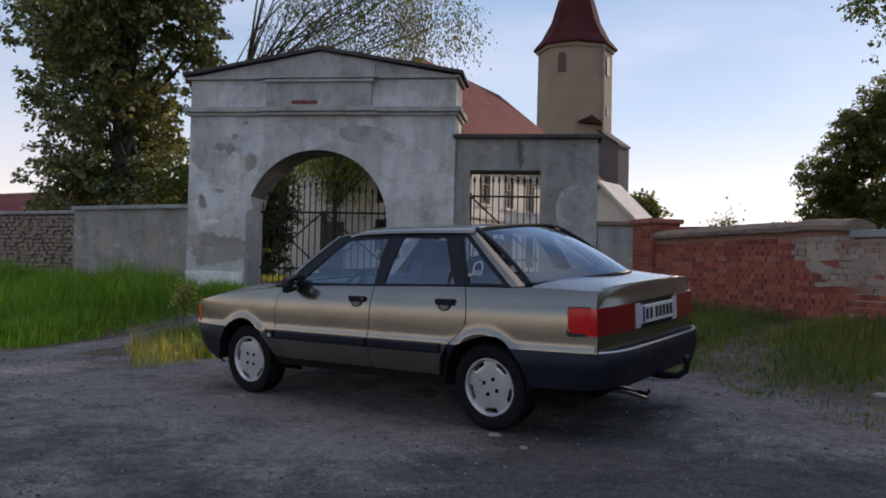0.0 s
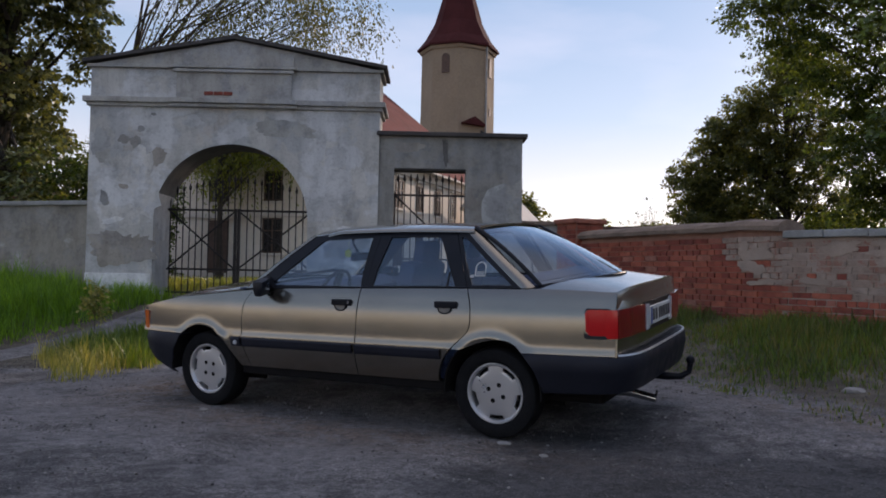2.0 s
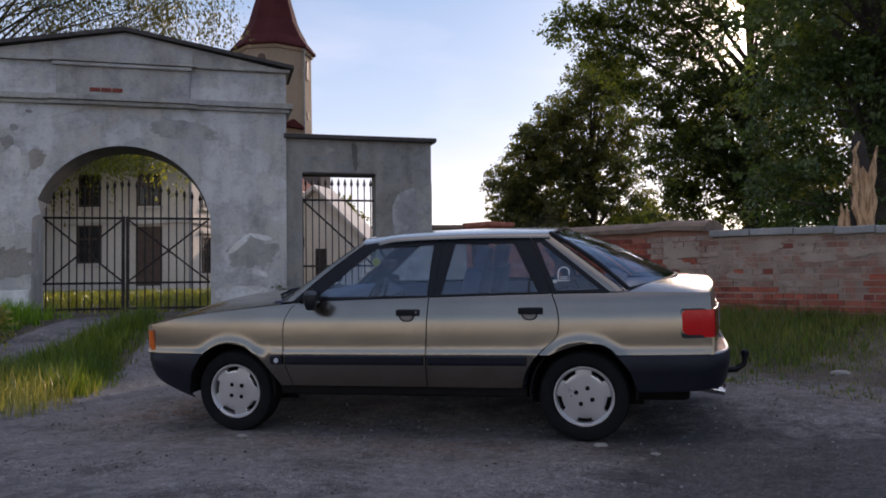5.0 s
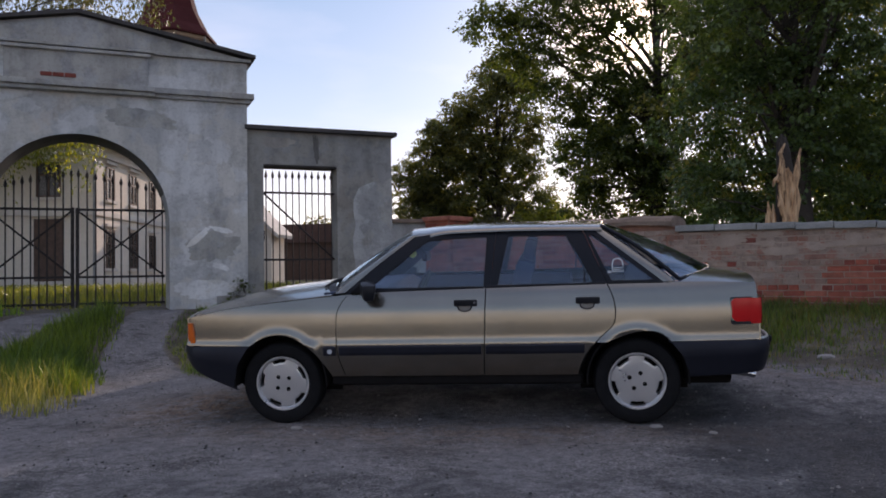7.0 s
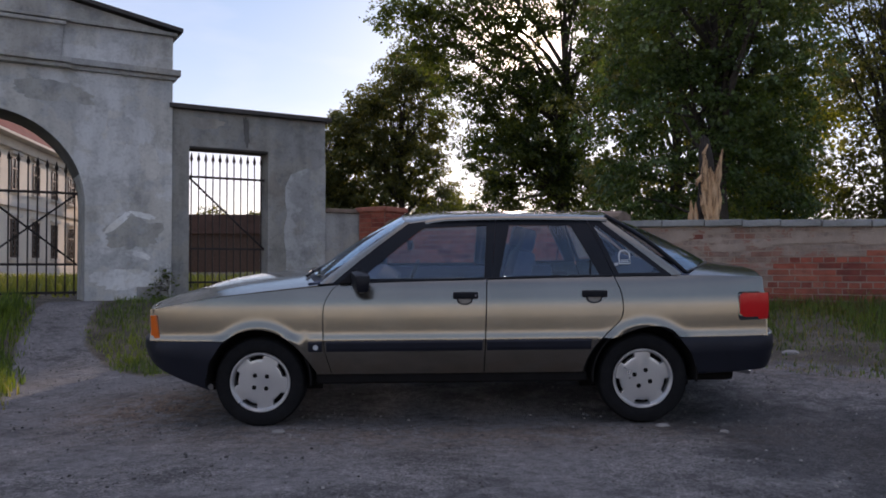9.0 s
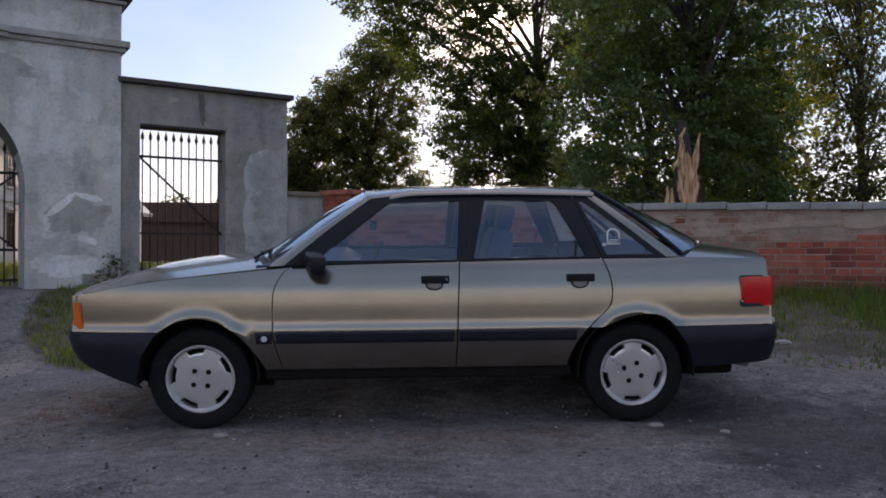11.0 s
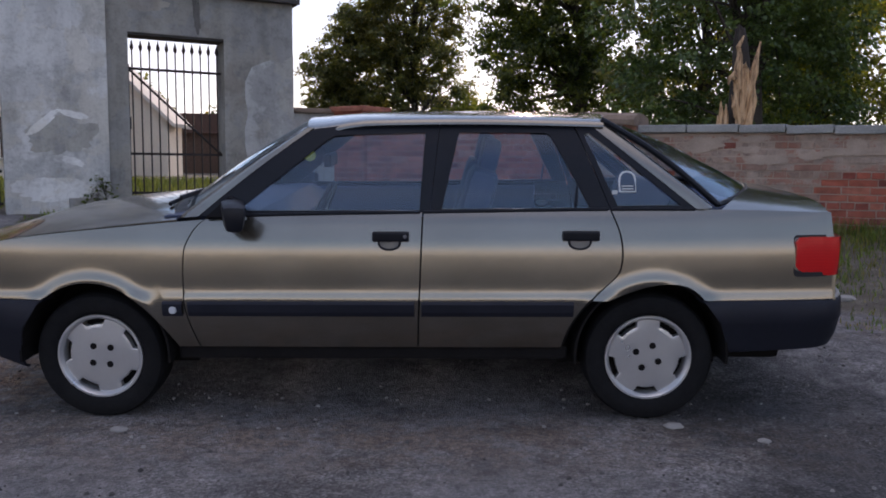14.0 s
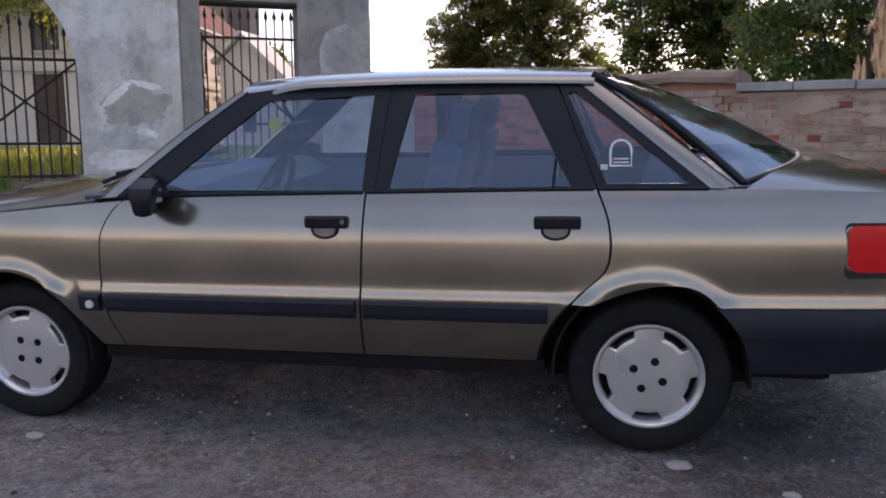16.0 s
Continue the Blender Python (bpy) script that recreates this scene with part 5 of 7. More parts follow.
        tube(bm, pts, [r * (1 - 0.8 * (i / (len(pts) - 1)) ** 1.5) * (1 + 0.25 * (i % 2)) for i in range(len(pts))], 7)
    for _ in range(16):
        a, z0, h = rnd.uniform(math.pi, math.tau), rnd.uniform(1.7, 2.5), rnd.uniform(0.12, 0.3)
        c, e = 0.2 * math.cos(a), 0.14 * math.sin(a)
        tube(bm, [(c * 0.7, e * 0.7, z0 - 0.2), (c, e, z0), (c * rnd.uniform(0.9, 1.25), e, z0 + h)], [0.035, 0.026, 0.004], 5)
    bmesh.ops.translate(bm, verts=bm.verts, vec=(0, -0.16, 0))
    part("torn_wood", bm, M["bare_wood"], s, "pale torn wood with two prongs", smooth=True)
    bm = bmesh.new()
    for x0, x1, h in ((-0.36, -0.42, 2.0), (-0.28, -0.30, 1.95), (-0.44, -0.47, 1.75)):
        tube(bm, [(x0 * 0.6, 0, 0.0), (x0, -0.02, 0.9), (lerp(x0, x1, 0.6), -0.02, h - 0.25), (x1, -0.02, h)], [0.09, 0.075, 0.06, 0.012], 7)
    part("side_splinters", bm, M["bare_wood"], s, smooth=True)
    tree("weed_plant", "dark leafy weed at the foot of the gateway pier", tuple(GATE @ Vector((-2.5, -0.16, 0.58))), 0.01, 0.1,
         [((0, 0, 0.3), (0.2, 0.1, 0.22)), ((-0.2, 0, 0.16), (0.16, 0.1, 0.12))], 26, 7, 0.045, 0.035, "leaf_dark", 51, limbs=24, category="weed")
    tree("weed_plant", "pale flowering weed in the meadow grass", (-5.7, 1.6, 0.2), 0.01, 0.1,
         [((0, 0, 0.45), (0.2, 0.2, 0.25))], 40, 16, 0.05, 0.04, "grass_gold", 52, limbs=14, category="weed")


trees()


# ---- grass ----
def blades(name, label, mat, seed, count, region, height, width, group=""):
    """Tufts of bent blades; region(rng) gives a foot point or None and a height factor."""
    rng = np.random.default_rng(seed)
    rnd = random.Random(seed)
    F, Hh = [], []
    tries = 0
    while len(F) < count and tries < count * 12:
        tries += 1
        got = region(rnd)
        if got:
            x, y, k = got
            for _ in range(rnd.randint(2, 4)):
                xx, yy = x + rnd.gauss(0, 0.035), y + rnd.gauss(0, 0.035)
                F.append((xx, yy, ground_z(xx, yy) - 0.01))
                Hh.append(k * height * rnd.uniform(0.45, 1.15))
    F, Hh = np.array(F), np.array(Hh)[:, None]
    n = len(F)
    a = rng.uniform(0, math.tau, n)
    side = np.stack([np.cos(a), np.sin(a), np.zeros(n)], 1) * width * rng.uniform(0.7, 1.3, n)[:, None]
    b = rng.uniform(0, math.tau, n)
    lean = np.stack([np.cos(b), np.sin(b), np.zeros(n)], 1) * Hh * rng.uniform(0.05, 0.55, n)[:, None]
    up = np.array([0, 0, 1.0])
    m1, tip = F + up * Hh * 0.55 + lean * 0.3, F + up * Hh * 0.95 + lean
    V = np.stack([F - side, F + side, m1 + side * 0.8, m1 - side * 0.8, tip + side * 0.12, tip - side * 0.12], axis=1).reshape(-1, 3)
    base = np.arange(n)[:, None] * 6
    Q = np.concatenate([base + np.array([0, 1, 2, 3]), base + np.array([3, 2, 4, 5])])
    ob = quads(name, V, Q, M[mat])
    tagged(ob, label, "grass", kind="stuff")


def left_meadow(r):
    x, y = r.uniform(-13, -5.4), r.uniform(-4.5, 5)
    d, off = front(x, y), rut_x(RUT_LEFT, y) - x
    e = 0.25 * noise.noise(Vector((x * 1.5, y * 1.5, 2)))
    if not 0.0 < d < 4.9 + e or off < 0.38 + e:
        return None
    if r.random() > 0.1 + 0.9 * smoothstep(4.9 - d + e, 0.0, 0.9) * smoothstep(off + e, 0.3, 0.9):
        return None
    return x, y, (0.3 + 0.7 * smoothstep(4.9 - d, 0, 2.4)) * smoothstep(off, 0.2, 1.3) * (0.75 + 0.8 * noise.noise(Vector((x, y, 0))))


def island(r):
    """Grass between the wheel ruts."""
    x, y = r.uniform(-6.0, -3.3), r.uniform(-0.5, 4.4)
    a, b = x - rut_x(RUT_LEFT, y), rut_x(RUT_RIGHT, y) - x
    e = 0.12 * noise.noise(Vector((x * 2.5, y * 2.5, 3)))
    if a < 0.36 + e or b < 0.3 + e or y < -0.35 - 0.6 * (x + 3.9) + e * 2:
        return None
    if r.random() > 0.12 + 0.88 * smoothstep(min(a, b) + e, 0.3, 0.75):
        return None
    return x, y, (0.35 + 0.65 * smoothstep(min(a, b), 0.25, 0.8)) * r.choice((0.6, 0.8, 1.0, 1.25))


def gold_tuft(r):
    got = island(r)
    if got and got[1] < 1.5 + 0.4 * noise.noise(Vector((got[0] * 2, got[1] * 2, 8))):
        return got
    if r.random() < 0.3:
        x, y = r.uniform(-9.5, -6.5), r.uniform(-1.6, 0.9)
        off, d = rut_x(RUT_LEFT, y) - x, front(x, y)
        if 0.35 < off and 4.2 < d < 5.3:
            return x, y, 0.7
    return None


def green_island(r):
    got = island(r)
    return got if got and got[1] > 0.8 + 0.5 * noise.noise(Vector((got[0] * 2, got[1] * 2, 8))) else None


def right_bank(r):
    x, y = r.uniform(-2.6, 8), r.uniform(-3.0, 7)
    d = front(x, y)
    t = noise.noise(Vector((x * 0.9, y * 0.9, 5)))
    if not 0.02 < d < 2.9 + 0.5 * t or path_dist(x, y) < 0.5:
        return None
    if r.random() > (0.78 + 1.0 * t + 0.5 * (1 - d / 2.9)) * (1 - 0.8 * smoothstep(d, 1.5, 2.5) * smoothstep(x, 1.9, 2.8)):
        return None
    return x, y, (0.3 + 0.85 * (1 - d / 2.9)) * (0.85 + 0.6 * t) * r.choice((0.6, 0.9, 1.0, 1.3))


def gate_strip(r):
    x, y = r.uniform(-4.9, -0.5), r.uniform(0.3, 6.8)
    d, pd = front(x, y), x - rut_x(RUT_RIGHT, y)
    e = noise.noise(Vector((x * 1.3, y * 1.3, 9)))
    if not 0.02 < d < 5.0 or pd < 0.36 + 0.25 * e + 0.75 * smoothstep(3.6 - y, 0.0, 3.0):
        return None
    keep = (1 - smoothstep(d, 3.6 + 0.9 * e, 5.0 + 0.9 * e)) * smoothstep(pd, 0.15, 0.7) * (1 - smoothstep(x, -1.6, -0.5))
    if r.random() > keep:
        return None
    return x, y, 0.35 + 0.65 * keep


def yard(r):
    x, y = r.uniform(-22, 3), r.uniform(5, 26)
    if front(x, y) > -1.2:
        return None
    return x, y, 1.0


blades("grass", "tall lush green meadow grass by the garden wall", "grass", 41, 34000, left_meadow, 0.62, 0.008)
blades("grass", "sparse rough grass on the bank below the brick wall", "grass_dry", 42, 17000, right_bank, 0.19, 0.004)
blades("grass", "green grass on the bank below the brick wall", "grass_bank", 43, 36000, right_bank, 0.18, 0.005)
blades("grass", "green verge grass beside the way to the gateway", "grass_bank", 44, 12000, gate_strip, 0.10, 0.0045)
blades("grass", "yellow-green grass at the tip of the strip between ruts", "grass_gold", 45, 1700, gold_tuft, 0.28, 0.0045)
blades("grass", "green grass strip between the two wheel ruts", "grass_rut", 47, 6500, green_island, 0.3, 0.006)
blades("grass", "yellowish grass of the yard behind the gateway", "grass_yard", 46, 14000, yard, 0.28, 0.018)


# ---- the car ----
def car_mats():
    n = Nodes("metallic_pewter_paint")
    haze = n.noise(2.2, 5)
    col = n.mix(n.ramp(haze, [(0.3, 0.0), (0.7, 1.0)]), (0.205, 0.188, 0.158), (0.235, 0.216, 0.183))
    dust = n.ramp(n.noise(3.0, 6, 0.6), [(0.35, 0.2), (0.75, 0.26)])
    n.set(Base_Color=col, Metallic=0.92, Roughness=dust, Coat_Weight=0.7, Coat_Roughness=0.07)
    M["paint"] = n.m
    M["bumper"] = plain("dark_blue_grey_plastic", (0.012, 0.0135, 0.021), 0.52, vary=0.2, scale=5, bump=0.06, spec=0.22)
    M["black_plastic"] = plain("matt_black_plastic", (0.006, 0.007, 0.011), 0.42, vary=0.2, bump=0.05, spec=0.22)
    M["rubber"] = plain("tyre_rubber", (0.011, 0.011, 0.012), 0.85, vary=0.3, scale=12, bump=0.2, dull=True)
    M["silver"] = plain("silver_wheel_paint", (0.60, 0.60, 0.605), 0.34, 0.75, vary=0.05, scale=4, bump=0)
    M["cup"] = plain("grey_plastic", (0.17, 0.165, 0.155), 0.35, 0.4, vary=0.1, bump=0.02)
    # black for the underside, also standing in for shade in slots and holes
    M["dark_void"] = plain("underseal_and_shade_black", (0.010, 0.009, 0.009), 0.95, vary=0.3, bump=0.1, dull=True)
    M["chrome"] = plain("chrome", (0.62, 0.62, 0.62), 0.15, 1.0, vary=0.05, bump=0)
    M["seat"] = plain("dark_blue_fabric", (0.02, 0.032, 0.072), 0.9, vary=0.25, scale=8, bump=0.3, fine=150)
    M["trim_in"] = plain("blue_interior_plastic", (0.022, 0.038, 0.085), 0.7, vary=0.2, bump=0.1)
    M["plate"] = plain("white_plate", (0.62, 0.62, 0.60), 0.4, vary=0.06, bump=0)
    M["plate_blue"] = plain("blue_plate_band", (0.02, 0.05, 0.25), 0.4, vary=0.08, bump=0)
    M["plate_ink"] = plain("black_print", (0.015, 0.015, 0.018), 0.5, vary=0.1, bump=0)
    M["yellow"] = plain("yellow_green_card", (0.45, 0.5, 0.06), 0.6, vary=0.1, bump=0)
    M["sticker"] = plain("white_sticker", (0.55, 0.58, 0.6), 0.5, vary=0.1, bump=0)

    def lens(name, colour, ridge):
        n = Nodes(name)
        w = n.node("ShaderNodeTexWave", Scale=ridge)
        w.bands_direction = 'Z'
        n.link(n.where(), w.inputs["Vector"])
        n.set(Base_Color=n.mix(n.ramp(w.outputs["Fac"], [(0.0, 0.0), (1.0, 0.16)]), colour, [c * 0.55 for c in colour]), Roughness=0.22, Coat_Weight=0.35, Coat_Roughness=0.05, Subsurface_Weight=0.0)
        n.bump(w.outputs["Fac"], 0.03, 0.002)
        return n.m
    M["red_lens"] = lens("red_lamp_lens", (0.58, 0.013, 0.012), 22)
    M["dark_red_lens"] = lens("dark_red_lamp_lens", (0.2, 0.01, 0.012), 22)
    M["orange_lens"] = lens("orange_lamp_lens", (0.7, 0.13, 0.008), 26)
    M["clear_lens"] = lens("clear_lamp_lens", (0.5, 0.52, 0.54), 30)
    n = Nodes("tinted_car_glass")
    tr = n.t.nodes.new("ShaderNodeBsdfTransparent")
    tr.inputs["Color"].default_value = (0.80, 0.86, 0.91, 1)
    gl = n.t.nodes.new("ShaderNodeBsdfGlossy")
    gl.inputs["Roughness"].default_value = 0.0
    # blue of the mirrored sky is put into the gloss colour
    gl.inputs["Color"].default_value = (0.76, 0.88, 1.0, 1)
    lw = n.node("ShaderNodeLayerWeight", Blend=0.5)
    mx = n.t.nodes.new("ShaderNodeMixShader")
    n.link(n.ramp(lw.outputs["Facing"], [(0.0, 0.085), (0.5, 0.14), (0.75, 0.38), (1.0, 0.92)]), mx.inputs["Fac"])
    n.link(tr.outputs["BSDF"], mx.inputs[1])
    n.link(gl.outputs["BSDF"], mx.inputs[2])
    n.link(mx.outputs["Shader"], n.out.inputs["Surface"])
    M["glass"] = n.m
    n = Nodes("inner_glass_face")
    tr = n.t.nodes.new("ShaderNodeBsdfTransparent")
    tr.inputs["Color"].default_value = (0.93, 0.96, 0.98, 1)
    n.link(tr.outputs["BSDF"], n.out.inputs["Surface"])
    M["glass_in"] = n.m


car_mats()
HF, HR, HZ = -1.273, 1.273, 0.30                 # axles and hub height
AZ, AR = 0.322, 0.34                             # middle and radius of the wheel arches
SIDE = [(0.18, 0.74), (0.3, 0.765), (0.355, 0.788), (0.43, 0.817), (0.51, 0.838), (0.575, 0.8465), (0.595, 0.8451), (0.608, 0.8417), (0.622, 0.8374), (0.65, 0.8338), (0.68, 0.8313), (0.74, 0.8258), (0.81, 0.8174), (0.845, 0.8098), (0.88, 0.7983), (0.94, 0.7756), (0.99, 0.7473)]
TAPER = [(-2.12, 0.84), (-2.0, 0.905), (-1.7, 0.965), (-1.3, 0.99), (-0.8, 1.0), (1.2, 1.0), (1.6, 0.988), (1.9, 0.965), (2.05, 0.945), (2.2, 0.9)]
BELT = [(-2.05, 0.785), (-1.93, 0.80), (-1.6, 0.862), (-1.2, 0.908), (-0.8, 0.947), (-0.5, 0.962), (0.2, 0.974), (1.0, 0.985), (1.6, 0.984), (2.1, 0.968)]


def belt(x):
    return eased(BELT, x)


def half(x, z):
    """Half width of the body at a length and a height, with the flared wheel arches."""
    w = eased(SIDE, z) * eased(TAPER, x)
    for hx in (HF, HR):
        r = math.hypot(x - hx, z - AZ)
        if z > AZ:
            w += 0.0105 * math.exp(-((r - AR - 0.008) / 0.032) ** 2)
    return w


def tail_x(y):
    return 2.142 - 0.055 * min(1.1, abs(y) / 0.76) ** 2.8


def nose_x(y):
    return -2.10 + 0.13 * min(1.1, abs(y) / 0.76) ** 2.8


def arch_z(x, hx, r=AR):
    d = r * r - (x - hx) ** 2
    return AZ + math.sqrt(d) if d > 0 else 0.0


CORE = (0.2, 0.0, 0.72)                          # middle of the cabin


def skin(P, s, th=0.008):
    """A panel of the side s (-1: driver's side, y below 0)."""
    bm = bmesh.new()
    sheet(bm, [[(x, s * y, z) for x, y, z in row] for row in P], th)
    bmesh.ops.recalc_face_normals(bm, faces=bm.faces)
    return bm


def side_grid(xa, xb, bot, top, nu, nv, ex0=None, ex1=None, out=0.0):
    P = []
    for i in range(nu + 1):
        u = i / nu
        row = []
        xm = lerp(xa, xb, u)
        zb, zt = bot(xm), top(xm)
        for j in range(nv + 1):
            z = lerp(zb, zt, j / nv)
            x = lerp(ex0(z) if ex0 else xa, ex1(z) if ex1 else xb, u)
            row.append((x, half(x, z) + out, z))
        P.append(row)
    return P


def glass_y(x, z):
    t = (z - 0.975) / 0.40
    return 0.754 - 0.163 * t - 0.02 * t * t + 0.012 * math.sin(math.pi * min(1, max(0, t)))


def glaze(bm):
    """The outer faces of a pane mirror the sky, the inner ones and the edges are clear."""
    bm.normal_update()
    for f in bm.faces:
        f.material_index = 0 if f.normal.dot(f.calc_center_median() - Vector(CORE)) > 0.02 else 1
    return bm


def ring_panel(outer, inner, s, out=0.0, th=0.02):
    """A flat frame between two outlines of the same count, laid on the side of the cabin."""
    bm = bmesh.new()
    n = len(outer)

    def dense(poly, k=5):
        r = []
        for i in range(n):
            a, b = poly[i], poly[(i + 1) % n]
            for q in range(k):
                r.append((lerp(a[0], b[0], q / k), lerp(a[1], b[1], q / k)))
        return r
    o, i_ = dense(outer), dense(inner)
    m = len(o)

    def vv(p, d):
        return bm.verts.new((p[0], s * (glass_y(*p) + out - d), p[1]))
    A, B, C, D = [vv(p, 0) for p in o], [vv(p, 0) for p in i_], [vv(p, th) for p in o], [vv(p, th) for p in i_]
    for k in range(m):
        q = (k + 1) % m
        bm.faces.new((A[k], A[q], B[q], B[k]))
        bm.faces.new((C[q], C[k], D[k], D[q]))
        bm.faces.new((B[k], B[q], D[q], D[k]))
        bm.faces.new((A[q], A[k], C[k], C[q]))
    bmesh.ops.recalc_face_normals(bm, faces=bm.faces)
    return bm


def pane(poly, s, out=-0.008):
    """Side glass: four corners, filled as a curved grid."""
    a, b, c, d = poly
    P = []
    for i in range(7):
        u = i / 6
        row = []
        for j in range(9):
            v = j / 8
            x = lerp(lerp(a[0], b[0], v), lerp(d[0], c[0], v), u)
            z = lerp(lerp(a[1], b[1], v), lerp(d[1], c[1], v), u)
            row.append((x, s * (glass_y(x, z) + out), z))
        P.append(row)
    bm = bmesh.new()
    sheet(bm, P, 0.004, inside=CORE)
    bmesh.ops.recalc_face_normals(bm, faces=bm.faces)
    return bm


def wheel(car, hx, s, turn):
    c = (hx, 0, HZ)
    y1 = s * 0.785
    bm = bmesh.new()
    lathe(bm, [(0.10, s * 0.60), (0.16, s * 0.62), (0.16, s * 0.69), (0.05, s * 0.70)], 20, 'Y', c)
    w = part("wheel", bm, M["dark_void"], car)
    bm = bmesh.new()
    prof = [(0.198, 0.60), (0.225, 0.592), (0.262, 0.59), (0.285, 0.597), (0.297, 0.615), (0.30, 0.65), (0.30, 0.73), (0.297, 0.757), (0.286, 0.775), (0.262, 0.784), (0.225, 0.782), (0.204, 0.770), (0.197, 0.755), (0.195, 0.68)]
    lathe(bm, [(r, s * h) for r, h in prof], 48, 'Y', c, close=True)
    bmesh.ops.recalc_face_normals(bm, faces=bm.faces)
    part("tyre", bm, M["rubber"], w, smooth=True)
    # outer rim ring
    bm = bmesh.new()
    lathe(bm, [(r, s * h) for r, h in ((0.176, 0.745), (0.18, 0.762), (0.19, 0.772), (0.199, 0.772), (0.2, 0.755), (0.193, 0.70), (0.178, 0.70))], 48, 'Y', c, close=True)
    bmesh.ops.recalc_face_normals(bm, faces=bm.faces)
    rim = part("rim", bm, M["silver"], w, "silver five-slot steel rim cover", smooth=True)
    # notched disc
    bm = bmesh.new()
    N = 180
    out, mid, inn, back = [], [], [], []
    for k in range(N):
        a = k * math.tau / N
        ph = ((math.degrees(a) - turn + 36) % 72) - 36
        r = lerp(0.148, 0.181, smoothstep(abs(ph), 15.0, 19.5))
        out.append(bm.verts.new((hx + r * math.cos(a), s * 0.749, HZ + r * math.sin(a))))
        back.append(bm.verts.new((hx + r * math.cos(a), s * 0.715, HZ + r * math.sin(a))))
        mid.append(bm.verts.new((hx + 0.135 * math.cos(a), s * 0.7515, HZ + 0.135 * math.sin(a))))
        inn.append(bm.verts.new((hx + 0.085 * math.cos(a), s * 0.7525, HZ + 0.085 * math.sin(a))))
    for k in range(N):
        q = (k + 1) % N
        bm.faces.new((out[k], out[q], mid[q], mid[k]))
        bm.faces.new((mid[k], mid[q], inn[q], inn[k]))
        bm.faces.new((back[q], back[k], out[k], out[q]))
    bm.faces.new(inn)
    bm.faces.new(back[::-1])
    bmesh.ops.recalc_face_normals(bm, faces=bm.faces)
    part("wheel_disc", bm, M["silver"], w)
    # black plate stands in for the shade behind the slots
    bm = bmesh.new()
    lathe(bm, [(0.182, s * 0.70), (0.05, s * 0.705)], 32, 'Y', c)
    part("slot_shadow_plate", bm, M["dark_void"], w)
    # dark discs on the face stand in for the shade inside the lug holes
    for k in range(4):
        a = radians(turn + 12 + 90 * k)
        p = Vector((hx + 0.057 * math.cos(a), 0, HZ + 0.057 * math.sin(a)))
        bm = bmesh.new()
        rod(bm, (p.x, s * 0.74, p.z), (p.x, s * 0.7545, p.z), 0.0155, n=14)
        part("lug_hole_disc", bm, M["dark_void"], w)


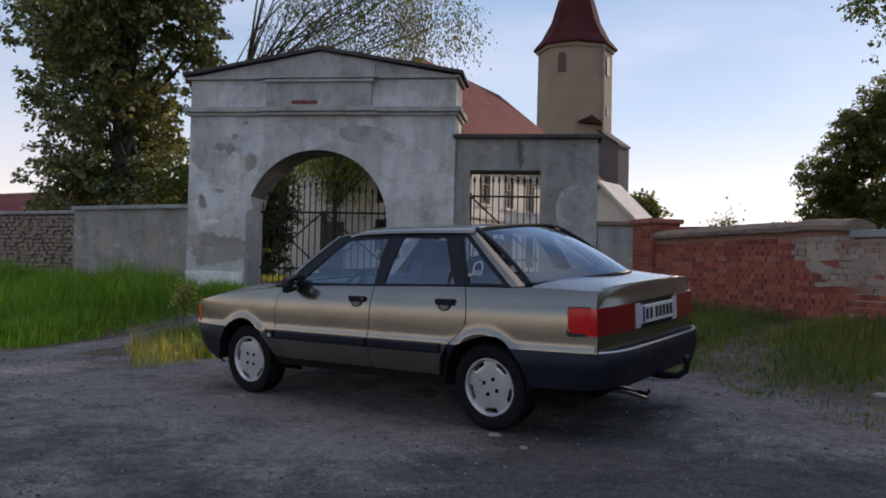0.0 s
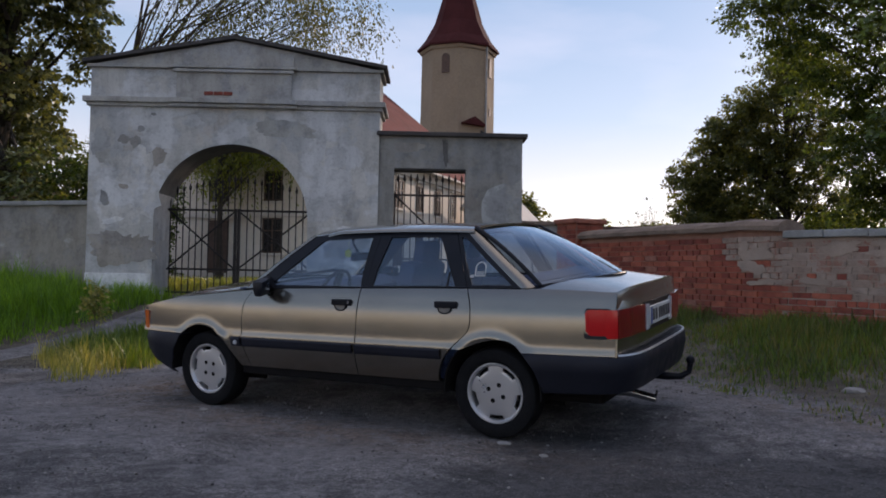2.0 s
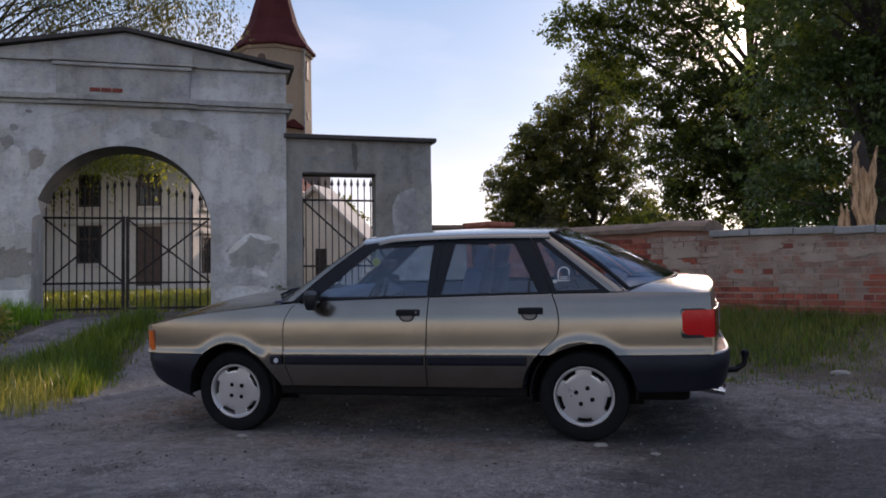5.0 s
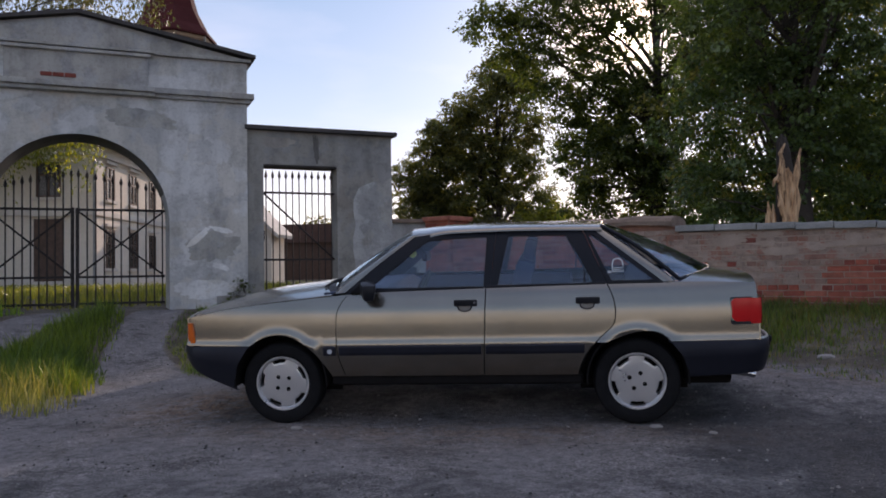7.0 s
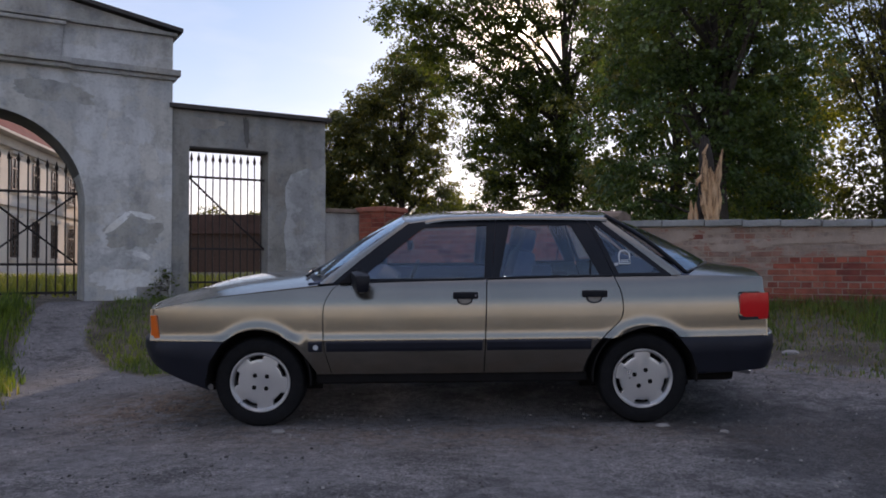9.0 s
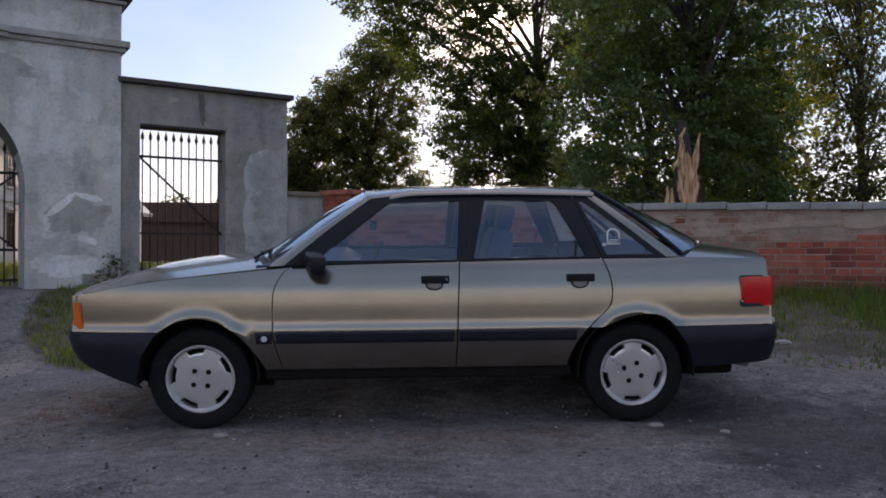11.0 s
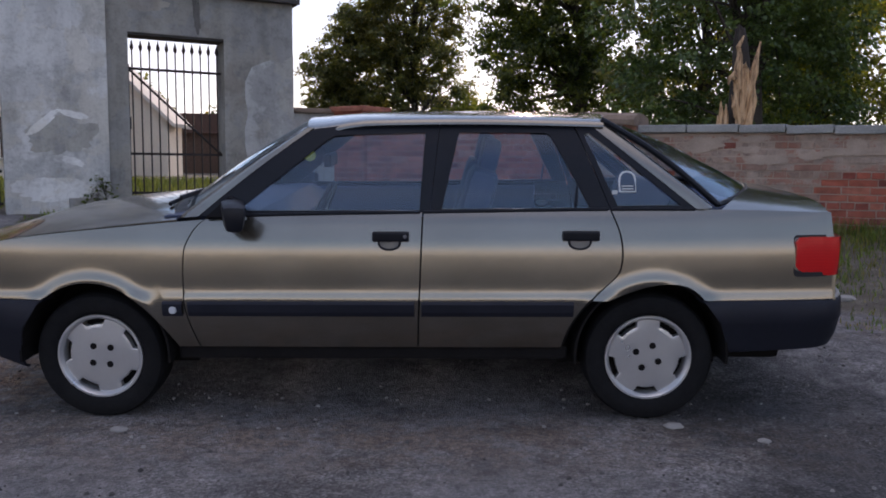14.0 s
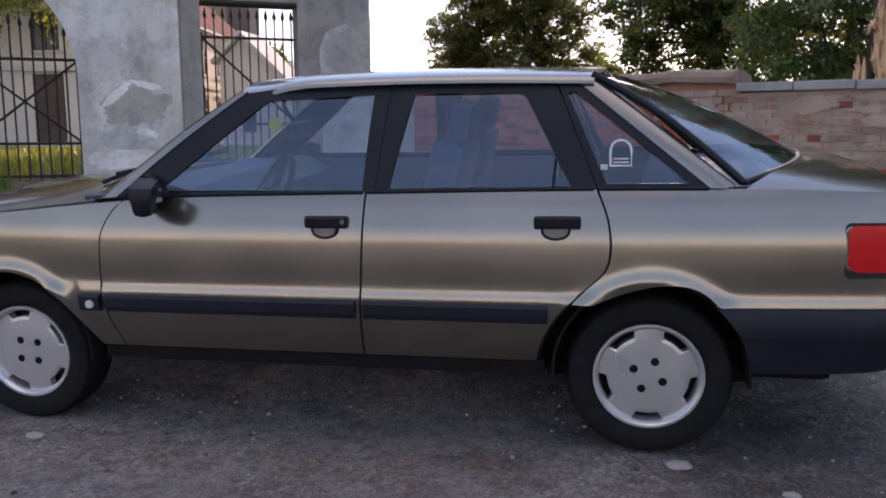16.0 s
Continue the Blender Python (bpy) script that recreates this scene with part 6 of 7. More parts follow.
def build_car():
    # the far wheels stand higher, on the foot of the bank
    lean = Matrix.Translation((0, -0.70, 0)) @ Matrix.Rotation(radians(LEAN), 4, 'X') @ Matrix.Translation((0, 0.735, 0))
    tilt = Matrix.Translation((0, 0, -0.0125)) @ lean @ Matrix.Rotation(radians(-0.56), 4, 'Y')
    car = tagged(group_of("car", tilt), "metallic pewter-gold four-door saloon car with dark bumpers, parked on the yard", "car")

    def ex_fd0(z):
        return eased([(0.30, -0.775), (0.40, -0.80), (0.50, -0.825), (0.60, -0.838), (0.80, -0.835), (0.87, -0.81), (0.93, -0.765), (0.97, -0.70)], z)

    def ex_b(z):
        return lerp(0.212, 0.238, (z - 0.35) / 0.63)

    def ex_rd1(z):
        if z < 0.59:
            d = 0.405 ** 2 - (z - HZ) ** 2
            return HR - math.sqrt(max(0, d))
        return eased([(0.59, 0.992), (0.64, 1.045), (0.70, 1.108), (0.76, 1.128), (0.83, 1.128), (0.90, 1.115), (0.99, 1.08)], z)

    for s in (-1, 1):
        # wings and doors
        def bot_f(x):
            if x < HF:
                return max(0.588, arch_z(x, HF))
            return max(0.355, arch_z(x, HF))
        part("front_wing", skin(side_grid(-1.99, -0.84, bot_f, belt, 64, 30, lambda z: -1.995, lambda z: ex_fd0(z) - 0.006), s), M["paint"], car, smooth=True)
        door = part("front_door", skin(side_grid(-0.83, 0.22, lambda x: 0.355, belt, 20, 52, ex_fd0, lambda z: ex_b(z) - 0.004), s), M["paint"], car, smooth=True)
        rdoor = part("rear_door", skin(side_grid(0.23, 1.06, lambda x: 0.355, belt, 20, 52, lambda z: ex_b(z) + 0.004, lambda z: ex_rd1(z) - 0.004), s), M["paint"], car, smooth=True)

        def bot_q(x):
            return max(0.588, arch_z(x, HR))
        part("rear_wing", skin(side_grid(0.985, 2.07, bot_q, belt, 64, 30, lambda z: ex_rd1(max(z, 0.592)) + 0.004, lambda z: 2.085), s), M["paint"], car, smooth=True)
        # dark seams behind the gaps
        for f in (ex_fd0, ex_b, ex_rd1):
            bm = bmesh.new()
            pts = [(f(z), s * (half(f(z), z) - 0.007), z) for z in np.linspace(0.37, 0.955, 16)]
            tube(bm, pts, 0.007, 6)
            part("door_seam", bm, M["dark_void"], car)
        # sill
        bm = bmesh.new()
        box(bm, -0.9, 0.9, s * 0.68, s * 0.772, 0.29, 0.352, 0.012)
        part("sill", bm, M["dark_void"], car)
        # rub strips
        for a, b, p in ((-0.935, -0.848, car), (-0.82, 0.20, door), (0.232, 0.912, rdoor)):
            bm = bmesh.new()
            P = [[(x, half(x, z) + o, z) for z, o in ((0.512, -0.004), (0.515, 0.012), (0.535, 0.017), (0.572, 0.017), (0.582, 0.009), (0.584, -0.006))] for x in np.linspace(a, b, 12)]
            sheet(bm, [[(x, s * y, z) for x, y, z in row] for row in P], 0.01, inside=CORE)
            bmesh.ops.recalc_face_normals(bm, faces=bm.faces)
            part("rub_strip", bm, M["bumper"], p)
        # wheel housings
        for hx in (HF, HR):
            bm = bmesh.new()
            P = [[(hx + (AR - 0.001) * math.cos(a), s * y, AZ + (AR + 0.004) * math.sin(a)) for a in np.linspace(-0.1, math.pi + 0.1, 25)] for y in (0.50, 0.66, 0.825)]
            sheet(bm, P, 0.01, inside=(hx, s * 0.66, 2.0))
            part("wheel_housing", bm, M["dark_void"], car)
            bm = bmesh.new()
            box(bm, hx - 0.38, hx + 0.38, s * 0.50, s * 0.52, 0.2, 0.7)
            part("housing_wall", bm, M["dark_void"], car)
        wheel(car, HF, s, 28)
        wheel(car, HR, s, 54)
        # door handles
        for x0, d, lock in ((0.012, door, True), (0.862, rdoor, False)):
            z0 = 0.872 if lock else 0.875
            yy = half(x0 + 0.08, z0)
            bm = bmesh.new()
            box(bm, x0, x0 + 0.165, s * (yy - 0.012), s * (yy + 0.022), z0 - 0.022, z0 + 0.022, 0.009)
            h = part("handle", bm, M["black_plastic"], d)
            bm = bmesh.new()
            yc = half(x0 + 0.08, z0 - 0.04)
            P = [[(x0 + 0.077 - 0.046 * math.cos(a) * k, s * (yc + 0.004 - 0.004 * (1 - k)), z0 - 0.018 - 0.038 * math.sin(a) ** 0.7 * k) for k in (1.0, 0.6, 0.2)] for a in np.linspace(0, math.pi, 11)]
            sheet(bm, P, 0.006, inside=CORE)
            bmesh.ops.recalc_face_normals(bm, faces=bm.faces)
            cup = part("handle_cup", bm, M["cup"], h, "grey finger cup below the handle", smooth=True)
            bm = bmesh.new()
            tube(bm, [(x0 + 0.077 - 0.048 * math.cos(a), s * (yc + 0.004), z0 - 0.018 - 0.04 * math.sin(a) ** 0.7) for a in np.linspace(0, math.pi, 13)], 0.0055, 6)
            part("cup_rim", bm, M["black_plastic"], h, smooth=True)
            if lock:
                bm = bmesh.new()
                rod(bm, (x0 + 0.148, s * (yy + 0.015), z0 + 0.002), (x0 + 0.148, s * (yy + 0.023), z0 + 0.002), 0.009, n=14)
                part("lock", bm, M["chrome"], h)
        # side repeater on the wing
        bm = bmesh.new()
        yy = half(-0.885, 0.548)
        rod(bm, (-0.887, s * (yy + 0.01), 0.545), (-0.887, s * (yy + 0.024), 0.545), 0.019, 0.016, n=18)
        part("side_repeater", bm, M["clear_lens"], car, "small white side lamp")
        # window frames and panes
        fi = [(-0.60, 0.982), (-0.175, 1.312), (0.245, 1.325), (0.222, 0.982)]
        ri = [(0.322, 0.988), (0.402, 1.326), (0.815, 1.322), (0.99, 0.994)]
        qi = [(1.114, 1.003), (0.972, 1.318), (1.0, 1.322), (1.398, 1.005)]
        front_out = [(-0.785, 0.960), (-0.335, 1.312), (-0.265, 1.344), (-0.15, 1.357), (0.312, 1.367), (0.268, 0.966)]
        front_in = [fi[0], (-0.255, 1.255), (-0.21, 1.29), fi[1], fi[2], fi[3]]
        rear_out = [(0.27, 0.966), (0.314, 1.367), (0.88, 1.364), (0.928, 1.352), (0.957, 1.292), (1.082, 0.984)]
        rear_in = [ri[0], ri[1], (0.80, 1.322), (0.82, 1.312), (0.842, 1.272), ri[3]]
        part("window_frame", ring_panel(front_out, front_in, s), M["black_plastic"], door)
        part("window_frame", ring_panel(rear_out, rear_in, s), M["black_plastic"], rdoor)
        part("quarter_frame", ring_panel([(1.086, 0.984), (0.935, 1.356), (1.01, 1.352), (1.462, 0.99)], qi, s, 0.001), M["black_plastic"], car)
        g = [part("window_pane", glaze(pane(fi, s)), [M["glass"], M["glass_in"]], door, smooth=True), part("window_pane", glaze(pane(ri, s)), [M["glass"], M["glass_in"]], rdoor, smooth=True), part("quarter_pane", glaze(pane(qi, s)), [M["glass"], M["glass_in"]], car, smooth=True)]
        # window sliver post of the rear door
        bm = bmesh.new()
        for (xa, za), (xb, zb) in (((0.925, 0.99), (0.935, 1.09)),):
            rod(bm, (xa, s * (glass_y(xa, za)), za), (xb, s * glass_y(xb, zb), zb), 0.006, n=6)
        part("window_divider", bm, M["black_plastic"], rdoor)
        # waist moulding
        for a, b, p in ((-0.72, 0.225, door), (0.24, 1.07, rdoor), (1.085, 1.46, car)):
            bm = bmesh.new()
            tube(bm, [(x, s * (half(x, belt(x)) + 0.001), belt(x) + 0.002) for x in np.linspace(a, b, 10)], 0.0075, 6)
            part("waist_moulding", bm, M["black_plastic"], p)
        # painted pillars
        bm = bmesh.new()
        sheet(bm, [[(lerp(xa, xb, t) - 0.012 * math.sin(math.pi * t), s * (glass_y(0, lerp(za, zb, t)) + o), lerp(za, zb, t)) for t in np.linspace(0, 1, 12)] for xa, za, xb, zb, o in ((-0.885, 0.948, -0.322, 1.352, -0.05), (-0.858, 0.951, -0.31, 1.352, -0.012), (-0.832, 0.954, -0.30, 1.351, 0.004), (-0.78, 0.958, -0.272, 1.349, 0.005))], 0.012, inside=CORE)
        bmesh.ops.recalc_face_normals(bm, faces=bm.faces)
        part("front_pillar", bm, M["paint"], car, smooth=True)
        bm = bmesh.new()
        sheet(bm, [[(lerp(xa, xb, t), s * (glass_y(0, lerp(za, zb, t)) + o), lerp(za, zb, t)) for t in np.linspace(0, 1, 12)] for xa, za, xb, zb, o in ((1.012, 1.354, 1.465, 0.99, 0.003), (1.04, 1.366, 1.505, 0.99, 0.005), (1.056, 1.377, 1.535, 0.992, -0.004), (1.064, 1.382, 1.552, 0.995, -0.03))], 0.012, inside=CORE)
        bmesh.ops.recalc_face_normals(bm, faces=bm.faces)
        part("rear_pillar", bm, M["paint"], car, smooth=True)
        # mirror
        bm = bmesh.new()
        box(bm, -0.69, -0.575, s * 0.80, s * 0.955, 0.915, 1.035, 0.034)
        for v in bm.verts:
            k = (abs(v.co.y) - 0.80) / 0.155
            u = (v.co.z - 0.915) / 0.12
            v.co.x += 0.05 * k + 0.035 * (1 - u) * (v.co.x < -0.64) + 0.02 * u
            v.co.z -= 0.012 * k - 0.012 * u * (1 - k)
        mirror = part("mirror", bm, M["black_plastic"], car, "black tapered door mirror", smooth=True)
        bm = bmesh.new()
        prism(bm, [(-0.735, 0.958), (-0.55, 0.965), (-0.565, 0.985), (-0.60, 1.035), (-0.63, 1.05)], s * 0.745, s * 0.80)
        bmesh.ops.recalc_face_normals(bm, faces=bm.faces)
        part("mirror_foot", bm, M["black_plastic"], mirror)
        bm = bmesh.new()
        box(bm, -0.548, -0.538, s * 0.845, s * 0.92, 0.955, 1.005, 0.0)
        part("mirror_glass", bm, M["chrome"], mirror)
        # tail lamps: side wrap and rear face
        bm = bmesh.new()
        P = []
        path = [(x, half(x, 0.78) + 0.006) for x in np.linspace(1.905, 2.03, 9)]
        path += [(2.062, 0.793), (2.088, 0.786), (2.101, 0.775)]
        for x, y in path:
            e = max(0.0, 1 - (x - 1.905) / 0.03)
            cut = 0.024 * (1 - math.sqrt(1 - e * e))
            P.append([(x + 0.004 * math.sin(math.pi * t), s * (y + 0.005 * math.sin(math.pi * t) - 0.004 * e), lerp(0.695 + cut, 0.868 - cut, t)) for t in np.linspace(0, 1, 7)])
        sheet(bm, P, 0.02, inside=CORE)
        bmesh.ops.recalc_face_normals(bm, faces=bm.faces)
        lamp = part("tail_lamp", bm, M["red_lens"], car, smooth=True)
        bm = bmesh.new()
        P = [[(tail_x(y) + 0.02, s * y * 1.035, z) for z in np.linspace(0.695, 0.868, 5)] for y in np.linspace(0.748, 0.335, 12)]
        sheet(bm, P, 0.02, inside=CORE)
        bmesh.ops.recalc_face_normals(bm, faces=bm.faces)
        part("rear_lens", bm, M["dark_red_lens"], lamp, "dark red rear lens", smooth=True)
        bm = bmesh.new()
        P = [[(x, s * (half(x, z) + 0.002), z) for z in (0.689 + c, 0.874 - c)] for x, c in ((1.898, 0.022), (1.902, 0.008), (1.912, 0.0), (1.96, 0.0), (2.01, 0.0), (2.05, 0.0))]
        sheet(bm, P, 0.004, inside=CORE)
        bmesh.ops.recalc_face_normals(bm, faces=bm.faces)
        part("lamp_gasket", bm, M["black_plastic"], lamp)
        # front turn signal at the corner, headlamp beside it
        bm = bmesh.new()
        P = []
        for x, y in [(x, half(x, 0.68) + 0.006) for x in np.linspace(-1.905, -1.985, 5)] + [(-2.0, 0.735), (-2.012, 0.71)]:
            P.append([(x - 0.02 + 0.02 * (x < -1.95) - 0.03 * t * max(0, (x + 1.985) / 0.08), s * y, lerp(0.603, 0.752, t)) for t in np.linspace(0, 1, 5)])
        sheet(bm, P, 0.02, inside=CORE)
        bmesh.ops.recalc_face_normals(bm, faces=bm.faces)
        part("turn_signal", bm, M["orange_lens"], car, smooth=True)
        bm = bmesh.new()
        sheet(bm, [[(nose_x(y) - 0.012, s * y, z) for z in (0.605, 0.68, 0.765)] for y in np.linspace(0.70, 0.36, 8)], 0.03, inside=CORE)
        bmesh.ops.recalc_face_normals(bm, faces=bm.faces)
        part("headlamp", bm, M["clear_lens"], car, smooth=True)

    # front and rear panels, bonnet, boot lid, roof
    bm = bmesh.new()
    sheet(bm, [[(nose_x(y), y, z) for z in np.linspace(0.58, 0.79, 5)] for y in np.linspace(-0.755, 0.755, 25)], 0.02, inside=CORE)
    bmesh.ops.recalc_face_normals(bm, faces=bm.faces)
    part("nose_panel", bm, M["paint"], car, smooth=True)
    bm = bmesh.new()
    for k in range(6):
        z = 0.615 + k * 0.026
        P = [[(nose_x(y) - 0.014, y, z), (nose_x(y) - 0.014, y, z + 0.012)] for y in np.linspace(-0.33, 0.33, 9)]
        sheet(bm, P, 0.02, inside=CORE)
    bmesh.ops.recalc_face_normals(bm, faces=bm.faces)
    part("grille", bm, M["black_plastic"], car)

    bm = bmesh.new()
    P = []
    for i in range(27):
        u = i / 26
        row = []
        for j in range(25):
            k = -1 + 2 * j / 24
            xa, xb = nose_x(0.74 * k) - 0.005, -1.03 + 0.15 * abs(k) ** 2.2
            x = lerp(xa, xb, u)
            w = half(x, belt(x)) - 0.012
            z = belt(x) + 0.003 + 0.066 * (1 - abs(k) ** 2.4) * smoothstep(u, -0.25, 0.5) - 0.035 * (1 - smoothstep(u, 0, 0.06))
            row.append((x, k * w, z))
        P.append(row)
    sheet(bm, P, 0.012, inside=CORE)
    bmesh.ops.recalc_face_normals(bm, faces=bm.faces)
    part("bonnet", bm, M["paint"], car, smooth=True)
    bm = bmesh.new()
    sheet(bm, [[(lerp(-1.035 + 0.15 * abs(k) ** 2.2, -0.93 + 0.15 * abs(k) ** 2.2, u), 0.73 * k, 0.945 + 0.035 * (1 - k * k)) for k in np.linspace(-1, 1, 13)] for u in (0, 1)], 0.02, inside=CORE)
    bmesh.ops.recalc_face_normals(bm, faces=bm.faces)
    part("cowl", bm, M["black_plastic"], car)
    for y0, y1, x1 in ((-0.52, 0.02, -0.80), (-0.02, 0.5, -0.86)):
        bm = bmesh.new()
        tube(bm, [(-0.99, y0, 0.985), (-0.96, lerp(y0, y1, 0.3), 1.012), (-0.9, y1, 1.035)], [0.011, 0.008, 0.006], 6)
        box(bm, -0.96, -0.948, y0 + 0.05, y1 + 0.1, 1.0, 1.022)
        part("wiper", bm, M["black_plastic"], car)

    bm = bmesh.new()
    P = []
    prof = [(0.0, 0.0), (0.4, 0.0), (0.8, 0.0), (0.95, 0.002), (0.985, 0.003), (1.0, -0.004), (1.004, -0.014), (1.008, -0.05), (1.012, -0.10)]
    for j in range(25):
        k = -1 + 2 * j / 24
        y = 0.745 * k
        row = []
        x0 = 1.58 + 0.31 * (1 - k * k)
        for a, dz in prof:
            x = x0 + (tail_x(y) - 0.005 - x0) * min(a, 1.0) + max(0, a - 1) * 0.35
            row.append((x, k * (half(x if a < 0.9 else 2.08, 0.985 + dz) - 0.003), belt(x) - 0.002 + lerp(0.062, 0.03, min(a, 1.0)) * (1 - abs(k) ** 5) + dz))
        for z in (0.865, 0.78, 0.69, 0.583):
            yb = k * (half(2.08, z) - 0.004)
            row.append((tail_x(y) + 0.008, yb, z))
        P.append(row)
    sheet(bm, P, 0.012, inside=CORE)
    bmesh.ops.recalc_face_normals(bm, faces=bm.faces)
    boot = part("boot_lid", bm, M["paint"], car, smooth=True)
    # number plate between the lamps; a black sheet stands in for the recess shade
    bm = bmesh.new()
    sheet(bm, [[(tail_x(y) + 0.014, y, z) for z in (0.69, 0.875)] for y in np.linspace(-0.335, 0.335, 7)], 0.008, inside=CORE)
    bmesh.ops.recalc_face_normals(bm, faces=bm.faces)
    part("plate_recess_shade", bm, M["black_plastic"], boot)
    for k in (-1, 1):
        bm = bmesh.new()
        sheet(bm, [[(tail_x(y) + 0.026, k * y, z) for z in (0.70, 0.78, 0.862)] for y in (0.275, 0.305, 0.338)], 0.014, inside=CORE)
        bmesh.ops.recalc_face_normals(bm, faces=bm.faces)
        part("reversing_lamp", bm, M["clear_lens"], boot, "clear reversing lamp lens")
    bm = bmesh.new()
    box(bm, 2.15, 2.168, -0.262, 0.262, 0.722, 0.842, 0.004)
    plate = part("number_plate", bm, M["plate"], boot, "white plate with dark bars")
    for y in (-0.185, -0.12, -0.03, 0.032, 0.094, 0.156, 0.218):
        bm = bmesh.new()
        box(bm, 2.1685, 2.1705, y - 0.022, y + 0.022, 0.746, 0.82)
        part("bar", bm, M["plate_ink"], plate)
    bm = bmesh.new()
    box(bm, 2.1685, 2.17, -0.258, -0.222, 0.727, 0.837)
    part("plate_band", bm, M["plate_blue"], plate, "blue band on the number plate")

    bm = bmesh.new()
    P = []
    for i in range(21):
        u = i / 20
        row = []
        for j in range(31):
            phi = math.pi / 2 * (-1 + 2 * j / 30)
            k = math.copysign(abs(math.sin(phi)) ** 0.62, phi)
            rise = abs(math.cos(phi)) ** 0.85
            xa, xb = -0.345 + 0.04 * k * k, 1.115 - 0.05 * k * k
            x = lerp(xa, xb, u)
            f = 1 - smoothstep(u, 0, 0.22)
            z = 1.350 + 0.058 * rise + 0.014 * math.sin(math.pi * u) - 0.014 * (1 - smoothstep(u, 0, 0.2))
            row.append((x, k * (0.602 - 0.016 * f), z - 0.022 * f * abs(k) ** 4))
        P.append(row)
    sheet(bm, P, 0.014, inside=CORE)
    bmesh.ops.recalc_face_normals(bm, faces=bm.faces)
    part("roof", bm, M["paint"], car, smooth=True)
    # windscreen and rear window
    bm = bmesh.new()
    sheet(bm, [[(lerp(-1.0 + 0.17 * k * k, -0.355 + 0.06 * k * k, t), lerp(0.70, 0.572, t) * k, lerp(0.965 + 0.02 * (1 - k * k), 1.345 + 0.045 * (1 - k * k), t) + 0.018 * math.sin(math.pi * t)) for k in np.linspace(-1, 1, 17)] for t in np.linspace(0, 1, 9)], 0.005, inside=CORE)
    bmesh.ops.recalc_face_normals(bm, faces=bm.faces)
    for k in (-1, 1):
        seal = bmesh.new()
        tube(seal, [(lerp(-0.83, -0.295, t), k * lerp(0.705, 0.577, t), lerp(0.966, 1.347, t) + 0.018 * math.sin(math.pi * t)) for t in np.linspace(0, 1, 9)], 0.011, 6)
        part("windscreen_seal", seal, M["black_plastic"], car)
    g1 = part("windscreen", glaze(bm), [M["glass"], M["glass_in"]], car, smooth=True)
    bm = bmesh.new()
    sheet(bm, [[(lerp(1.11 - 0.05 * k * k, 1.895 - 0.315 * k * k, t), lerp(0.555, 0.685, t) * k, lerp(1.394 - 0.022 * k * k, 1.044 - 0.042 * k * k, t) + 0.028 * math.sin(math.pi * t)) for k in np.linspace(-1, 1, 17)] for t in np.linspace(0, 1, 11)], 0.005, inside=CORE)
    bmesh.ops.recalc_face_normals(bm, faces=bm.faces)
    g2 = part("rear_window", glaze(bm), [M["glass"], M["glass_in"]], car, smooth=True)
    bm = bmesh.new()
    for k in (-1, 1):
        tube(bm, [(lerp(1.11 - 0.05, 1.895 - 0.315, t), k * lerp(0.562, 0.692, t), lerp(1.383, 1.0, t) + 0.03 * math.sin(math.pi * t)) for t in np.linspace(0, 1, 9)], 0.015, 8)
    tube(bm, [(1.897 - 0.315 * k * k, 0.685 * k, 1.04 - 0.04 * k * k) for k in np.linspace(-1, 1, 21)], 0.012, 6)
    part("rear_window_seal", bm, M["black_plastic"], car)

    # bumpers
    def bumper(hx, end, hw, zb0, zb1, zt, name, e):
        bm = bmesh.new()
        P = []
        g = math.copysign(1.0, end)
        for i in range(61):
            a = math.pi * i / 60
            ca, sa = math.cos(a), math.sin(a)
            px = abs(sa) ** (2 / e)
            py = abs(ca) ** (2 / e) * (1 if ca > 0 else -1)
            zb = lerp(zb0, zb1, px)
            row = []
            for t, off in ((0.0, -0.06), (0.04, -0.03), (0.25, -0.012), (0.55, 0.0), (0.60, 0.005), (0.93, 0.005), (0.985, -0.003), (1.0, -0.03), (0.985, -0.11)):
                z = lerp(zb, zt, t)
                xs = hx + g * (math.sqrt(AR * AR - (z - AZ) ** 2) + 0.002)
                row.append((xs + (end + g * off - xs) * px, (hw + off) * py, z))
            P.append(row)
        sheet(bm, P, 0.012, inside=CORE)
        bmesh.ops.recalc_face_normals(bm, faces=bm.faces)
        return part(name, bm, M["bumper"], car, smooth=True)
    bumper(HF, -2.135, 0.836, 0.25, 0.46, 0.588, "front_bumper", 3.6)
    rb = bumper(HR, 2.208, 0.838, 0.33, 0.355, 0.588, "rear_bumper", 6.0)
    # silver tube stands in for the highlight along the rear bumper's edge
    bm = bmesh.new()
    tube(bm, [(1.535 + 0.664 * abs(math.sin(a)) ** (1 / 3), 0.828 * abs(math.cos(a)) ** (1 / 3) * (1 if math.cos(a) > 0 else -1), 0.59) for a in np.linspace(0.55, math.pi - 0.55, 41)], 0.009, 6)
    part("bumper_highlight", bm, M["silver"], rb, "silver strip in place of the edge highlight")
    # underbody, tow hook and exhaust
    bm = bmesh.new()
    box(bm, -1.66, 1.95, -0.60, 0.60, 0.24, 0.40, 0.04)
    part("underbody", bm, M["dark_void"], car)
    bm = bmesh.new()
    tube(bm, [(1.9, 0.02, 0.36), (2.2, 0.02, 0.34), (2.29, 0.02, 0.345), (2.345, 0.02, 0.38), (2.355, 0.02, 0.44)], [0.03, 0.028, 0.024, 0.02, 0.02], 10)
    lathe(bm, [(0.004, 0.43), (0.024, 0.44), (0.03, 0.46), (0.024, 0.48), (0.004, 0.492)], 14, 'Z', (2.355, 0.02, 0.0))
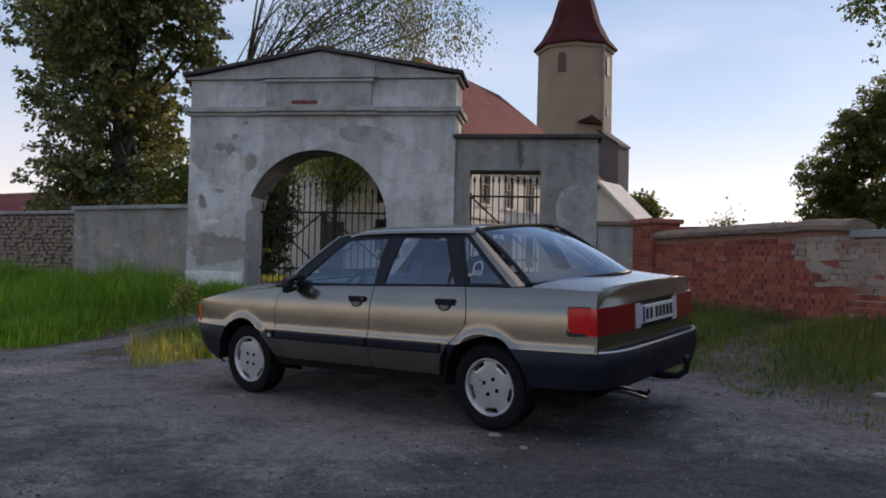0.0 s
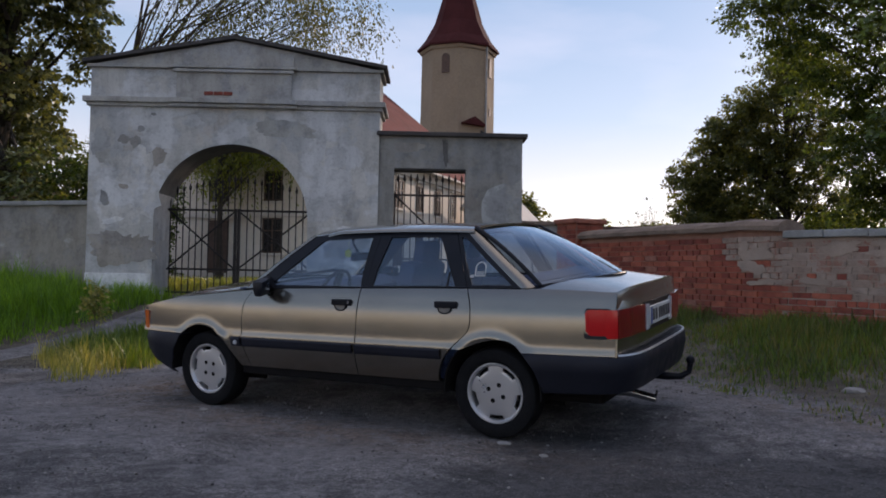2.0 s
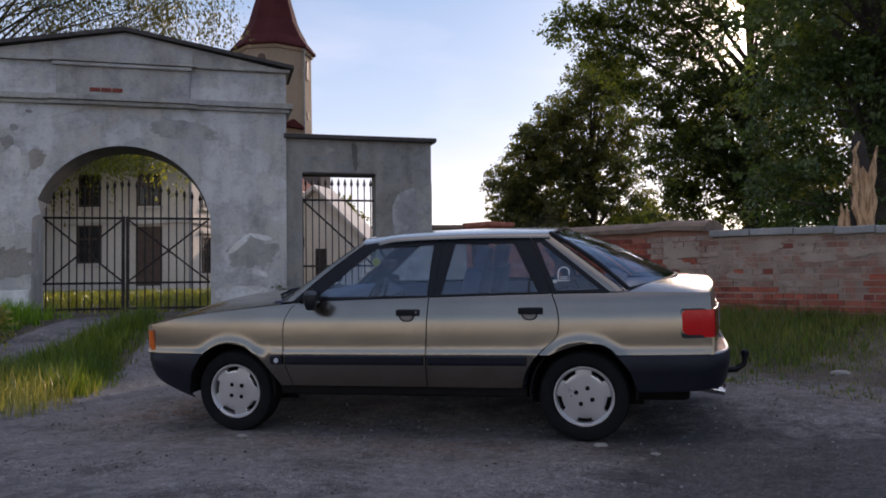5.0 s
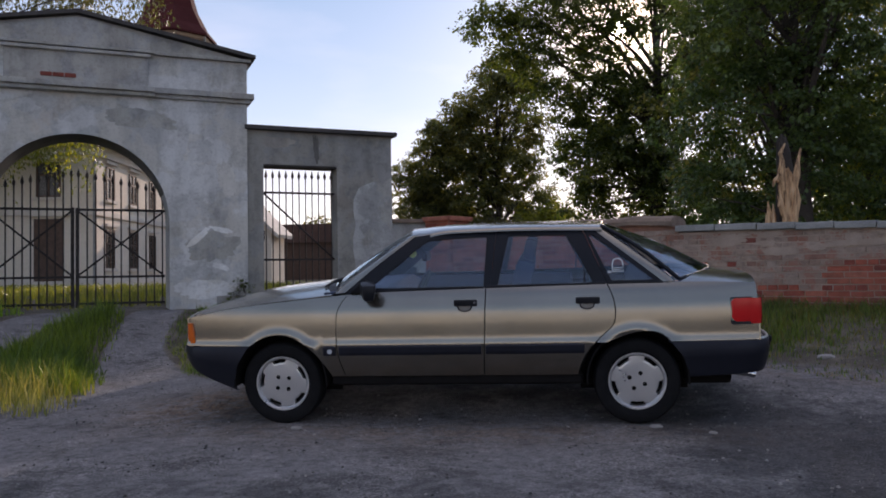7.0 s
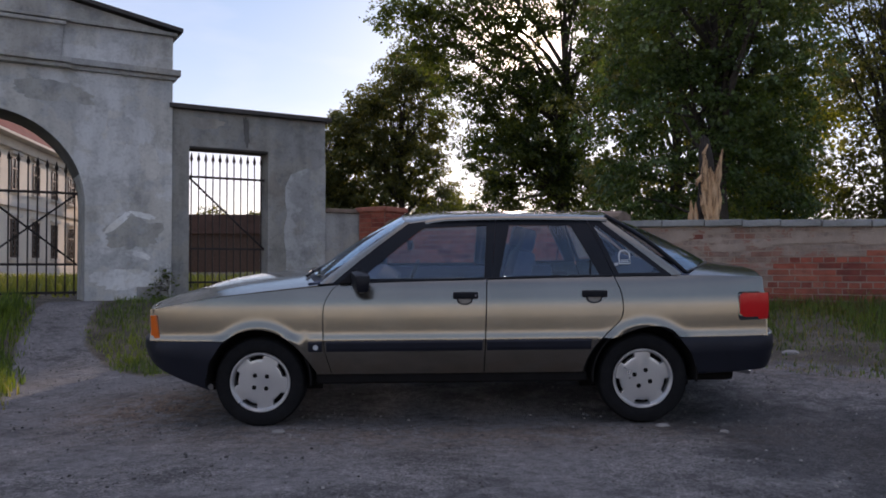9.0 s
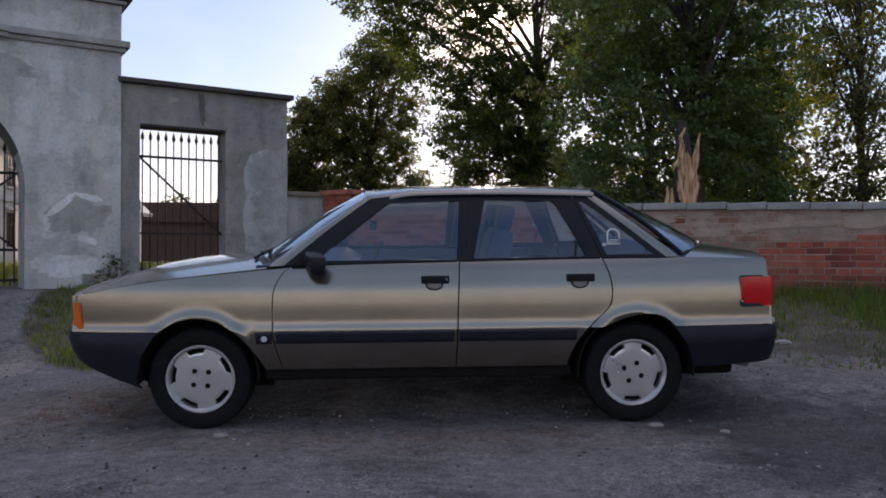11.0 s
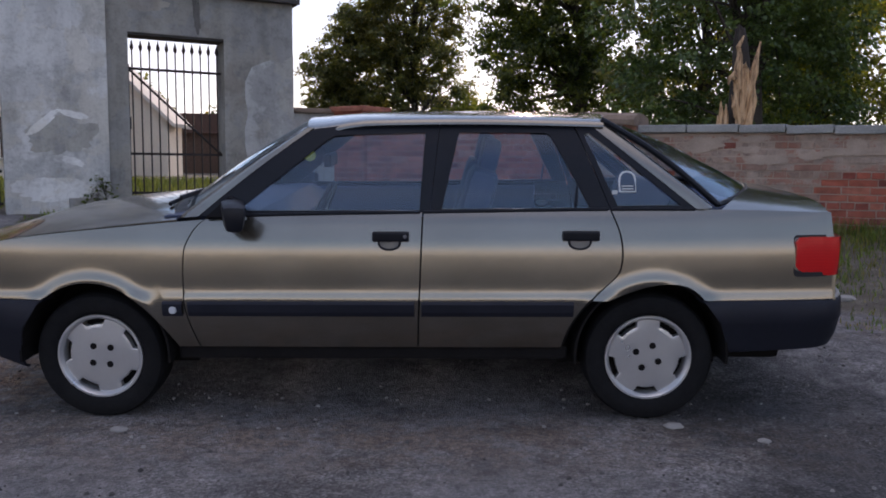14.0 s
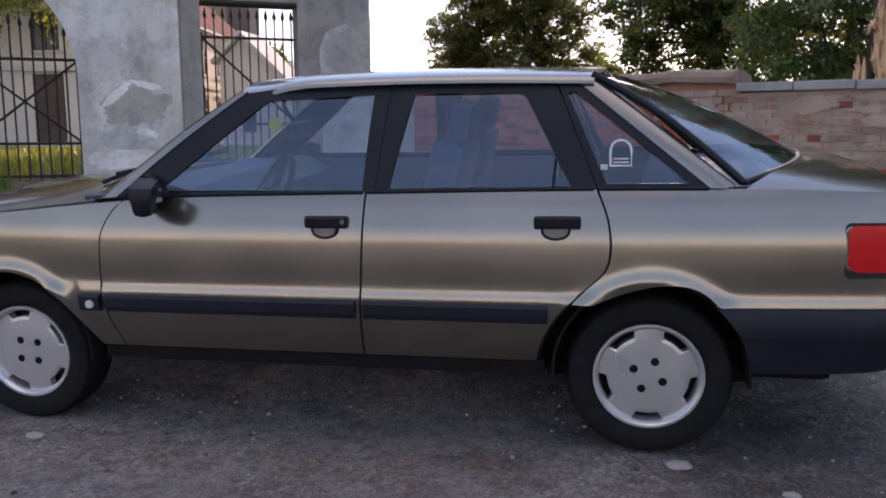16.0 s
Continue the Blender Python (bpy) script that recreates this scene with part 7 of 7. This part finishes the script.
    part("tow_hook", bm, M["black_plastic"], car, smooth=True)
    bm = bmesh.new()
    tube(bm, [(1.6, -0.24, 0.265), (2.03, -0.24, 0.265), (2.19, -0.24, 0.235)], [0.028, 0.028, 0.027], 14)
    part("exhaust_pipe", bm, M["chrome"], car, smooth=True)
    # the pipe is closed; a black disc stands in for the shade inside it
    bm = bmesh.new()
    rod(bm, (2.187, -0.24, 0.2705), (2.193, -0.24, 0.2695), 0.021, n=14)
    part("exhaust_mouth", bm, M["dark_void"], car)

    # cabin
    bm = bmesh.new()
    box(bm, -0.85, 0.88, -0.72, 0.72, 0.36, 0.44)
    part("cabin_floor", bm, M["trim_in"], car)
    for s in (-1, 1):
        bm = bmesh.new()
        box(bm, -0.75, 0.88, s * 0.715, s * 0.745, 0.44, 0.955, 0.01)
        part("door_lining", bm, M["trim_in"], car)
    bm = bmesh.new()
    prism(bm, [(-0.95, 0.6), (-0.42, 0.62), (-0.40, 0.9), (-0.52, 0.975), (-0.95, 0.955)], -0.72, 0.72)
    bmesh.ops.recalc_face_normals(bm, faces=bm.faces)
    part("dashboard", bm, M["trim_in"], car)
    bm = bmesh.new()
    mm = Matrix.Translation((-0.30, -0.36, 0.90)) @ Matrix.Rotation(radians(-66), 4, 'Y')
    tube(bm, [mm @ Vector((0.185 * math.cos(a), 0.185 * math.sin(a), 0)) for a in np.linspace(0, math.tau, 33)], 0.015, 8)
    box(bm, -0.17, 0.17, -0.03, 0.03, -0.015, 0.015, 0.006, mm)
    box(bm, -0.05, 0.05, -0.07, 0.07, -0.02, 0.02, 0.01, mm)
    part("steering_wheel", bm, M["black_plastic"], car, smooth=True)
    for y in (-0.36, 0.36):
        bm = bmesh.new()
        box(bm, -0.12, 0.42, y - 0.25, y + 0.25, 0.46, 0.64, 0.05)
        seat = part("front_seat", bm, M["seat"], car, smooth=True)
        bm = bmesh.new()
        box(bm, -0.07, 0.07, y - 0.24, y + 0.24, 0.0, 0.62, 0.05)
        bmesh.ops.transform(bm, matrix=Matrix.Translation((0.36, 0, 0.55)) @ Matrix.Rotation(radians(16), 4, 'Y'), verts=bm.verts)
        part("backrest", bm, M["seat"], seat, smooth=True)
        bm = bmesh.new()
        box(bm, -0.045, 0.045, y - 0.125, y + 0.125, 0.0, 0.16, 0.03)
        bmesh.ops.transform(bm, matrix=Matrix.Translation((0.535, 0, 1.135)) @ Matrix.Rotation(radians(12), 4, 'Y'), verts=bm.verts)
        part("headrest", bm, M["seat"], seat, smooth=True)
    bm = bmesh.new()
    box(bm, 0.85, 1.32, -0.49, 0.49, 0.46, 0.66, 0.05)
    seat = part("rear_seat", bm, M["seat"], car, smooth=True)
    bm = bmesh.new()
    box(bm, -0.07, 0.07, -0.64, 0.64, 0.16, 0.5, 0.05)
    box(bm, 0.06, 0.09, -0.72, 0.72, 0.15, 0.48)
    bmesh.ops.transform(bm, matrix=Matrix.Translation((1.28, 0, 0.58)) @ Matrix.Rotation(radians(20), 4, 'Y'), verts=bm.verts)
    part("backrest", bm, M["seat"], seat, smooth=True)
    bm = bmesh.new()
    box(bm, 1.35, 1.80, -0.62, 0.62, 0.955, 0.975, 0.005)
    part("parcel_shelf", bm, M["trim_in"], car)
    bm = bmesh.new()
    box(bm, -0.31, -0.27, -0.12, 0.12, 1.13, 1.2, 0.014)
    tube(bm, [(-0.31, 0.0, 1.19), (-0.36, 0.0, 1.27), (-0.36, 0.0, 1.35)], [0.012, 0.01, 0.014], 8)
    part("rear_view_mirror", bm, M["black_plastic"], car)
    bm = bmesh.new()
    lathe(bm, [(0.002, -0.003), (0.032, -0.003), (0.032, 0.003), (0.002, 0.003)], 16, 'Y', (-0.40, -0.02, 1.19))
    rod(bm, (-0.38, -0.02, 1.33), (-0.40, -0.02, 1.22), 0.0015, n=4)
    part("air_freshener", bm, M["yellow"], car, "yellow-green card hanging from the mirror")
    # sticker on the quarter pane: an arched outline
    bm = bmesh.new()
    def on_pane(x, z):
        return (x, -(glass_y(x, z) - 0.004), z)
    cx, cz, w, h = 1.162, 1.108, 0.036, 0.044
    arch = [(cx - w, cz - h), (cx - w, cz + 0.01)] + [(cx + w * math.cos(a), cz + 0.01 + 0.034 * math.sin(a)) for a in np.linspace(math.pi, 0, 7)] + [(cx + w, cz - h)]
    tube(bm, [on_pane(*p) for p in arch + [arch[0]]], 0.0045, 5)
    for zz in (cz - h + 0.012, cz - h + 0.024):
        tube(bm, [on_pane(cx - w + 0.01, zz), on_pane(cx + w - 0.01, zz)], 0.003, 5)
    part("sticker", bm, M["sticker"], car, "white arched outline sticker")
    bm = bmesh.new()
    box(bm, 1.092, 1.116, -(glass_y(1.1, 1.06) - 0.002), -(glass_y(1.1, 1.06) - 0.006), 1.052, 1.07)
    part("sticker", bm, M["sticker"], car, "small white sticker")
    for o in car.children_recursive:
        if o.data and o.data.materials and o.data.materials[0] == M["glass"]:
            o.visible_shadow = False


build_car()


# ---- bricks of the wall and the pillar ----
def washed(x, z):
    """Whether a brick still carries limewash."""
    e = 0.05 * noise.noise(Vector((x * 5, z * 7, 2)))
    if x < 0.05 + 0.12 * noise.noise(Vector((0, z * 6, 7))):
        return False
    low = table_lookup([(0.0, 1.42), (0.3, 1.22), (0.75, 1.0), (1.35, 0.9), (2.9, 0.78), (2.98, 1.08), (3.5, 1.14), (4.2, 1.19), (6, 1.3)], x)
    return z > low + e


def lay_bricks():
    wall = bpy.data.objects["brick_wall"]
    rnd = random.Random(17)
    L, Hh, Dp, J, C = 0.245, 0.062, 0.05, 0.012, 0.075
    kit = {}
    for mat in ("brick_red", "brick_wash"):
        for size in (1.0, 0.5):
            for k in range(3):
                bm = bmesh.new()
                l = L * size - (J if size < 1 else 0) * 0.5
                box(bm, -l / 2, l / 2, 0.0, Dp, 0, Hh)
                for v in bm.verts:
                    v.co += Vector((rnd.uniform(-.004, .004), rnd.uniform(-.004, .003), rnd.uniform(-.003, .003)))
                me = bpy.data.meshes.new("brick")
                bm.to_mesh(me)
                bm.free()
                me.materials.append(M[mat])
                kit[mat, size, k] = me
    rest = {"brick_red": bmesh.new(), "brick_wash": bmesh.new()}
    count = 0
    z, row = 0.34, 0
    while z < 1.68:
        x = -2.94 + (0.0 if row % 2 else -0.064)
        while x < 9.3:
            size = 0.5 if row % 4 == 2 else 1.0
            l = L * size + J * (1 if size == 1 else 0.5)
            xc = x + l / 2
            top = 1.66 if xc < 1.0 else 1.55
            if z + Hh < top and xc > -2.9:
                mat = "brick_wash" if washed(xc, z) else "brick_red"
                if mat == "brick_wash" and rnd.random() < 0.035:
                    mat = "brick_red"
                proud = rnd.uniform(-0.004, 0.006) + (0.005 if mat == "brick_wash" else 0.006 if xc > 1.0 else 0)
                if -1.0 < xc < 4.3 and z > 0.5 and count < 300:
                    o = new("brick", kit[mat, size, rnd.randrange(3)])
                    o.parent = wall
                    o.location = (xc, -proud, z + rnd.uniform(-.002, .002))
                    o.rotation_euler = (0, rnd.uniform(-.008, .008), rnd.uniform(-.01, .01))
                    count += 1
                else:
                    bm = rest[mat]
                    ln = L * size - J * 0.2
                    vs = [bm.verts.new((xc + a * ln / 2 + rnd.uniform(-.004, .004), -proud + b * Dp, z + c * Hh + rnd.uniform(-.003, .003))) for a in (-1, 1) for b in (0, 1) for c in (0, 1)]
                    for f in ((0, 4, 5, 1), (1, 5, 7, 3), (0, 2, 6, 4), (0, 1, 3, 2), (4, 6, 7, 5)):
                        bm.faces.new([vs[i] for i in f])
            x += l
        z += C
        row += 1
    # scraps of lime render still clinging to the bricks
    for k in range(34):
        x = rnd.uniform(0.35, 6.5)
        z = rnd.uniform(0.98 + 0.3 * (x > 2.9), 1.5)
        flake(wall, x, z, rnd.uniform(0.12, 0.55), rnd.uniform(0.05, 0.16), rnd.uniform(-8, 8), M["mortar_wash"], rnd.uniform(0.001, 0.004), 50 + k, -0.011)
    for mat, bm in rest.items():
        o = part("brickwork", bm, M[mat], wall)
        tagged(o, kind="stuff")
    # pillar
    z, row = 0.34, 0
    while z < 1.92:
        for i in range(2):
            xc = -3.36 + i * 0.262
            o = new("brick", kit["brick_red", 1.0, rnd.randrange(3)])
            o.parent = wall
            o.location = (xc, -0.095, z)
            o = new("brick", kit["brick_red", 1.0, rnd.randrange(3)])
            o.parent = wall
            o.matrix_basis = Matrix.Translation((-2.945, 0.055 + i * 0.262, z)) @ Matrix.Rotation(math.pi / 2, 4, 'Z')
        z += C
        row += 1


lay_bricks()


# ---- loose stones on the yard ----
def pebbles():
    rnd = random.Random(5)
    verts, faces = [], []
    for _ in range(34000):
        x, y = rnd.uniform(-5.5, 6.5), rnd.uniform(-5.0, 3.5)
        if front(x, y) < 1.4:
            continue
        # stones lie in drifts, thick on the open yard and thin on the trodden earth
        heap = noise.noise(Vector((x * 1.1, y * 1.1, 4))) + 0.5 * noise.noise(Vector((x * 3.3, y * 3.3, 6)))
        if rnd.random() > 0.16 + 0.75 * smoothstep(heap, -0.15, 0.45):
            continue
        r = 0.003 + 0.0105 * rnd.random() ** 3
        z = ground_z(x, y)
        b = len(verts)
        a0 = rnd.uniform(0, 6)
        for k in range(5):
            a = a0 + k * math.tau / 5
            q = rnd.uniform(0.7, 1.2)
            verts.append((x + r * q * math.cos(a), y + r * q * math.sin(a), z - 0.002))
        for k in range(5):
            a = a0 + k * math.tau / 5
            verts.append((x + 0.6 * r * math.cos(a), y + 0.6 * r * math.sin(a), z + r * rnd.uniform(0.5, 0.9)))
        faces.append(tuple(b + 5 + k for k in range(5)))
        for k in range(5):
            q = (k + 1) % 5
            faces.append((b + k, b + q, b + 5 + q, b + 5 + k))
    tagged(raw("gravel", verts, faces, M["pebble"]), "loose grey gravel chips on the yard", "gravel", kind="stuff")
    for x, y, r in ((1.378, -0.835, 0.035), (1.72, -1.02, 0.022), (3.28, 1.56, 0.06), (-1.114, -0.95, 0.03)):
        bm = bmesh.new()
        bmesh.ops.create_icosphere(bm, subdivisions=2, radius=r)
        for v in bm.verts:
            v.co = Vector((v.co.x * 1.4, v.co.y, v.co.z * 0.5)) * rnd.uniform(0.85, 1.12)
        s = part("stone", bm, M["pebble"], None)
        s.location = (x, y, ground_z(x, y) + 0.006)
        tagged(s, "small pale stone lying on the yard", "stone", "stones on the yard")


def gravel_mat():
    n = Nodes("grey_gravel")
    g = n.t.nodes.new("ShaderNodeNewGeometry")
    n.set(Base_Color=n.ramp(g.outputs["Random Per Island"], [(0.0, (0.035, 0.033, 0.032)), (0.5, (0.11, 0.103, 0.098)), (1.0, (0.27, 0.255, 0.24))]), Roughness=0.9)
    n.bump(n.noise(90, 4), 0.4, 0.004)
    return n.m


M["pebble"] = gravel_mat()
pebbles()
